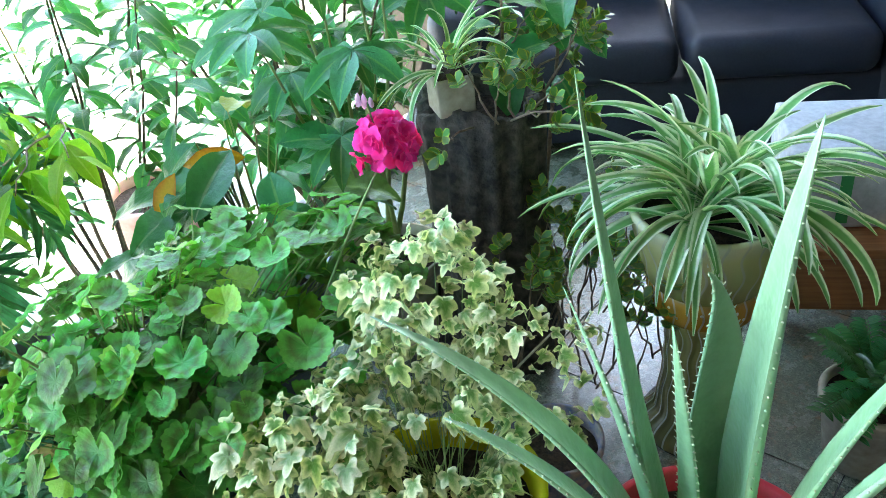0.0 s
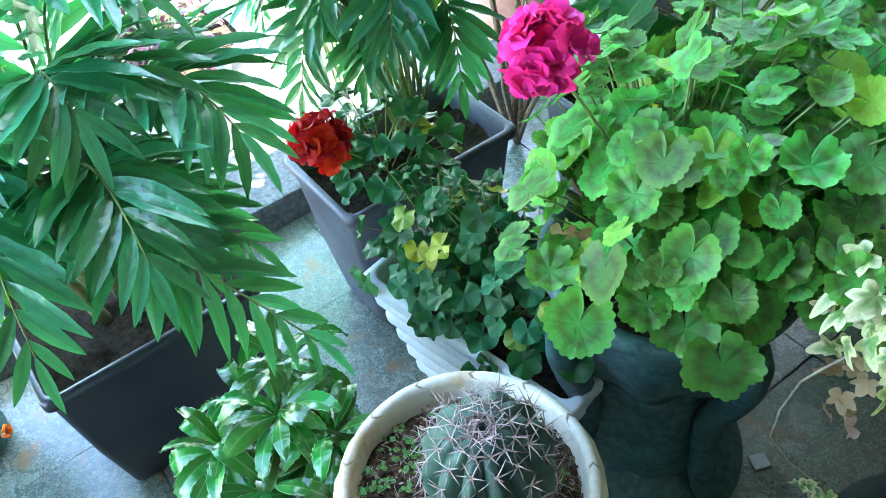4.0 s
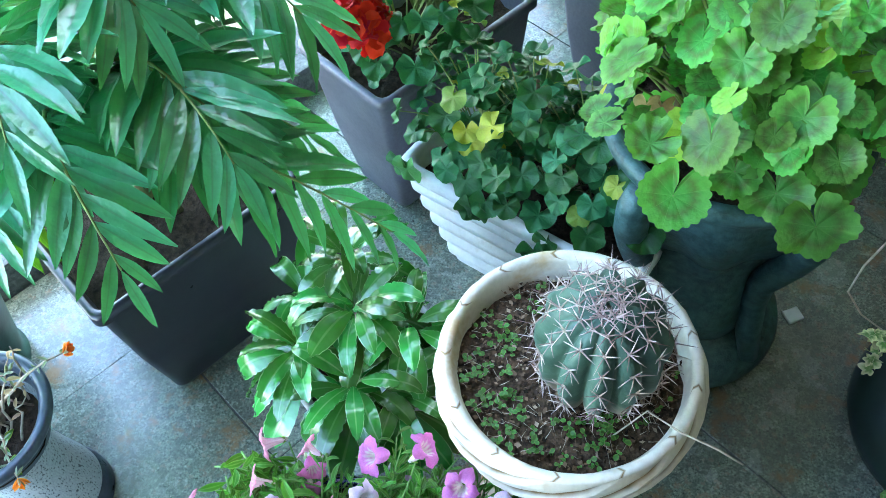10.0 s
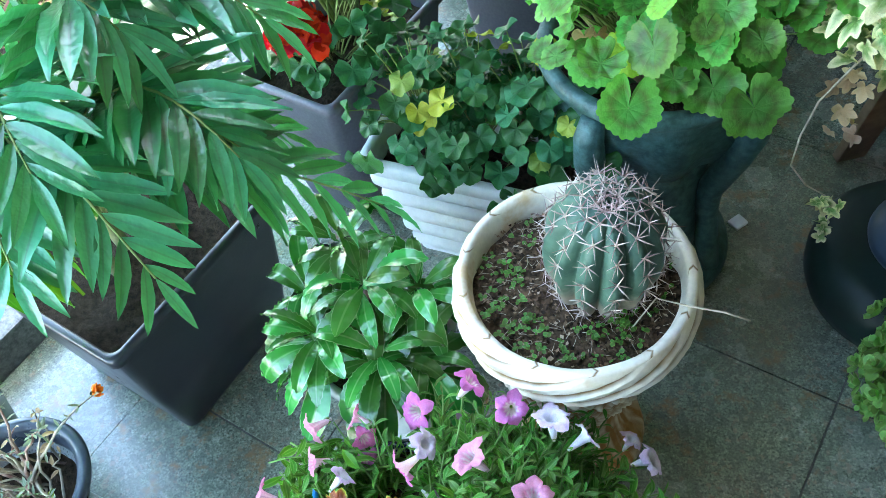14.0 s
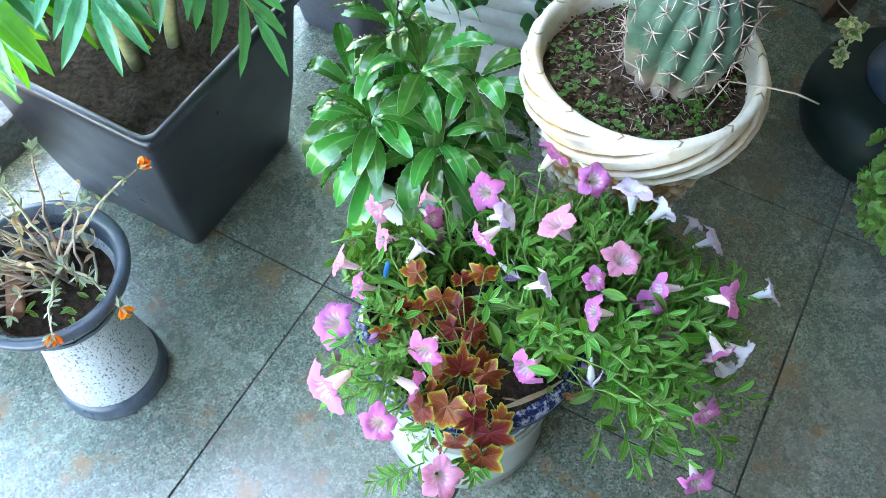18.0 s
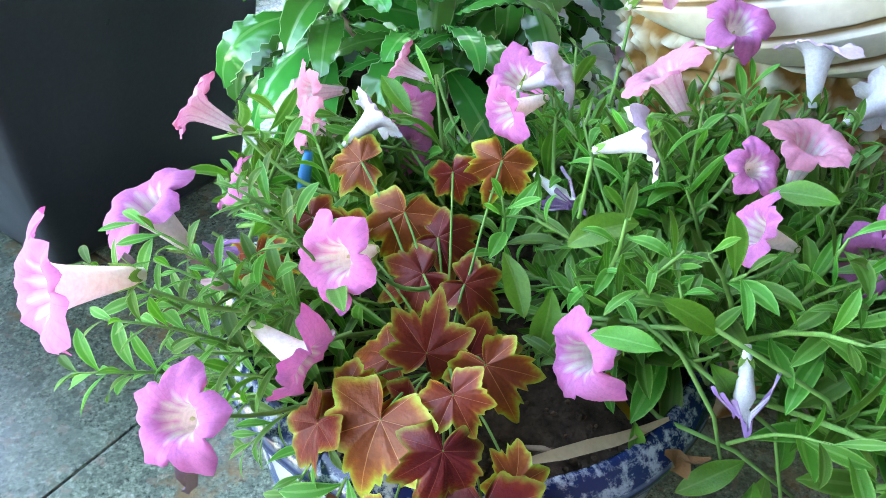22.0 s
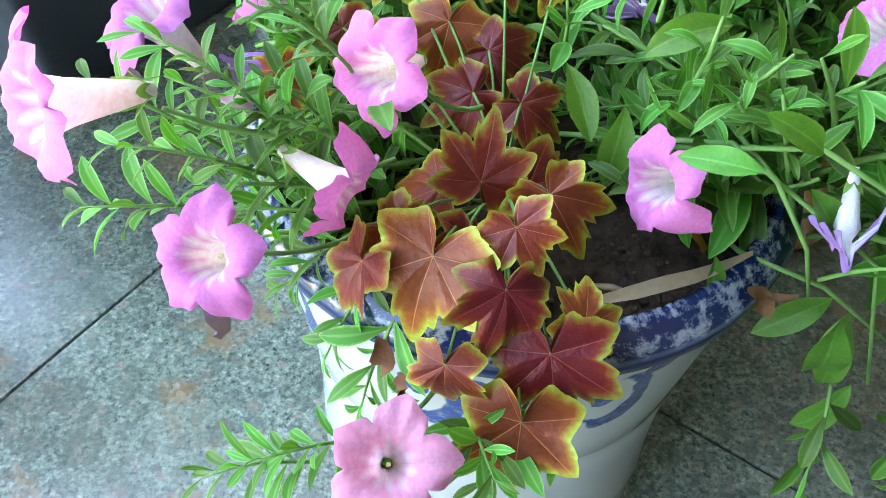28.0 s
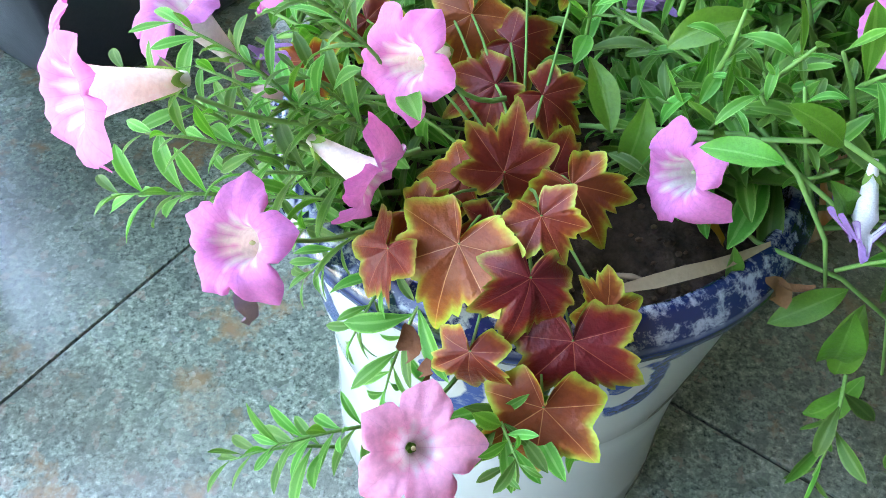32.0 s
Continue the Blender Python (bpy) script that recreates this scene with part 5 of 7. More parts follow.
shapes.append(tube([CACTUS_AT + Vector(v) for v in ((0.06, -0.09, 0.45), (0.10, -0.06, 0.475), (0.14, -0.09, 0.49), (0.18, -0.10, 0.483), (0.215, -0.11, 0.468))], [0.0012, 0.0012, 0.0014, 0.0016, 0.0012], 5))
put("stalks", build("straw", join(shapes)), PALE_STEM, litter)
husks = thing("husks", CACTUS_AT + UP * 0.44, "brown bark crumbs and husks strewn over the cactus soil", "husks", kind="stuff")
HUSK = material("bark crumb", (0.2, 0.13, 0.08), 0.9, 0, 0.2)
hn = Nodes(HUSK)
hn.colour(hn.ramp(hn.add("ShaderNodeNewGeometry").outputs["Random Per Island"], [(0.0, (0.020, 0.013, 0.008)), (0.5, (0.085, 0.050, 0.028)), (0.85, (0.20, 0.13, 0.075)), (1.0, (0.42, 0.32, 0.22))]))
shapes = []
for k in range(1500):
    q, r = rand(0, 6.28), math.sqrt(rand(0.05, 1)) * 0.148
    p = CACTUS_AT + Vector((r * math.cos(q), r * math.sin(q), 0.436 + 0.012 * (1 - (r / 0.15) ** 2) + rand(0.001, 0.006)))
    leaf = long_leaf(lance(rand(0.25, 0.45), 0.5, 0.4), rand(-0.6, 0.6), rand(-0.3, 0.3), 0, 1, rand(-0.5, 0.5), 2, 2)
    shapes.append(moved(leaf, orient(p, unit(rand(0, 6.28), rand(-0.5, 0.5)), UP + jitter(0.7), rand(0.004, 0.010))))
put("crumbs", build("husks", join(shapes)), HUSK, husks)

# ---------------------------------------------------------------- glossy shrub
ard = thing("glossy_shrub", ARD_AT + UP * 0.28, "glossy green shrub with scalloped pale-edged leaves", "shrub")
for mid, n in (((0.0, 0.0, 0.43), 28), ((-0.08, -0.05, 0.38), 26), ((0.08, 0.0, 0.40), 26), ((-0.03, 0.08, 0.44), 20), ((0.01, -0.09, 0.37), 28), ((-0.10, 0.05, 0.35), 16), ((0.07, -0.08, 0.33), 18)):
    c = ARD_AT + Vector(mid)
    for k in range(n):
        up = -0.5 + 1.5 * k / n + rand(-0.2, 0.2)
        d = unit(k * 2.4 + rand(-0.4, 0.4), up)
        p = c + UP * 0.05 * (k / n - 0.5) + d * rand(0.006, 0.02)
        put("leaf", rng.choice(glossy_meshes), GLOSSY, ard, orient(p, d + UP * 0.1, UP * 0.9 - d * 0.3 + jitter(0.25), rand(0.105, 0.15) * (1.1 - 0.45 * k / n)))
    stalks(ard, [(bend(ARD_AT + UP * 0.26, c, 0.0, 4), 0.006, 0.004)], WOODY, "stem")


# ---------------------------------------------------------------- palms
def frond(t, start, mid, end, pairs=14, size=0.16, mat=PALM, first=0.20, hang=0.14):
    """An arching frond: a stalk with leaflets in two rows."""
    start, mid, end = Vector(start), Vector(mid), Vector(end)
    pts = []
    for k in range(15):
        s = k / 14
        pts.append(start * (1 - s) ** 2 + mid * 2 * s * (1 - s) + end * s * s)
    rachis = put("frond", build("frond", tube(pts, [0.0045 - 0.0033 * k / 14 for k in range(15)], 6)), STALK, t)
    for k in range(pairs):
        s = first + (1 - first) * (k + 0.5) / pairs
        i = s * 14
        a, b = pts[int(i)], pts[min(int(i) + 1, 14)]
        p = a.lerp(b, i % 1)
        way = (pts[min(int(i) + 1, 14)] - pts[max(int(i) - 1, 0)]).normalized()
        side = way.cross(UP)
        side = side.normalized() if side.length > 1e-3 else Vector((1, 0, 0))
        over = side.cross(way)
        long = 1.26 * size * (0.55 + 0.45 * math.sin(math.pi * min(1, (s - first) / (1 - first) * 0.85 + 0.18)))
        open_ = radians(62 - 30 * s)
        for hand in (-1, 1):
            d = way * math.cos(open_) + side * hand * math.sin(open_) - UP * hang * rand(0.6, 1.3) + jitter(0.08)
            put("leaflet", rng.choice(palm_meshes), mat, rachis, orient(p, d, over * 0.9 - side * hand * 0.25 + jitter(0.18), long * rand(0.88, 1.1)))
    put("leaflet", rng.choice(palm_meshes), mat, rachis, orient(end, way - UP * 0.2, over, size * 0.7))
    return rachis


PALM_AT = ab(-0.14, 1.755)
palm = thing("parlour_palm", PALM_AT + UP * 0.34, "parlour palm with arching dark green fronds in the black planter", "palm", "parlour palms in planters")
frond(palm, (-1.42, 0.86, 0.50), (-1.32, 0.78, 0.84), (-0.985, 0.785, 0.535), 14, 0.126)
frond(palm, (-1.44, 0.86, 0.50), (-1.40, 0.74, 0.98), (-1.245, 0.575, 0.70), 12, 0.126, hang=0.3)
frond(palm, (-1.43, 0.90, 0.50), (-1.38, 0.84, 0.95), (-1.16, 0.80, 0.68), 15, 0.143)
frond(palm, (-1.46, 0.90, 0.50), (-1.50, 0.82, 0.90), (-1.38, 0.71, 0.74), 15, 0.143)
frond(palm, (-1.42, 0.95, 0.50), (-1.30, 1.00, 1.00), (-1.10, 0.92, 0.80), 15, 0.151)
frond(palm, (-1.46, 0.95, 0.50), (-1.45, 1.00, 1.10), (-1.24, 0.98, 0.98), 15, 0.160)
frond(palm, (-1.50, 0.92, 0.50), (-1.62, 0.86, 0.95), (-1.58, 0.74, 0.72), 15, 0.143)
frond(palm, (-1.50, 0.95, 0.50), (-1.68, 1.00, 0.95), (-1.74, 0.95, 0.70), 15, 0.143)
frond(palm, (-1.48, 0.98, 0.50), (-1.60, 1.10, 1.15), (-1.45, 1.12, 1.10), 15, 0.160)
frond(palm, (-1.44, 0.92, 0.50), (-1.36, 0.88, 1.05), (-1.24, 0.80, 0.90), 15, 0.151)
for mid, end, n in (((-1.30, 0.86, 0.95), (-1.13, 0.70, 0.76), 13), ((-1.42, 0.80, 1.02), (-1.33, 0.62, 0.86), 13), ((-1.48, 0.78, 0.92), (-1.42, 0.60, 0.72), 13), ((-1.58, 0.80, 0.90), (-1.56, 0.64, 0.66), 13), ((-1.36, 0.96, 1.00), (-1.20, 0.90, 0.88), 13), ((-1.52, 0.96, 1.15), (-1.40, 0.86, 1.06), 13), ((-1.62, 0.92, 1.05), (-1.60, 0.80, 0.95), 13), ((-1.34, 0.84, 0.84), (-1.12, 0.88, 0.62), 13)):
    frond(palm, (-1.45 + rand(-0.05, 0.05), 0.90 + rand(-0.04, 0.04), 0.50), mid, end, n, 0.135)
CANE = grained("palm cane", (0.16, 0.19, 0.07), (0.36, 0.33, 0.17), 50, 0.6, 0.4, 0.4, 18, stain=(0.22, 0.14, 0.07))
for dx, dy in ((0.0, -0.06), (0.06, -0.02), (-0.06, 0.0), (0.03, 0.05), (-0.03, 0.06), (0.09, 0.04), (0.0, 0.0)):
    foot = PALM_AT + Vector((dx, dy, 0.33))
    put("cane", build("cane", tube(bend(foot, foot + Vector((dx * 0.5, dy * 0.5 - 0.02, 0.24)), 0.0, 6, 0.003), [0.014, 0.013, 0.012, 0.013, 0.011, 0.010, 0.006], 9)), CANE, palm, None, "green cane with papery sheaths")

lime = thing("lime_palm", LEFT_AT + UP * 0.26, "bright lime-green palm in the green pot", "palm")
for end, mid in (((-1.60, 0.70, 0.62), (-1.70, 0.78, 0.92)), ((-1.72, 0.64, 0.55), (-1.82, 0.70, 0.90)), ((-1.55, 0.82, 0.78), (-1.75, 0.85, 1.0)), ((-1.85, 0.62, 0.66), (-1.9, 0.7, 0.95)), ((-2.05, 0.75, 0.62), (-1.98, 0.8, 0.95)), ((-1.70, 0.92, 0.92), (-1.85, 0.9, 1.1))):
    frond(lime, LEFT_AT + Vector((rand(-0.03, 0.03), rand(-0.03, 0.03), 0.25)), mid, end, 11, 0.17, LIMEPALM, 0.35)

frond(lime, LEFT_AT + UP * 0.25, (-1.66, 0.60, 0.98), (-1.44, 0.725, 0.72), 12, 0.19, LIMEPALM, 0.45, 0.7)

palm_b = thing("parlour_palm", ab(0.52, 1.74, 0.36), "tall parlour palm with dark drooping fronds in the grey planter", "palm", "parlour palms in planters")
G = ab(0.52, 1.72, 0.38)
for end, mid in (((-1.28, 1.20, 0.95), (-1.2, 1.3, 1.2)), ((-0.95, 1.55, 1.0), (-1.0, 1.5, 1.25)), ((-1.15, 1.5, 1.12), (-1.1, 1.4, 1.3)), ((-1.35, 1.40, 0.85), (-1.25, 1.42, 1.2)), ((-0.80, 1.42, 0.80), (-0.9, 1.45, 1.1)), ((-1.0, 1.18, 0.98), (-1.0, 1.3, 1.25)), ((-1.10, 1.20, 1.1), (-1.1, 1.3, 1.35)), ((-0.82, 1.32, 1.05), (-0.92, 1.4, 1.35)), ((-1.3, 1.5, 1.1), (-1.2, 1.45, 1.4))):
    frond(palm_b, G + jitter(0.03) * 1.0, mid, end, 15, 0.13, PALM, 0.3)

for end, mid in (((-1.20, 1.28, 0.60), (-1.18, 1.40, 0.95)), ((-1.12, 1.26, 0.78), (-1.12, 1.38, 1.05)), ((-1.30, 1.35, 0.66), (-1.25, 1.42, 1.0)), ((-1.00, 1.26, 0.74), (-1.02, 1.38, 1.0)), ((-0.90, 1.30, 0.64), (-0.95, 1.42, 0.95)), ((-1.38, 1.50, 0.62), (-1.28, 1.50, 0.95)), ((-1.25, 1.32, 0.92), (-1.20, 1.40, 1.2)), ((-0.90, 1.34, 0.92), (-0.95, 1.42, 1.2)), ((-1.08, 1.26, 0.94), (-1.06, 1.36, 1.2)), ((-1.28, 1.60, 0.76), (-1.2, 1.56, 1.05)), ((-1.10, 1.34, 0.60), (-1.10, 1.42, 0.85))):
    frond(palm_b, G + jitter(0.03) * 1.0, mid, end, 15, 0.115, PALM, 0.25, 0.2)

# ---------------------------------------------------------------- petunias
def trumpet(ruffle=0.08, open_=0.5, n=80, lobes=5):
    """A petunia: mouth of about unit radius at the origin facing +z, throat and tube behind, an inner and an outer skin."""
    ph = rand(0, 6)
    back = [rand(-0.25, 0.60) * open_ for _ in range(lobes)]
    long = [rand(0.90, 1.10) for _ in range(lobes)]
    rows = ((1.0, -0.10), (0.95, -0.06), (0.87, -0.02), (0.77, 0.0), (0.65, -0.015), (0.52, -0.06), (0.42, -0.14), (0.34, -0.28), (0.28, -0.50), (0.235, -0.76), (0.19, -1.04), (0.135, -1.36), (0.085, -1.58))
    verts, faces, rims = [], [], []
    for skin in (0, 1):
        for k, (r, z) in enumerate(rows):
            for i in range(n):
                a = 2 * math.pi * i / n
                w = max(0, (r - 0.3) / 0.7)
                f = lobes * a / (2 * math.pi)
                lobe, u = int(f) % lobes, abs(2 * (f % 1) - 1)
                # u is 1 at the notch between two lobes, 0 at a lobe's tip
                swell = 1 - u * u
                cut = 1 + (long[lobe] - 1) * swell * w - 0.17 * w ** 2 * u ** 3 - 0.11 * w ** 3 * u ** 14 + 0.15 * w ** 3 * max(0, 1 - 2.2 * u) ** 1.2 + 0.006 * w ** 3 * math.sin(23 * a + ph)
                zz = z - back[lobe] * swell * w ** 2.2 + w ** 2 * (ruffle * math.sin(3 * a + ph) + 0.035 * math.sin(lobes * 3 * a + ph)) + 0.05 * w ** 1.5 * (u ** 6 - 0.6 * max(0, 1 - 5 * u))
                zz += 0.014 * w ** 3 * math.sin(19 * a + 2 * ph) + 0.05 * w * noise.noise(Vector((3.2 * r * math.cos(a), 3.2 * r * math.sin(a), ph)))
                rr = r * cut + (0.018 if k > 2 and skin else 0.0)
                verts.append(Vector((rr * math.cos(a), rr * math.sin(a), zz - (0.036 if skin and k else 0.0))))
                if skin:
                    rims.append(0.06 + 0.38 * w ** 1.5)
                else:
                    rims.append(r + 0.16 * (abs(2 * u - 1) - 0.5) * (1 if r < 0.8 else 0) if z > -0.6 else 0.2)
    m = len(rows)
    for k in range(m - 1):
        for i in range(n):
            j = (i + 1) % n
            faces.append((k * n + i, (k + 1) * n + i, (k + 1) * n + j, k * n + j))
            b = m * n
            faces.append((b + k * n + i, b + k * n + j, b + (k + 1) * n + j, b + (k + 1) * n + i))
    return verts, faces, rims


flower_meshes = [build("flower", trumpet(rand(0.05, 0.13), rand(0.4, 1.1))) for _ in range(8)]
pale_meshes = [build("flower_pale", trumpet(0.08, 0.5)) for _ in range(2)]
white_meshes = [build("flower_white", trumpet(0.12, 0.9)) for _ in range(2)]
limp = trumpet(0.3, 1.6)
shut_mesh = build("flower_shut", ([Vector((v.x * (0.36 if v.z > -0.3 else 0.9), v.y * (0.26 if v.z > -0.3 else 0.8), v.z * 1.15 + (0.45 * math.hypot(v.x, v.y) if v.z > -0.3 else 0))) for v in limp[0]], limp[1], [min(1, r * 2.0) for r in limp[2]]))
WILTED = leaf_material("wilted petunia petal", (0.74, 0.73, 0.72), (0.36, 0.20, 0.46), (0.35, 0.9), 0.6, 0.25, 0.1, None, 4, 0.2, 0.02, shine=(1.0, 0.95, 1.05))
calyx_mesh = build("calyx", join([moved(long_leaf(lance(0.16, 0.4, 0.8), -0.5, 0.2, 0, 1, 0, 5, 2), orient((0, 0, -1.68), (math.cos(q) * 0.42, math.sin(q) * 0.42, 0.9), (math.cos(q), math.sin(q), 0), 0.62)) for q in (0, 1.26, 2.51, 3.77, 5.03)]))
stamen_mesh = build("stamen", lathe([(0.005, -0.72), (0.03, -0.70), (0.045, -0.64), (0.03, -0.58), (0.003, -0.56)], 10))
HAIRY = grained("downy green stem", (0.10, 0.23, 0.045), (0.17, 0.32, 0.08), 90, 0.6, 0.2, 0.35, 20)
POLLEN = material("pollen yellow", (0.66, 0.70, 0.36), 0.8)
petunia = thing("petunia", PET_AT + UP * 0.33, "bushy petunia with pink trumpet flowers in the blue and white pot", "petunia")
CENTRE = Vector((-0.96, 0.31, 0.33))
MOUTHS, TUBES = [], []


def flower(x, y, z, dx, dy, dz, size=0.0225, kind="pink"):
    p, d = Vector((x, y, z)), Vector((dx, dy, dz)).normalized()
    TUBES.extend(p - d * size * q for q in (-1.6, -0.8, 0.0, 0.5, 1.0))
    MOUTHS.extend((p + d * 0.01, p + d * 0.05))
    meshes, mat = {"pink": (flower_meshes, PETAL), "pale": (pale_meshes, PALEPETAL), "white": (white_meshes, WHITEPETAL), "shut": ([shut_mesh], WILTED)}[kind]
    m = orient(p, d.orthogonal() + jitter(0.5), d, size * 1.08)
    f = put("flower", rng.choice(meshes), mat, petunia, m, "" if kind == "pink" else {"pale": "pale salmon-pink flower", "white": "whitish faded flower", "shut": "shrivelled violet flower"}[kind])
    put("calyx", calyx_mesh, CALYX, f, m)
    put("stamen", stamen_mesh, POLLEN, f, m)
    tail = p - d * size * 1.8
    put("stalk", build("stalk", tube(bend(tail, tail.lerp(CENTRE, 0.30), 0.008, 5), [0.0012, 0.0012, 0.0013, 0.0014, 0.0014, 0.0015], 5)), HAIRY, petunia)


flower(-1.216, 0.209, 0.455, -0.80, -0.45, 0.38, 0.0285)
flower(-1.200, 0.313, 0.427, -0.70, -0.25, 0.66, 0.0265)
flower(-1.157, 0.177, 0.409, -0.34, -0.62, 0.68, 0.0215)
flower(-1.092, 0.248, 0.441, -0.42, -0.66, 0.60, 0.0215)
flower(-1.101, 0.220, 0.398, 0.88, -0.40, -0.16, 0.0215)
flower(-1.086, 0.125, 0.338, -0.05, -0.72, 0.66, 0.0235, "pale")
flower(-0.968, 0.233, 0.389, -0.80, -0.52, 0.26, 0.0225)
flower(-1.185, 0.392, 0.440, -0.86, 0.20, 0.44, 0.0195, "pale")
flower(-1.164, 0.381, 0.392, -0.80, -0.05, 0.30, 0.0175)
flower(-1.129, 0.504, 0.386, -0.88, -0.36, 0.28, 0.0205, "pale")
flower(-1.125, 0.448, 0.394, -0.84, -0.46, 0.28, 0.0185, "pale")
flower(-1.072, 0.413, 0.425, 0.78, 0.42, 0.44, 0.0180, "white")
flower(-1.047, 0.477, 0.389, 0.35, -0.80, 0.25, 0.0180)
flower(-1.060, 0.502, 0.413, -0.95, 0.15, 0.15, 0.0165, "pale")
flower(-1.049, 0.453, 0.371, 0.10, -0.80, 0.10, 0.0165)
flower(-0.953, 0.431, 0.450, 0.74, -0.25, 0.60, 0.0195, "white")
flower(-0.973, 0.500, 0.408, -0.50, -0.35, 0.70, 0.0230)
flower(-0.901, 0.398, 0.471, -0.70, 0.05, 0.66, 0.0245, "pale")
flower(-0.994, 0.406, 0.430, -0.96, -0.22, 0.14, 0.0215)
flower(-0.930, 0.304, 0.480, 0.88, -0.02, 0.42, 0.0175, "white")
flower(-0.951, 0.367, 0.392, 0.66, -0.70, -0.10, 0.0150, "shut")
flower(-0.836, 0.451, 0.479, -0.10, -0.55, 0.80, 0.0215)
flower(-0.881, 0.493, 0.495, 0.45, 0.10, 0.85, 0.0205)
flower(-0.784, 0.440, 0.469, 0.09, 0.55, 0.80, 0.0235, "white")
flower(-0.823, 0.338, 0.460, -0.20, -0.35, 0.90, 0.0225, "pale")
flower(-0.864, 0.313, 0.457, 0.10, -0.60, 0.60, 0.0145)
flower(-0.876, 0.277, 0.443, -0.86, 0.05, 0.44, 0.0190)
flower(-0.738, 0.420, 0.440, 0.84, 0.40, 0.25, 0.0200, "white")
flower(-0.783, 0.300, 0.440, -0.90, 0.05, 0.20, 0.0200)
flower(-0.787, 0.294, 0.404, -0.35, -0.75, 0.05, 0.0215)
flower(-0.691, 0.271, 0.440, 0.72, -0.55, 0.30, 0.0215)
flower(-0.598, 0.312, 0.370, 0.85, -0.20, 0.42, 0.0200, "white")
flower(-0.649, 0.404, 0.370, 0.80, -0.10, 0.45, 0.0205, "white")
flower(-0.672, 0.437, 0.372, 0.40, 0.20, 0.80, 0.0155, "white")
flower(-0.709, 0.219, 0.387, 0.35, -0.75, -0.30, 0.0205)
flower(-0.658, 0.233, 0.352, 0.72, -0.60, -0.20, 0.0185, "white")
flower(-0.676, 0.224, 0.315, 0.60, -0.60, -0.45, 0.0165, "white")
flower(-0.764, 0.259, 0.380, 0.10, -0.80, -0.05, 0.0150)
flower(-0.727, 0.165, 0.322, 0.30, -0.80, 0.40, 0.0220)
flower(-0.754, 0.190, 0.275, -0.30, -0.80, 0.20, 0.0190)
flower(-0.757, 0.085, 0.300, 0.00, -0.90, 0.30, 0.0205)
flower(-0.880, 0.213, 0.374, 0.32, -0.75, -0.52, 0.0170, "shut")
flower(-1.155, 0.285, 0.415, -0.50, -0.30, 0.50, 0.0100, "shut")


def spoon(wide):
    """Half width of a spoon-shaped leaf, broadest past its middle, on a short stalk."""
    def f(s):
        return wide * max(0.06, math.sin(math.pi * min(1, max(0, s - 0.04) / 0.96) ** 1.25) ** 0.75)
    return f


spoon_shapes = [long_leaf(spoon(rand(0.105, 0.155)), rand(-0.5, 1.4), rand(0.2, 0.5), 0, 1, rand(-0.9, 0.9), 8, 4, sway=rand(-0.4, 0.4)) for _ in range(8)]
thin_shapes = [long_leaf(spoon(rand(0.105, 0.150)), rand(-0.4, 0.9), rand(0.2, 0.4), 0, 1, rand(-0.6, 0.6), 7, 4, sway=rand(-0.3, 0.3)) for _ in range(5)]
spoon_meshes = [build("leaf_spoon", q) for q in spoon_shapes]
thin_meshes = [build("leaf_thin", q) for q in thin_shapes]
stem_shape = tube([Vector((s, 0, 0.10 * math.sin(2.6 * s))) for s in (0, 0.25, 0.5, 0.75, 1)], [0.018, 0.017, 0.015, 0.012, 0.008], 6)
stem_mesh = build("shoot_stem", stem_shape)
MASS, MASS_STEMS = [], []


def shoot(root, way, long, n, leaf, meshes, joined=None):
    """A leafy tip: a stem with leaves spiralling up it, each a leaf of its own."""
    way = Vector(way).normalized()
    base = orient(root, way, UP + jitter(0.5), long)
    if joined:
        MASS_STEMS.append(moved(stem_shape, base))
    else:
        stem = put("shoot", stem_mesh, HAIRY, petunia, base)
    for k in range(n):
        s = 0.15 + 0.85 * k / (n - 1)
        a = k * 2.4 + rand(-0.4, 0.4)
        d = Vector((0.55 + 0.6 * s, math.cos(a), math.sin(a)))
        up = Vector((0.5, -math.cos(a) * 0.4, -math.sin(a) * 0.4)) + jitter(0.2)
        spot = base @ Vector((s, 0, 0.10 * math.sin(2.6 * s)))
        turn = base.to_3x3().normalized()
        face = turn @ up + UP * 0.9
        size = leaf * rand(0.6, 1.2) * (1.15 - 0.6 * s)
        far = spot + (turn @ d).normalized() * size * 0.8
        if min(min((spot - q).length, (far - q).length) for q in TUBES) < 0.015:
            continue
        if joined:
            MASS.append(moved(rng.choice(joined), orient(spot, turn @ d, face, size)))
        else:
            put("leaf", rng.choice(meshes), PETLEAF, stem, orient(spot, turn @ d, face, size))


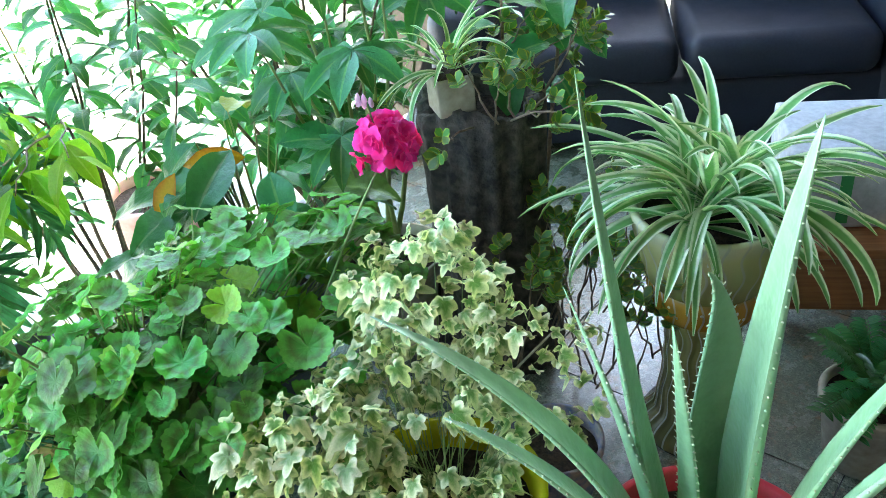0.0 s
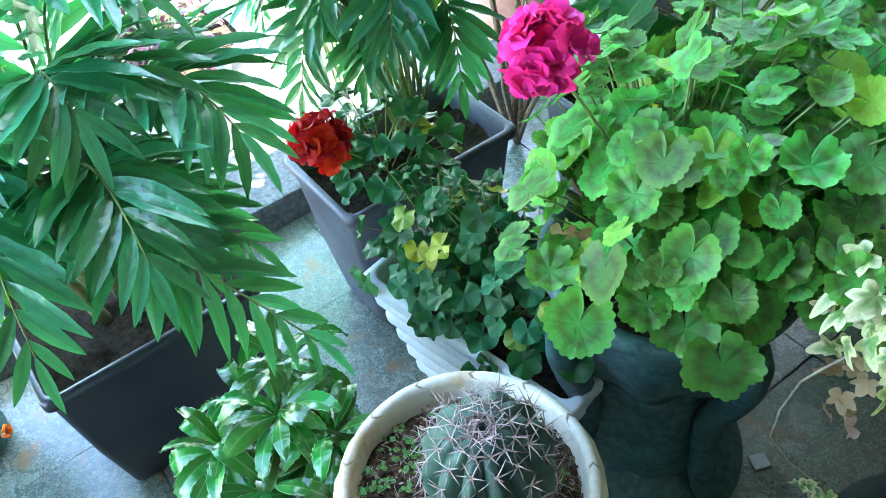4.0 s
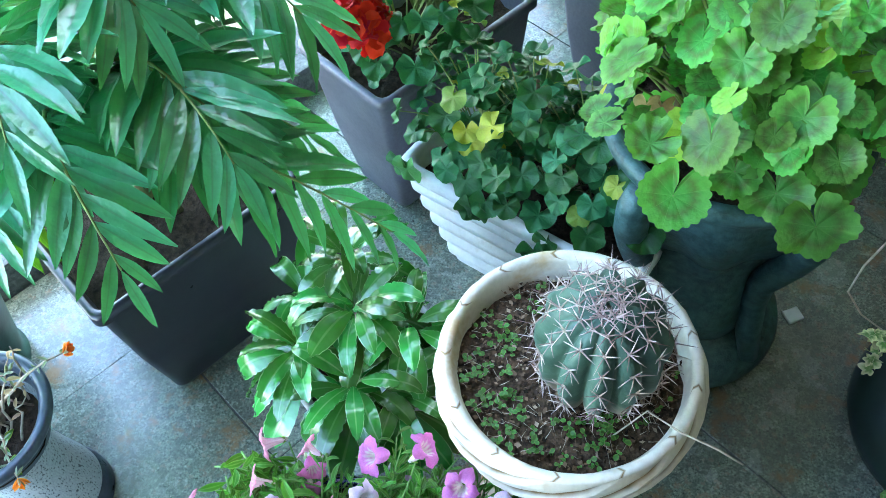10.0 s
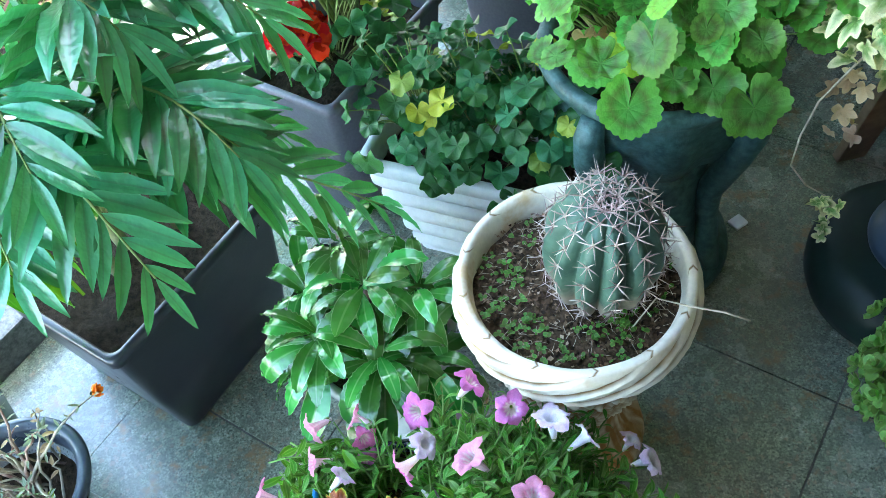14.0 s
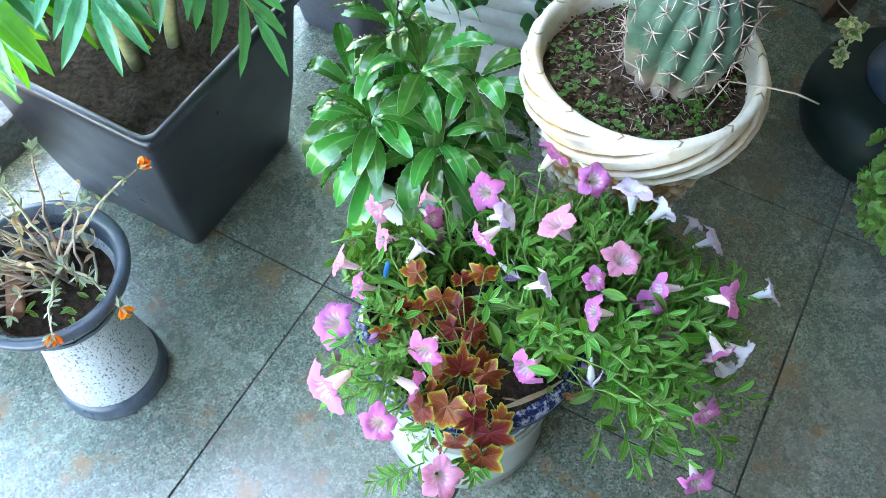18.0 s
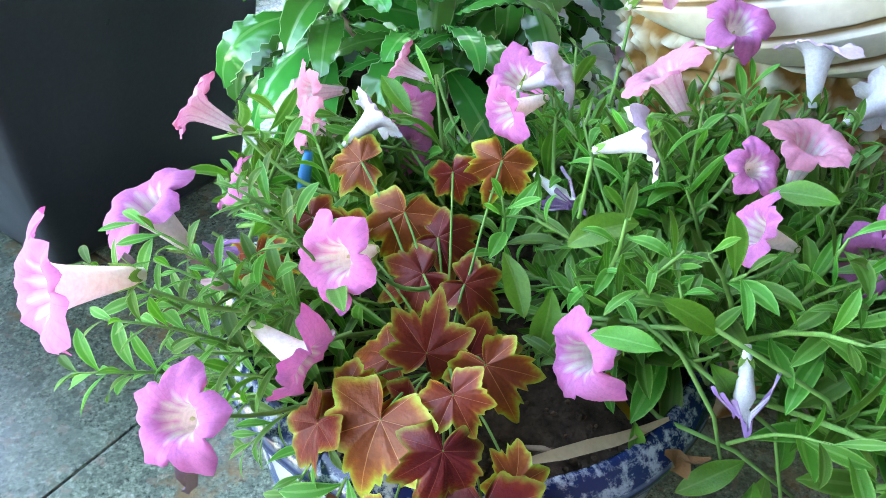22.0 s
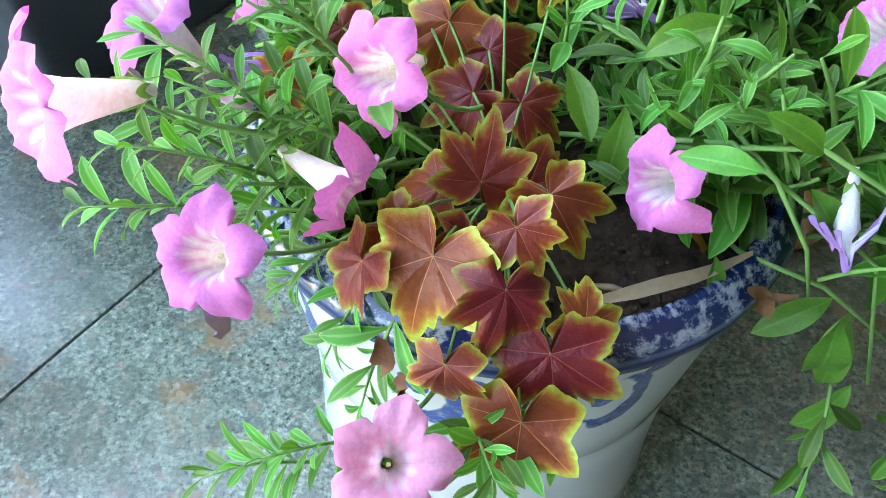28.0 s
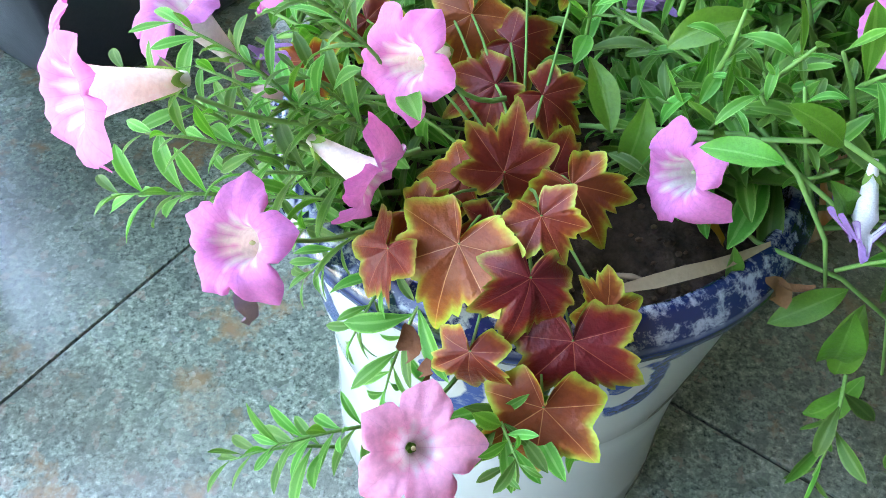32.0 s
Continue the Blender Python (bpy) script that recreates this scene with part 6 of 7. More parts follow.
for k in range(940):
    phi, up = rand(0, 6.28), math.asin(rand(-0.25, 0.98))
    d = unit(phi, up)
    c = Vector((-0.945, 0.325, 0.33)) if k % 3 else Vector((-0.83, 0.32, 0.34))
    r = (0.235, 0.19, 0.115) if k % 3 else (0.17, 0.18, 0.10)
    tip = c + Vector((d.x * r[0], d.y * r[1], d.z * r[2])) * rand(0.70, 1.05)
    if k % 5 == 0:
        tip = Vector((rand(-1.15, -1.04), rand(0.38, 0.47), rand(0.34, 0.385)))
    if -1.13 < tip.x < -0.965 and tip.y < 0.27:
        continue
    if -1.13 < tip.x < -0.965 and tip.y < 0.43 and tip.z > 0.34 and rand(0, 1) < 0.93:
        continue
    if tip.y < 0.24 and tip.z < 0.37 and tip.x < -0.79:
        continue
    if tip.y < 0.25 and -1.0 < tip.x < -0.86:
        continue
    way = (d + UP * 0.25 + jitter(0.3)).normalized()
    if min((tip + way * 0.03 - q).length for q in MOUTHS) < 0.034:
        continue
    long = rand(0.06, 0.11)
    near = tip.y < 0.29 and k < 330
    if tip.x < -1.06:
        shoot(tip - way * 0.07, way, long, 13, rand(0.032, 0.044), thin_meshes, None if near else thin_shapes)
    else:
        shoot(tip - way * 0.07, way, long, rng.choice((9, 10, 11)), rand(0.036, 0.054), spoon_meshes, None if near else spoon_shapes)
PETMASS = leaf_material("petunia leaf in the mass", (0.072, 0.222, 0.026), (0.20, 0.40, 0.10), (0.72, 1.08), 0.46, 0.35, 0.45, None, 20, 0.35, 0.02, midrib=((0.14, 0.31, 0.07), 0.2), island=True)
tagged(put("foliage", build("foliage", join(MASS)), PETMASS, petunia, None, "dense small downy leaves"), kind="stuff")
tagged(put("stem_mass", build("stem_mass", join(MASS_STEMS)), HAIRY, petunia), kind="stuff")
for x, y, z, dx, dy, dz in ((-1.17, 0.235, 0.375, -0.8, -0.2, 0.2), (-1.16, 0.26, 0.385, -0.7, 0.0, 0.5), (-1.10, 0.165, 0.285, -0.8, -0.3, 0.2), (-1.12, 0.155, 0.28, -0.9, -0.2, 0.1), (-1.05, 0.165, 0.31, 0.1, -0.6, 0.3), (-1.02, 0.175, 0.30, -0.3, -0.6, 0.2), (-1.14, 0.24, 0.39, -0.8, -0.1, 0.3), (-1.10, 0.25, 0.395, -0.7, 0.0, 0.3), (-1.12, 0.255, 0.395, -0.8, 0.1, 0.4), (-1.13, 0.265, 0.38, -0.9, 0.1, 0.2), (-1.11, 0.245, 0.375, -0.8, -0.1, 0.1), (-1.12, 0.24, 0.365, -0.8, 0.0, -0.1), (-1.09, 0.255, 0.41, -0.5, -0.1, 0.8), (-1.13, 0.25, 0.40, -0.6, 0.0, 0.7), (-1.10, 0.235, 0.36, -0.6, -0.2, -0.5), (-1.09, 0.225, 0.345, -0.4, -0.4, -0.6), (-1.08, 0.21, 0.335, -0.3, -0.5, -0.7), (-1.14, 0.28, 0.39, -0.7, 0.1, 0.5), (-1.11, 0.27, 0.385, -0.5, -0.2, 0.7)):
    shoot((x, y, z), (dx, dy, dz), rand(0.05, 0.07), 14, rand(0.026, 0.036), thin_meshes)
for x, y, z, dx, dy, dz in ((-0.80, 0.19, 0.29, 0.3, -0.7, -0.1), (-0.77, 0.16, 0.29, 0.2, -0.8, 0.0), (-0.74, 0.20, 0.32, 0.5, -0.5, 0.1), (-0.83, 0.19, 0.29, 0.1, -0.6, -0.4), (-0.79, 0.17, 0.27, -0.2, -0.5, -0.6), (-0.71, 0.21, 0.32, 0.6, -0.4, 0.0), (-0.76, 0.12, 0.285, 0.1, -0.9, 0.1), (-0.72, 0.17, 0.28, 0.4, -0.5, -0.4), (-0.69, 0.26, 0.34, 0.8, -0.2, 0.1), (-0.68, 0.31, 0.35, 0.8, 0.0, 0.3), (-0.85, 0.20, 0.27, -0.1, -0.4, -0.8)):
    shoot((x, y, z), (dx, dy, dz), rand(0.05, 0.08), 9, rand(0.036, 0.05), spoon_meshes)
for pts in (((-1.0, 0.30, 0.36), (-0.93, 0.25, 0.40), (-0.86, 0.21, 0.36), (-0.83, 0.20, 0.27)), ((-0.97, 0.28, 0.37), (-0.90, 0.23, 0.415), (-0.84, 0.21, 0.385), (-0.79, 0.20, 0.30)), ((-0.95, 0.30, 0.34), (-0.91, 0.24, 0.335), (-0.87, 0.22, 0.33), (-0.82, 0.21, 0.29)), ((-0.93, 0.27, 0.40), (-0.91, 0.235, 0.39), (-0.89, 0.22, 0.36), (-0.88, 0.215, 0.33)), ((-0.88, 0.27, 0.38), (-0.82, 0.22, 0.36), (-0.79, 0.20, 0.31), (-0.775, 0.195, 0.24))):
    put("stem", build("stem", tube([Vector(p) for p in pts], [0.0014, 0.0014, 0.0013, 0.0009], 7)), HAIRY, petunia)
for x, y, z, dx, dy, dz, s in ((-1.00, 0.30, 0.405, 0.35, -0.5, -0.5, 0.055), (-0.975, 0.275, 0.40, 0.0, -0.3, -0.9, 0.06), (-0.93, 0.29, 0.435, -0.9, -0.2, 0.1, 0.06), (-0.83, 0.25, 0.40, 0.6, -0.6, -0.2, 0.055), (-0.84, 0.235, 0.34, 0.2, -0.5, -0.9, 0.055), (-0.83, 0.24, 0.28, -0.1, -0.4, -0.9, 0.07), (-0.80, 0.23, 0.30, 0.4, -0.5, -0.7, 0.07), (-0.858, 0.225, 0.314, -0.8, -0.25, -0.3, 0.050), (-0.851, 0.22, 0.301, 0.0, -0.3, -0.95, 0.075), (-0.823, 0.215, 0.243, -0.4, -0.3, -0.75, 0.062), (-0.81, 0.21, 0.27, 0.4, -0.4, -0.8, 0.07), (-0.90, 0.225, 0.396, 0.55, -0.3, -0.6, 0.055), (-0.935, 0.225, 0.44, 0.8, -0.2, -0.3, 0.055), (-0.965, 0.225, 0.416, 0.7, -0.35, 0.25, 0.05), (-0.93, 0.225, 0.35, 0.1, -0.5, -0.8, 0.04), (-0.84, 0.215, 0.36, 0.8, -0.5, -0.2, 0.06), (-0.79, 0.22, 0.25, 0.1, -0.5, -0.9, 0.065), (-1.005, 0.168, 0.27, 0.2, -0.4, -0.8, 0.045), (-0.76, 0.25, 0.40, 0.8, -0.4, 0.1, 0.06), (-0.86, 0.30, 0.45, 0.7, -0.4, 0.3, 0.05), (-0.90, 0.42, 0.45, 0.7, 0.3, 0.3, 0.05), (-1.05, 0.42, 0.42, -0.6, 0.5, 0.4, 0.05)):
    put("leaf", rng.choice(oval_meshes), OVAL, petunia, orient((x, y, z), (dx, dy, dz), Vector((-0.1, -0.5, 0.8)) + jitter(0.25), s * (0.72 if z > 0.33 else 0.9)))

maple = thing("maple_leaf_geranium", Vector((-1.045, 0.265, 0.33)), "geranium with rust-red star leaves edged in lime", "geranium")
lines = []


def star(x, y, z, dx, dy, dz, s, fx=-0.1, fy=-0.55, fz=0.75):
    z += 0.012 if y > 0.28 else 0.0
    m = orient((x, y, z), (dx, dy, dz), Vector((fx, fy, fz)) + jitter(0.18), s)
    put("leaf", rng.choice(star_meshes), STAR, maple, m @ Matrix.Scale(1.46, 4))
    lines.append((bend(Vector((x, y, z)), Vector((-1.03, 0.27, 0.335)), -0.012, 5), 0.0007, 0.0010))


star(-1.067, 0.201, 0.380, -0.41, -0.69, -0.60, 0.0260, -0.29, -0.52, 0.80)
star(-1.037, 0.183, 0.379, -0.15, -0.82, -0.55, 0.0205, 0.06, -0.56, 0.83)
star(-1.032, 0.205, 0.394, 0.43, -0.72, -0.55, 0.0160, -0.15, -0.65, 0.74)
star(-1.016, 0.170, 0.350, 0.10, -0.70, -0.70, 0.0270, -0.07, -0.71, 0.70)
star(-1.000, 0.182, 0.352, 0.26, 0.85, 0.46, 0.0168, 0.36, -0.53, 0.76)
star(-1.029, 0.148, 0.330, -0.10, -0.68, -0.72, 0.0255, -0.20, -0.70, 0.69)
star(-1.012, 0.239, 0.378, 0.49, -0.75, -0.45, 0.0215, -0.16, -0.59, 0.79)
star(-1.020, 0.250, 0.372, 0.60, 0.10, 0.20, 0.0200, -0.10, -0.60, 0.79)
star(-1.043, 0.250, 0.375, 0.23, 0.42, 0.88, 0.0215, -0.09, -0.89, 0.45)
star(-1.055, 0.345, 0.385, -0.20, -0.72, -0.57, 0.0215, -0.05, -0.67, 0.74)
star(-1.082, 0.381, 0.397, -0.90, 0.10, -0.11, 0.0175, -0.14, -0.63, 0.76)
star(-1.026, 0.363, 0.403, 0.32, -0.58, -0.75, 0.0135, -0.09, -0.81, 0.58)
star(-0.997, 0.360, 0.414, -0.27, -0.58, -0.77, 0.0190, -0.14, -0.76, 0.63)
star(-1.138, 0.305, 0.385, 0.20, -0.67, -0.71, 0.0165, -0.17, -0.74, 0.65)
star(-1.110, 0.339, 0.385, 0.63, -0.62, -0.47, 0.0150, 0.05, -0.57, 0.82)
star(-1.044, 0.305, 0.371, -0.70, -0.27, -0.23, 0.0190, -0.04, -0.56, 0.82)
star(-1.020, 0.300, 0.368, 0.60, -0.30, -0.20, 0.0185, -0.04, -0.56, 0.82)
star(-1.085, 0.222, 0.376, 0.86, -0.44, -0.28, 0.0165, 0.00, -0.54, 0.84)
star(-1.062, 0.165, 0.350, -0.15, -0.59, -0.75, 0.0165, -0.21, -0.73, 0.66)
star(-1.098, 0.205, 0.372, -0.53, -0.26, -0.80, 0.0200, -0.66, -0.47, 0.59)
star(-1.052, 0.220, 0.372, -0.30, -0.79, -0.50, 0.0140, 0.60, -0.61, 0.50)
star(-1.062, 0.255, 0.366, -0.50, 0.30, 0.10, 0.0180, -0.10, -0.55, 0.80)
star(-1.085, 0.335, 0.372, -0.60, -0.10, 0.00, 0.0190)
star(-1.035, 0.330, 0.378, 0.40, -0.20, 0.00, 0.0190)
stalks(maple, lines, HAIRY, "leaf_stalks")


def strip(pts, wide, curl=0.0):
    """A dry ribbon of a leaf along a line, narrowing to both ends."""
    verts, faces = [], []
    k = len(pts) - 1
    for i, p in enumerate(pts):
        along = (pts[min(i + 1, k)] - pts[max(i - 1, 0)]).normalized()
        side = along.cross(UP).normalized()
        side = side * math.cos(curl * i) + along.cross(side) * math.sin(curl * i)
        w = wide * (0.25 + 0.75 * math.sin(math.pi * (i + 0.3) / (k + 0.6)))
        rise = side.cross(along) * w * 0.25
        verts += [p - side * w + rise, p, p + side * w * rand(0.8, 1.1) + rise]
    for i in range(k):
        faces += [(3 * i + j, 3 * i + j + 3, 3 * i + j + 4, 3 * i + j + 1) for j in (0, 1)]
    return verts, faces, [0.0] * len(verts)


STRAW = leaf_material("straw leaf", (0.33, 0.25, 0.15), (0.36, 0.28, 0.17), (0.4, 1.0), 0.75, 0.2, 0.12, None, 60, 0.2, 0.01)
RUSSET = leaf_material("russet dead leaf", (0.16, 0.075, 0.035), (0.30, 0.16, 0.07), (0.2, 1.0), 0.8, 0.15, 0.25, None, 80, 0.2, 0.02)
MAUVE = leaf_material("shrivelled bloom", (0.20, 0.13, 0.20), (0.30, 0.20, 0.28), (0.2, 1.0), 0.75, 0.2, 0.2, None, 80, 0.2, 0.02)
for p, q, r, wide, mat, label in (
        ((-1.000, 0.205, 0.338), (-0.958, 0.207, 0.345), (-0.908, 0.232, 0.343), 0.0038, STRAW, "straw-coloured dry strap leaf on the rim"),
        ((-0.912, 0.214, 0.336), (-0.902, 0.214, 0.331), (-0.898, 0.211, 0.318), 0.0060, RUSSET, "curled brown dead leaf on the rim"),
        ((-0.906, 0.217, 0.333), (-0.896, 0.212, 0.328), (-0.886, 0.214, 0.332), 0.0022, RUSSET, "curled brown dead leaf on the rim"),
        ((-1.092, 0.168, 0.366), (-1.087, 0.163, 0.357), (-1.089, 0.163, 0.346), 0.0055, RUSSET, "withered brown leaf"),
        ((-1.080, 0.160, 0.352), (-1.083, 0.157, 0.343), (-1.080, 0.158, 0.335), 0.0040, RUSSET, "withered brown leaf"),
        ((-1.163, 0.190, 0.362), (-1.161, 0.187, 0.352), (-1.160, 0.188, 0.341), 0.0060, MAUVE, "withered grey-brown bloom"),
        ((-1.199, 0.270, 0.424), (-1.197, 0.268, 0.418), (-1.193, 0.268, 0.410), 0.0050, MAUVE, "shrivelled mauve bud"),
        ((-1.183, 0.330, 0.381), (-1.181, 0.328, 0.374), (-1.177, 0.328, 0.366), 0.0050, MAUVE, "shrivelled mauve bud"),
        ((-0.910, 0.470, 0.449), (-0.908, 0.468, 0.443), (-0.905, 0.468, 0.436), 0.0045, MAUVE, "shrivelled mauve bud"),
        ((-0.943, 0.252, 0.356), (-0.934, 0.247, 0.342), (-0.922, 0.249, 0.323), 0.0085, YELLOWED, "yellowing leaf")):
    p, q, r = Vector(p), Vector(q), Vector(r)
    line = [p.lerp(q, s).lerp(q.lerp(r, s), s) for s in (0, 0.17, 0.33, 0.5, 0.67, 0.83, 1)]
    put("dry_leaf", build("dry_leaf", strip([v + jitter(wide * 0.12) for v in line], wide, rand(0.08, 0.3) if wide < 0.0062 else 0.06)), mat, petunia, None, label)
put("bud", build("bud", tube([Vector((-1.156, 0.25, 0.425)), Vector((-1.150, 0.25, 0.424)), Vector((-1.143, 0.25, 0.421))], [0.0012, 0.0030, 0.0016], 8)), PALEPETAL, petunia, None, "closed pink bud")
twig = thing("dry_twig", (-0.975, 0.215, 0.334), "short dry brown twig lying in the soil", "twig")
put("stick", build("stick", tube([Vector((-0.990, 0.222, 0.331)), Vector((-0.979, 0.217, 0.336)), Vector((-0.965, 0.213, 0.333))], [0.0013, 0.0017, 0.0009], 6)), WOODY, twig)
clip = thing("plant_clip", (-1.121, 0.408, 0.36), "small bright blue plastic clip on a stem", "plant clip")
put("body", build("clip", tube([Vector((-1.124, 0.405, 0.355)), Vector((-1.121, 0.408, 0.38)), Vector((-1.118, 0.412, 0.395))], [0.004, 0.0045, 0.003], 8)), material("blue plastic", (0.02, 0.25, 0.65), 0.4), clip)


# ---------------------------------------------------------------- aloe
def aloe_leaf(base, mid, tip, wide, brown=False):
    """A thick channelled leaf with toothed edges."""
    base, mid, tip = Vector(base), Vector(mid), Vector(tip)
    n, m = 18, 12
    verts, faces, rims, teeth = [], [], [], []
    inward = (ALOE_AT + UP * 0.9 - (base + tip) / 2)
    for k in range(n + 1):
        s = k / n
        p = base * (1 - s) ** 2 + mid * 2 * s * (1 - s) + tip * s * s
        way = ((mid - base) * (1 - s) + (tip - mid) * s).normalized()
        side = way.cross(inward).normalized()
        front = side.cross(way).normalized()
        w = 1.45 * wide * (1 - s ** 1.25) ** 0.85 * (0.72 + 0.28 * min(1, s * 4)) + 0.001
        t = w * 0.34
        for i in range(m):
            a = 2 * math.pi * i / m
            x = math.cos(a)
            y = math.sin(a)
            lift = (-t * abs(y) ** 0.8 if y < 0 else -t * 0.15 + t * 0.55 * abs(x) ** 2.5)
            verts.append(p + side * x * w + front * (lift * -1 if False else lift))
            rims.append(abs(x))
        if 0 < k < n and w > 0.004:
            for h in (-1, 1):
                for f in (0.0, 0.5):
                    q = p + way * (tip - base).length / n * f + side * h * w * (1 - 0.03 * f)
                    teeth.append(tube([q - side * h * 0.0012, q + side * h * rand(0.003, 0.0045) + way * 0.0018], [0.0015, 0.0003], 4))
    for k in range(n):
        for i in range(m):
            j = (i + 1) % m
            faces.append((k * m + i, k * m + j, (k + 1) * m + j, (k + 1) * m + i))
    faces.append(tuple(n * m + i for i in range(m)))
    leaf = put("leaf", build("aloe_leaf", (verts, faces, rims)), ALOE, aloe)
    if teeth:
        tagged(put("teeth", build("teeth", join(teeth)), TOOTH, leaf, None, "pale teeth along the edge"), kind="stuff")
    return leaf


aloe = thing("aloe", ALOE_AT + UP * 0.47, "large grey-green aloe with toothed fleshy leaves in the red tub", "aloe")
A0 = ALOE_AT + UP * 0.47
aloe_leaf(A0 + Vector((-0.045, 0.02, 0)), (0.245, 0.80, 0.80), (0.19, 0.85, 1.265), 0.030)
aloe_leaf(A0 + Vector((-0.06, -0.03, 0)), (0.265, 0.76, 0.75), (0.163, 0.76, 1.055), 0.027)
aloe_leaf(A0 + Vector((-0.07, 0.0, 0)), (0.20, 0.76, 0.86), (-0.058, 0.785, 1.015), 0.027)
aloe_leaf(A0 + Vector((-0.07, -0.05, 0)), (0.20, 0.69, 0.82), (0.020, 0.70, 0.93), 0.027)
aloe_leaf(A0 + Vector((-0.03, -0.02, 0)), (0.31, 0.75, 0.78), (0.278, 0.74, 1.006), 0.016)
aloe_leaf(A0 + Vector((-0.01, 0.05, 0)), (0.40, 0.89, 0.90), (0.345, 0.86, 0.985), 0.036)
aloe_leaf(A0 + Vector((0.02, 0.0, 0)), (0.375, 0.78, 0.88), (0.432, 0.80, 1.215), 0.048)
aloe_leaf(A0 + Vector((0.05, -0.04, 0)), (0.42, 0.70, 0.82), (0.56, 0.71, 1.0), 0.030)
aloe_leaf(A0 + Vector((0.05, -0.07, 0)), (0.40, 0.62, 0.85), (0.54, 0.60, 0.99), 0.042)
aloe_leaf(A0 + Vector((0.0, -0.07, 0)), (0.35, 0.66, 0.74), (0.36, 0.60, 0.86), 0.026)

# ---------------------------------------------------------------- spider plants
def spider(t, at, n, size, fall=0.0):
    for k in range(n):
        phi, up = rand(0, 6.28), rand(0.15, 1.35)
        d = unit(phi, up)
        put("leaf", rng.choice(spider_meshes), SPIDER, t, orient(Vector(at) + d * 0.02, d, UP - d * 0.3 + jitter(0.2), rand(*size)))


spid = thing("spider_plant", SPID_AT + UP * 0.6, "bushy spider plant with white-edged arching leaves", "spider plant", "spider plants in pots")
spider(spid, SPID_AT + Vector((0.0, 0.0, 0.63)), 56, (0.26, 0.44))
spider(spid, SPID_AT + Vector((-0.05, -0.05, 0.62)), 26, (0.20, 0.38))
spider(spid, SPID_AT + Vector((0.06, 0.03, 0.63)), 32, (0.22, 0.42))

# square pot with a small spider plant on the trunk planter
BOX_AT = Vector((0.0, 1.85, 0.775))
BEIGE = grained("beige clay", (0.34, 0.29, 0.21), (0.44, 0.39, 0.30), 40, 0.8, 0.3, coarse=10)
boxpot = thing("square_pot", BOX_AT, "small square beige pot standing on the trunk planter", "plant pot")
put("body", build("square_body", box((-0.045, -0.045, 0), (0.045, 0.045, 0.09), 0.006)), BEIGE, boxpot, Matrix.Translation(BOX_AT) @ pose(0, 0, 0, 0, 0, 20))
put("soil", build("square_soil", box((-0.038, -0.038, 0.085), (0.038, 0.038, 0.094), 0.004)), SOIL, boxpot, Matrix.Translation(BOX_AT) @ pose(0, 0, 0, 0, 0, 20))
spid_b = thing("spider_plant", BOX_AT + UP * 0.09, "small spider plant in a square beige pot", "spider plant", "spider plants in pots")
spider(spid_b, BOX_AT + UP * 0.09, 26, (0.12, 0.24))

# ---------------------------------------------------------------- portulaca in the waisted vase
port = thing("portulaca", VASE_AT + UP * 0.28, "half-dry portulaca with orange buds on bare stems", "portulaca")
root = VASE_AT + Vector((0.01, 0.02, 0.285))
RUST = grained("reddish dry stem", (0.22, 0.11, 0.08), (0.42, 0.30, 0.22), 70, 0.8, 0.3, coarse=25)
ORANGE = leaf_material("orange petal", (0.75, 0.16, 0.015), (0.82, 0.25, 0.02), (0.3, 1.0), 0.5, 0.3, 0.1, None, 8, 0.3, 0.01)
GREYGREEN = leaf_material("grey-green needle leaf", (0.22, 0.28, 0.18), (0.34, 0.38, 0.27), (0.3, 1.0), 0.6, 0.2, 0.2, None, 8, 0.3, 0.02)
ends = []
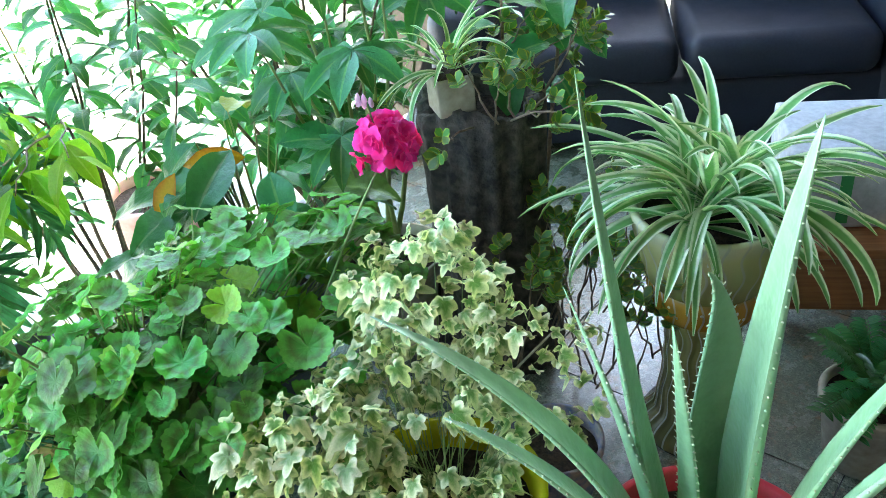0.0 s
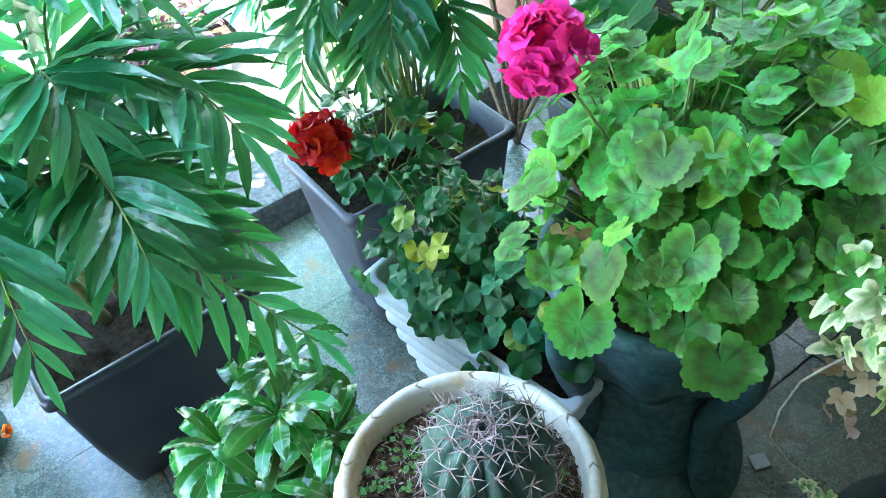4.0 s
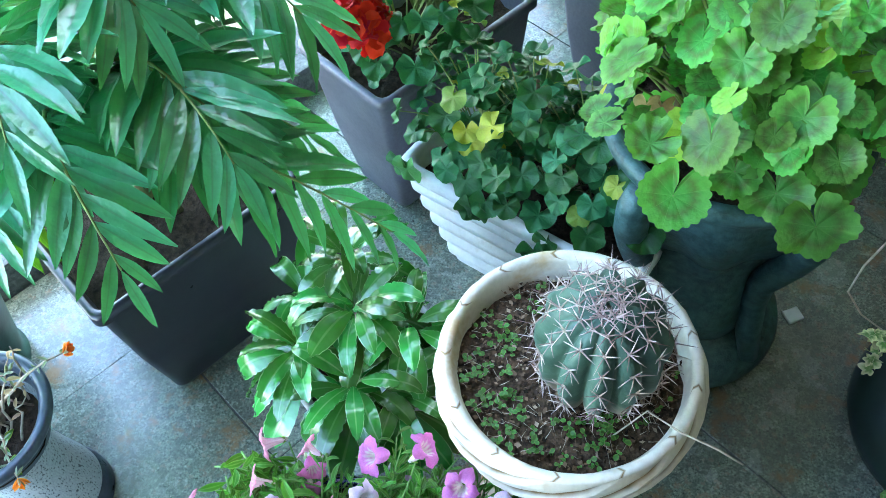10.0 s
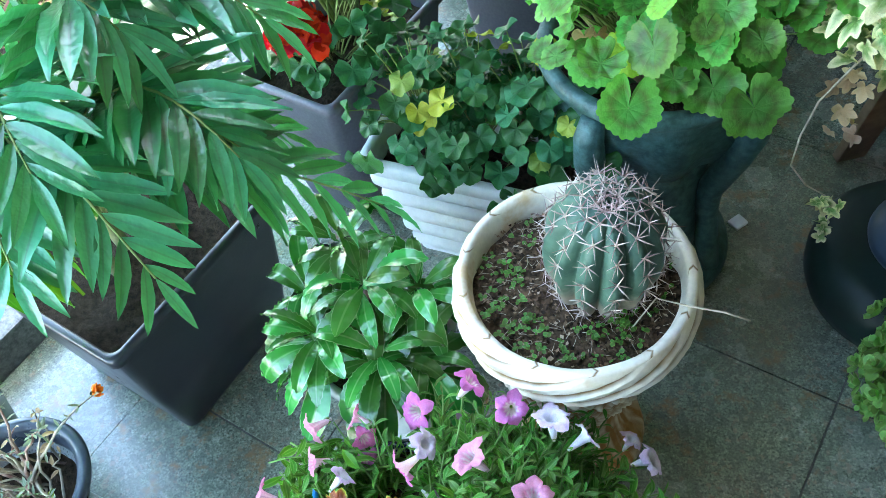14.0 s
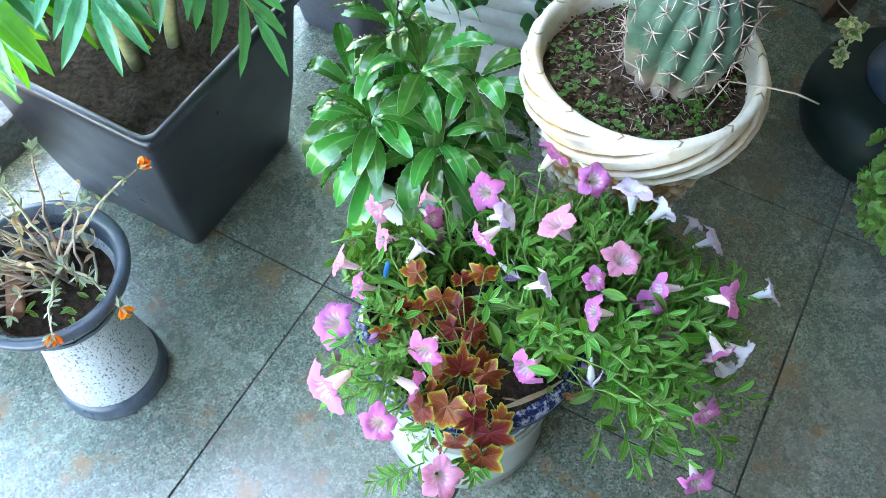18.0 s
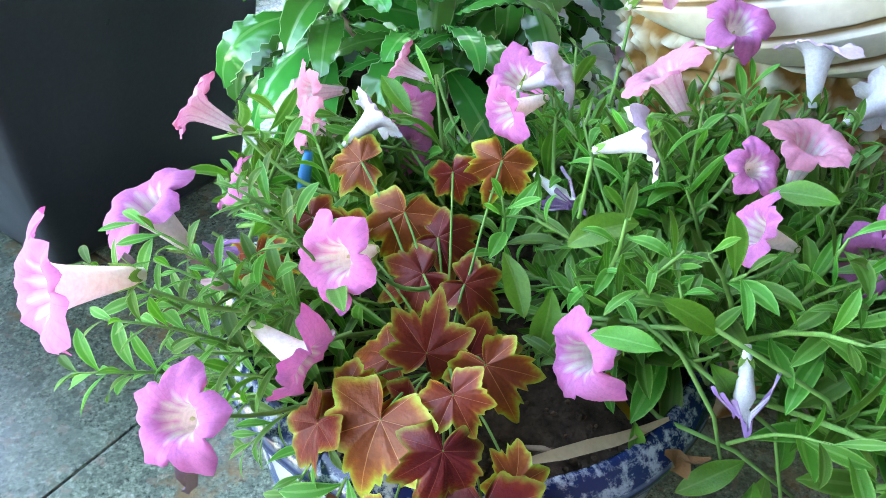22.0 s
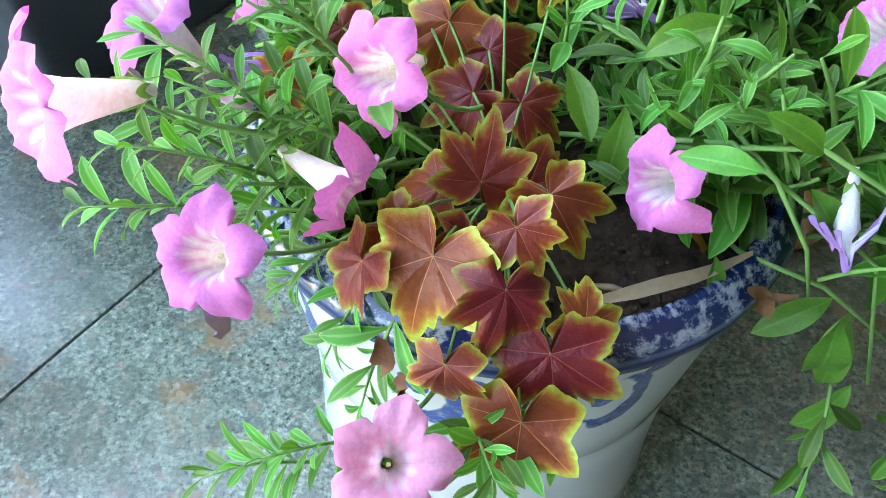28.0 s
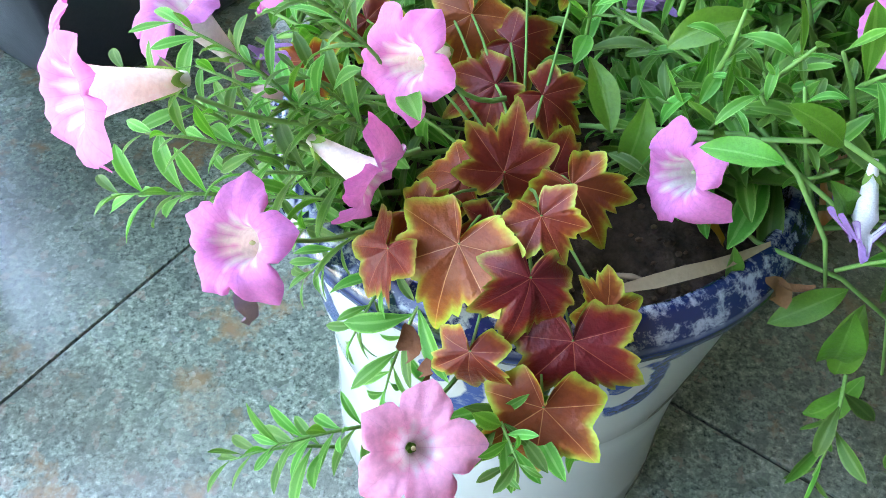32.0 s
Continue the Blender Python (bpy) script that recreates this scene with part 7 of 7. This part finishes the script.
for x, y, z, tip in ((0.145, 0.07, 0.15, 1), (-0.01, 0.02, 0.22, 0), (-0.10, 0.03, 0.17, 0), (-0.16, 0.0, 0.13, 0), (-0.17, -0.06, 0.12, 0), (-0.10, -0.05, 0.13, 0), (0.02, 0.08, 0.20, 0), (0.10, -0.09, 0.05, 1), (0.02, -0.13, 0.07, 1), (-0.06, 0.08, 0.16, 0), (0.05, -0.05, 0.08, 0), (-0.13, 0.06, 0.10, 0), (-0.04, -0.09, 0.06, 0), (0.07, 0.03, 0.14, 0)):
    e = root + Vector((x, y, z))
    pts = bend(root + jitter(0.02) * Vector((1, 1, 0)).length * 0.5, e, -0.03, 7, 0.004)
    put("stem", build("stem", tube(pts, [0.0030, 0.0028, 0.0026, 0.0022, 0.002, 0.0018, 0.0015, 0.001], 6)), RUST if rand(0, 1) < 0.45 else PALE_STEM, port)
    shapes = []
    for k in range(16):
        i = rand(0.35, 1) * 7
        p = pts[int(i)].lerp(pts[min(7, int(i) + 1)], i % 1)
        shapes.append(moved(long_leaf(lance(0.12, 0.5, 0.8), rand(-0.5, 0.5), 0.2, 0, 1, 0, 4, 2), orient(p, unit(rand(0, 6.28), rand(-0.3, 1)), UP + jitter(0.5), rand(0.010, 0.02))))
    for k in range(9):
        shapes.append(moved(long_leaf(lance(0.14, 0.5, 0.8), rand(-0.5, 0.5), 0.2, 0, 1, 0, 4, 2), orient(e, (e - pts[5]).normalized() + jitter(0.9), jitter(1) + UP, rand(0.012, 0.02))))
    tagged(put("needles", build("needles", join(shapes)), GREYGREEN, port, None, "grey-green needle leaves"), kind="stuff")
    if tip:
        petals = [moved(long_leaf(lance(0.3, 0.6, 0.5), -0.5, 0.3, 0, 1, 0, 4, 2), orient(e, (e - pts[5]).normalized() + unit(q, 0.1) * 0.45, unit(q + 1, 0), 0.02)) for q in (0, 1, 2, 3, 4, 5)]
        put("bud", build("bud", join(petals)), ORANGE, port, None, "orange half-closed bud")
for k in range(26):
    a = root + Vector((rand(-0.05, 0.05), rand(-0.04, 0.05), 0))
    e = a + Vector((rand(-0.17, 0.05), rand(-0.10, 0.07), rand(0.03, 0.17)))
    pts = bend(a, e, -0.015, 6, 0.007)
    put("stem", build("stem", tube(pts, [0.0024, 0.0022, 0.002, 0.0018, 0.0015, 0.0012, 0.0008], 5)), RUST if k % 3 == 0 else PALE_STEM, port, None, "dry brittle stem")
    for j in range(3):
        p = pts[rng.choice((3, 4, 5, 6))]
        put("dry_leaf", rng.choice(shrub_meshes), DRYLEAF, port, orient(p, unit(rand(0, 6.28), rand(-0.3, 1)), UP + jitter(0.5), rand(0.012, 0.022)))
for k in range(16):
    p = root + Vector((rand(-0.05, 0.06), rand(-0.07, -0.01), rand(0.0, 0.03)))
    put("leaf", rng.choice(oval_meshes), JADE, port, orient(p, unit(rand(0, 6.28), rand(0, 0.8)), UP + jitter(0.4), rand(0.018, 0.032)))
shard = thing("terracotta_shard", VASE_AT + Vector((-0.055, 0.0, 0.285)), "curved terracotta shard lying on the vase soil", "pot shard")
put("body", build("shard", box((-0.012, -0.045, 0), (0.012, 0.04, 0.03), 0.006)), grained("terracotta", (0.30, 0.13, 0.07), (0.42, 0.21, 0.12), 60, 0.85, 0.4, coarse=15), shard, Matrix.Translation(VASE_AT + Vector((-0.058, 0.0, 0.287))) @ pose(0, 0, 0, 0, 25, 8))

# ---------------------------------------------------------------- pale sedum beside the vase
SED_AT = Vector((-0.035, 0.535, 0))
sedpot = thing("terracotta_pot", SED_AT, "plain terracotta pot hidden under the sedum", "plant pot")
turned(sedpot, "body", [(0.001, 0), (0.075, 0), (0.08, 0.005), (0.10, 0.12), (0.112, 0.125), (0.115, 0.155), (0.104, 0.157), (0.098, 0.12)], grained("terracotta clay", (0.30, 0.13, 0.07), (0.42, 0.21, 0.12), 60, 0.85, 0.4, coarse=15), SED_AT)
soil_disc(sedpot, SED_AT, 0.1, 0.135)
sed = thing("sedum", SED_AT + UP * 0.14, "cushion of pale green sedum rosettes", "sedum")


def rosette():
    shapes = []
    for k in range(9):
        a, up = k * 2.4, 0.1 + 0.13 * k
        shapes.append(moved(long_leaf(lance(0.36, 0.70, 0.40), -0.35, 0.15, 0, 1, 0, 5, 3), orient((0, 0, 0.02 * k / 9), (math.cos(a) * math.cos(up), math.sin(a) * math.cos(up), math.sin(up)), (0, 0, 1), 1.0 - 0.045 * k)))
    return join(shapes)


heads = [rosette() for _ in range(3)]
shapes = []
for k in range(300):
    d = unit(rand(0, 6.28), math.asin(rand(-0.75, 1)))
    lump = 1 + 0.22 * noise.noise(d * 3)
    p = SED_AT + Vector((-0.02, 0.01, 0.16)) + Vector((d.x * 0.185, d.y * 0.185, d.z * 0.13)) * lump * rand(0.84, 1.03)
    f = (d + UP * 0.4 + jitter(0.35)).normalized()
    shapes.append(moved(rng.choice(heads), orient(p, f.orthogonal(), f, rand(0.020, 0.034))))
tagged(put("foliage", build("sedum_foliage", join(shapes)), SEDUM, sed, None, "dense pale green rosettes"), kind="stuff")

# ---------------------------------------------------------------- shrubs behind
def branchy(t, base, tips, meshes, mat, size, per=14, sag=-0.05, thick=0.006, hang=0.25, from_=0.3):
    """Woody branches with alternate leaves."""
    for tip in tips:
        pts = bend(base, tip, sag, 9, 0.008)
        put("branch", build("branch", tube(pts, [thick * (1 - 0.08 * k) for k in range(10)], 6)), WOODY, t)
        for k in range(per):
            i = (from_ + (1 - from_) * (k + 0.5) / per) * 9
            p = pts[int(i)].lerp(pts[min(9, int(i) + 1)], i % 1)
            d = unit(k * 2.4 + rand(-0.4, 0.4), rand(-0.2, 0.7)) - UP * hang
            put("leaf", rng.choice(meshes), mat, t, orient(p + d * 0.01, d, UP * 0.8 + LIGHT * 0.3 + jitter(0.35), rand(*size)))


# peace-lily-like broad leaves in the rear planter
lily = thing("broad_leaf_plant", ab(1.0, 1.5, 0.36), "broad-leaved plant with a few yellowing leaves", "foliage plant")
B0 = ab(1.09, 1.43, 0.37)
for k in range(46):
    d = unit(rand(0, 6.28), rand(0.35, 1.3))
    p = B0 + Vector((d.x * 0.26, d.y * 0.26, 0.05 + d.z * 0.42)) * rand(0.7, 1.05)
    put("leaf", rng.choice(broad_meshes), BROAD, lily, orient(p, Vector((d.x, d.y, -0.1)) + jitter(0.25), UP + Vector((d.x, d.y, 0)) * 0.3 + jitter(0.25), rand(0.13, 0.20)))
    put("stalk", build("stalk", tube(bend(B0 + jitter(0.03), p, -0.02, 5), [0.004, 0.0035, 0.003, 0.003, 0.0025, 0.002], 5)), STALK, lily)
for x, y, z, dx, dy, dz, s in ((-0.60, 1.62, 0.79, -0.6, -0.3, -0.9, 0.15), (-0.585, 1.64, 0.795, 0.8, 0.1, 0.1, 0.14)):
    put("leaf", rng.choice(shrub_meshes), YELLOWED, lily, orient((x, y, z), (dx, dy, dz), (0, -0.7, 0.6), s), "yellowed leaf")

# umbrella tree
umb = thing("umbrella_tree", (-0.22, 1.98, 0), "umbrella tree with whorls of long drooping leaflets", "umbrella tree")
pot_b = thing("clay_pot", (-0.22, 1.98, 0), "brown clay pot under the umbrella tree", "plant pot")
turned(pot_b, "body", [(0.001, 0), (0.10, 0), (0.105, 0.006), (0.135, 0.25), (0.148, 0.26), (0.15, 0.30), (0.138, 0.302), (0.13, 0.25)], BEIGE, Vector((-0.22, 1.98, 0)))
soil_disc(pot_b, Vector((-0.22, 1.98, 0)), 0.132, 0.27)
for x, y, z in ((-0.20, 1.80, 0.96), (-0.36, 1.85, 0.90), (-0.12, 1.95, 1.12), (-0.30, 2.0, 1.10), (-0.05, 2.05, 1.0), (-0.45, 2.02, 1.0), (-0.25, 1.75, 0.78), (-0.40, 1.74, 1.04), (-0.20, 2.1, 1.22), (-0.42, 2.15, 1.2)):
    c = Vector((x, y, z))
    put("branch", build("branch", tube(bend((-0.22 + rand(-0.03, 0.03), 1.98, 0.28), c, 0.02, 8, 0.006), [0.009, 0.008, 0.0075, 0.007, 0.006, 0.005, 0.004, 0.003, 0.0025], 6)), STALK, umb)
    for k in range(9):
        d = unit(2 * math.pi * k / 9 + x * 9, rand(-0.35, 0.1)) + Vector((0.0, -0.15, 0))
        put("leaf", rng.choice(shrub_meshes), SHADY, umb, orient(c, d, UP + Vector((0, -0.4, 0)), rand(0.12, 0.17)))

# rubber plant behind the trunk
rub = thing("rubber_plant", (0.18, 2.12, 0), "rubber plant with thick glossy dark leaves", "rubber plant")
branchy(rub, (0.18, 2.15, 0.0), ((0.12, 2.0, 1.08), (0.28, 2.0, 1.02), (0.20, 2.12, 1.25)), broad_meshes, BROAD, (0.13, 0.18), 8, 0.0, 0.010, 0.1, 0.62)

# jade bush growing out of and round the trunk
jade = thing("jade_bush", STUMP_AT + UP * 0.70, "jade bush with small yellow-green leaves on bare twigs", "jade bush")
jleaf = [build("jade_sprig", join([moved(long_leaf(lance(0.34, 0.6, 0.5), -0.3, 0.15, 0, 1, 0, 4, 2), orient((0.1 * k, 0, 0), (0.6, math.cos(k * 1.57), math.sin(k * 1.57)), (1, 0, 0.3), 1.0)) for k in range(8)])) for _ in range(3)]
for k in range(56):
    low = k % 3
    q = rand(0, 6.28)
    a = STUMP_AT + (Vector((0.16 * math.cos(q), 0.16 * math.sin(q), 0.76)) if not low else Vector((rand(0.0, 0.44), rand(-0.36, 0.10), 0.1)))
    e = a + Vector((rand(-0.1, 0.16), rand(-0.14, 0.02), rand(0.04, 0.2) if not low else rand(0.2, 0.48)))
    pts = bend(a, e, 0.0, 5, 0.01)
    put("twig", build("twig", tube(pts, [0.003, 0.003, 0.0025, 0.002, 0.0015, 0.001], 5)), WOODY, jade)
    for j in range(3):
        put("sprig", rng.choice(jleaf), JADE, jade, orient(e + jitter(0.015) - UP * 0.03 * j, (e - a) + jitter(0.1), UP + jitter(0.6), rand(0.024, 0.036)))

# weeping fig at the kerb, with a lime young branch
fig = thing("weeping_fig", ab(0.95, 1.90, 0), "weeping fig with hanging leaves and lime-green young shoots", "fig tree")
F0 = ab(0.95, 1.90, 0.0)
branchy(fig, F0, [F0 + Vector(v) for v in ((-0.30, -0.10, 1.05), (-0.15, -0.05, 1.25), (0.10, -0.05, 1.2), (0.25, 0.05, 1.1), (-0.40, 0.10, 0.95), (0.0, 0.15, 1.35), (-0.2, 0.2, 1.25), (0.2, 0.25, 1.3), (0.35, -0.1, 0.95), (-0.05, -0.2, 1.0))], shrub_meshes, SHADY, (0.08, 0.13), 34, 0.0, 0.008, 0.3, 0.58)
branchy(fig, F0 + UP * 0.75, [Vector(v) for v in ((-0.86, 1.26, 0.90), (-0.74, 1.28, 0.95), (-0.90, 1.42, 1.02), (-0.66, 1.35, 0.98))], shrub_meshes, LIME, (0.095, 0.125), 9, -0.06, 0.004, 0.9, 0.45)

tall = thing("tall_shrub", ab(1.75, 2.0, 0), "tall leafy shrub against the bright yard", "shrub")
T0 = ab(1.75, 1.95, 0.0)
branchy(tall, T0, [T0 + Vector(v) for v in ((-0.5, -0.1, 1.2), (-0.3, 0.0, 1.5), (-0.1, -0.2, 1.3), (0.1, 0.0, 1.6), (0.3, -0.1, 1.3), (0.45, 0.1, 1.1), (-0.2, 0.3, 1.6), (0.2, 0.3, 1.5), (-0.45, 0.3, 1.3), (0.0, -0.35, 1.0), (-0.35, -0.35, 1.05), (0.35, -0.35, 1.0))], shrub_meshes, SHADY, (0.10, 0.17), 54, 0.0, 0.009, 0.2, 0.3)
far_palm = thing("areca_palm", ab(0.75, 2.42, 0), "feathery palm in the yard beyond the kerb", "palm")
Q = ab(0.75, 2.45, 0.02)
for x, y, z in ((-0.45, -0.30, 0.85), (-0.2, -0.45, 0.95), (0.1, -0.45, 0.9), (0.35, -0.25, 0.95), (-0.55, 0.05, 0.95), (0.0, -0.2, 1.2), (0.3, 0.15, 1.15), (-0.3, 0.3, 1.15)):
    e = Q + Vector((x, y, z))
    frond(far_palm, Q + jitter(0.03) * 1.0, Q + Vector((x * 0.35, y * 0.35, z * 1.35)), e, 13, 0.19, PALM, 0.35)

# ---------------------------------------------------------------- the yard beyond the kerb
PINK = grained("faded pink clay", (0.55, 0.26, 0.20), (0.66, 0.36, 0.29), 40, 0.8, 0.3, coarse=6)
TUBGREY = grained("pale grey concrete", (0.42, 0.44, 0.46), (0.56, 0.58, 0.60), 50, 0.8, 0.4, coarse=6)


def yard_pot(place, r, high, mat, name, label):
    t = thing(name, place, label, "plant pot")
    turned(t, "body", [(0.001, 0), (r * 0.72, 0), (r * 0.74, 0.01), (r * 0.93, high * 0.82), (r, high * 0.84), (r * 1.02, high * 0.97), (r * 0.98, high), (r * 0.88, high), (r * 0.85, high * 0.85)], mat, place)
    soil_disc(t, place, r * 0.87, high * 0.9)
    return t


yard_pot(Vector((-1.05, 2.43, -0.02)), 0.17, 0.34, PINK, "pink_pot", "large faded pink clay pot in the sun")
yard_pot(ab(1.286, 1.93), 0.11, 0.24, CERAMIC, "white_pot", "white pot beside the kerb in the sun")
yard_pot(ab(0.30, 2.62, -0.02), 0.24, 0.30, TUBGREY, "concrete_tub", "wide pale concrete tub with small purple plants")
tubp = thing("purple_foliage", ab(0.30, 2.62, 0.26), "low purple and green bedding plants in the tub", "bedding plants")
PURPLE = leaf_material("purple leaf", (0.16, 0.05, 0.10), (0.20, 0.09, 0.12), (0.4, 1.0), 0.45, 0.3, 0.4, None, 6, 0.4, 0.06)
leafy(tubp, ab(0.30, 2.62, 0.27), (0.20, 0.20, 0.12), 70, shrub_meshes, PURPLE, (0.05, 0.08), (0.0, 1.4), (0.5, 1.1), ab(0.30, 2.62, 0.25), 0.002)

# ---------------------------------------------------------------- the dark corner
LEATHER = grained("dark blue leather", (0.007, 0.011, 0.022), (0.012, 0.018, 0.032), 120, 0.6, 0.25, 0.5, 4)
SOFA_M = pose(0.75, 3.25, 0, 0, 0, -6)
sofa = thing("sofa", (0.75, 3.25, 0), "dark blue leather sofa with padded seat cushions", "sofa")


def pad(name, lo, hi, r):
    bm = bmesh.new()
    bmesh.ops.create_cube(bm, size=1)
    for v in bm.verts:
        v.co = Vector([lo[i] + (hi[i] - lo[i]) * (v.co[i] + 0.5) for i in range(3)])
    bmesh.ops.bevel(bm, geom=bm.edges[:], offset=r, segments=5, affect="EDGES", profile=0.5)
    bm.verts.index_update()
    shape = [v.co.copy() for v in bm.verts], [tuple(v.index for v in f.verts) for f in bm.faces], None
    bm.free()
    put(name, build(name, shape), LEATHER, sofa, SOFA_M)


pad("base", (-0.85, -0.30, 0.05), (0.95, 0.5, 0.30), 0.03)
for x in (-0.60, 0.08):
    pad("seat_cushion", (x - 0.02, -0.36, 0.30), (x + 0.64, 0.3, 0.47), 0.06)
    pad("back_cushion", (x - 0.02, 0.22, 0.42), (x + 0.64, 0.48, 0.90), 0.08)
pad("armrest", (-0.86, -0.34, 0.08), (-0.63, 0.5, 0.62), 0.07)
pad("armrest", (0.73, -0.34, 0.08), (0.96, 0.5, 0.62), 0.07)

WOOD = material("orange stained wood", (0.30, 0.12, 0.04), 0.45)
wn_ = Nodes(WOOD)
mp_ = wn_.add("ShaderNodeMapping")
mp_.inputs["Scale"].default_value = (2, 30, 30)
wn_.link(wn_.place(), mp_.inputs[0])
wn_.colour(wn_.ramp(wn_.noise(3, 6, 0.6, mp_.outputs[0]), [(0.3, (0.20, 0.075, 0.025)), (0.7, (0.36, 0.15, 0.055))]))
wn_.bump(wn_.noise(6, 4, 0.6, mp_.outputs[0]), 0.2, 0.002)
BENCH_M = pose(0.80, 1.84, 0, 0, 0, -8)
bench = thing("low_bench", (0.80, 1.84, 0), "low orange-stained wooden bench with a thick front board", "bench")
put("top", build("bench_top", box((-0.05, 0.0, 0.27), (1.3, 0.5, 0.30), 0.004)), WOOD, bench, BENCH_M)
put("front_board", build("bench_front", box((-0.04, 0.01, 0.10), (1.3, 0.035, 0.269), 0.004)), WOOD, bench, BENCH_M)
for x, y in ((0.0, 0.08), (1.2, 0.08), (0.0, 0.42), (1.2, 0.42)):
    put("leg", build("bench_leg", box((x - 0.03, y - 0.03, 0), (x + 0.03, y + 0.03, 0.268), 0.004)), WOOD, bench, BENCH_M)
crate = thing("storage_box", (1.2, 1.98, 0.30), "pale grey storage box with a green stripe on the bench", "storage box")
put("body", build("crate_body", box((0.02, 0.10, 0.302), (0.9, 0.42, 0.52), 0.012)), TUBGREY, crate, BENCH_M)
put("stripe", build("crate_stripe", box((0.14, 0.096, 0.32), (0.17, 0.099, 0.50), 0.001)), material("green plastic stripe", (0.04, 0.30, 0.08), 0.5), crate, BENCH_M)
fern = thing("fern", (0.86, 1.42, 0), "feathery dark fern in a pot beside the bench", "fern")
yard_pot(Vector((0.88, 1.42, 0)), 0.11, 0.2, BEIGE, "clay_pot", "small clay pot of the fern")
for k in range(26):
    d = unit(rand(0, 6.28), rand(0.2, 1.2))
    e = Vector((0.88, 1.42, 0.18)) + d * rand(0.12, 0.24)
    shapes = []
    pts = bend((0.88, 1.42, 0.18), e, -0.03, 6)
    v, f, _ = tube(pts, 0.0012, 4)
    shapes.append((v, f, [0.0] * len(v)))
    for j in range(22):
        i = (0.2 + 0.8 * j / 22) * 6
        p = pts[int(i)].lerp(pts[min(6, int(i) + 1)], i % 1)
        w = d.cross(UP).normalized() * (1 if j % 2 else -1)
        shapes.append(moved(long_leaf(lance(0.2, 0.4, 0.8), 0.4, 0.2, 0, 1, 0, 4, 2), orient(p, w + d * 0.5 + jitter(0.1), UP, 0.035)))
    put("frond", build("fern_frond", join(shapes)), SHADY, fern)
small = thing("patterned_pot", (0.17, 1.30, 0), "small clay pot with a blue brushed pattern", "plant pot")
turned(small, "body", [(0.001, 0), (0.06, 0), (0.065, 0.005), (0.085, 0.12), (0.098, 0.22), (0.104, 0.225), (0.105, 0.245), (0.096, 0.247), (0.09, 0.2)], grained("blue brushed clay", (0.06, 0.09, 0.18), (0.40, 0.30, 0.22), 38, 0.6, 0.3, coarse=14), Vector((0.17, 1.30, 0)))
soil_disc(small, Vector((0.17, 1.30, 0)), 0.092, 0.21)
plank = thing("wood_offcut", (0.0, 1.20, 0), "short wooden offcut leaning behind the vase", "wood offcut")
put("body", build("offcut", box((-0.035, -0.012, 0), (0.035, 0.012, 0.30), 0.003)), grained("raw brown wood", (0.13, 0.085, 0.05), (0.21, 0.14, 0.085), 40, 0.8, 0.3, coarse=6), plank, Matrix.Translation((0.0, 1.20, 0.003)) @ pose(0, 0, 0, 8, 4, 10))
shard_b = thing("china_shard", Vector((-0.288, 1.055, 0)), "small broken piece of white china on the floor", "china shard")
put("body", build("china", box((-0.018, -0.014, 0), (0.016, 0.016, 0.008), 0.003)), CERAMIC, shard_b, Matrix.Translation((-0.288, 1.055, 0.001)) @ pose(0, 0, 0, 4, 0, 30))


# ---------------------------------------------------------------- granite paving, last
tile_mesh = build("tile", box((-0.2983, -0.1983, -0.02), (0.2983, 0.1983, 0.0), 0.0012), False)
for row in range(-7, 5):
    b = 0.955 + 0.4 * row + 0.2
    if b > 1.9:
        continue
    for k in range(-4, 7):
        put("tile", tile_mesh, GRANITE, floor, PAVING @ Matrix.Translation((-0.245 + 0.6 * k + 0.3, b, 0)))
edge_mesh = build("edge_tile", box((-0.2983, -0.151, -0.02), (0.2983, 0.1483, 0.0), 0.0012), False)
for k in range(-4, 7):
    put("tile", edge_mesh, GRANITE, floor, PAVING @ Matrix.Translation((-0.245 + 0.6 * k + 0.3, 1.905, 0)))
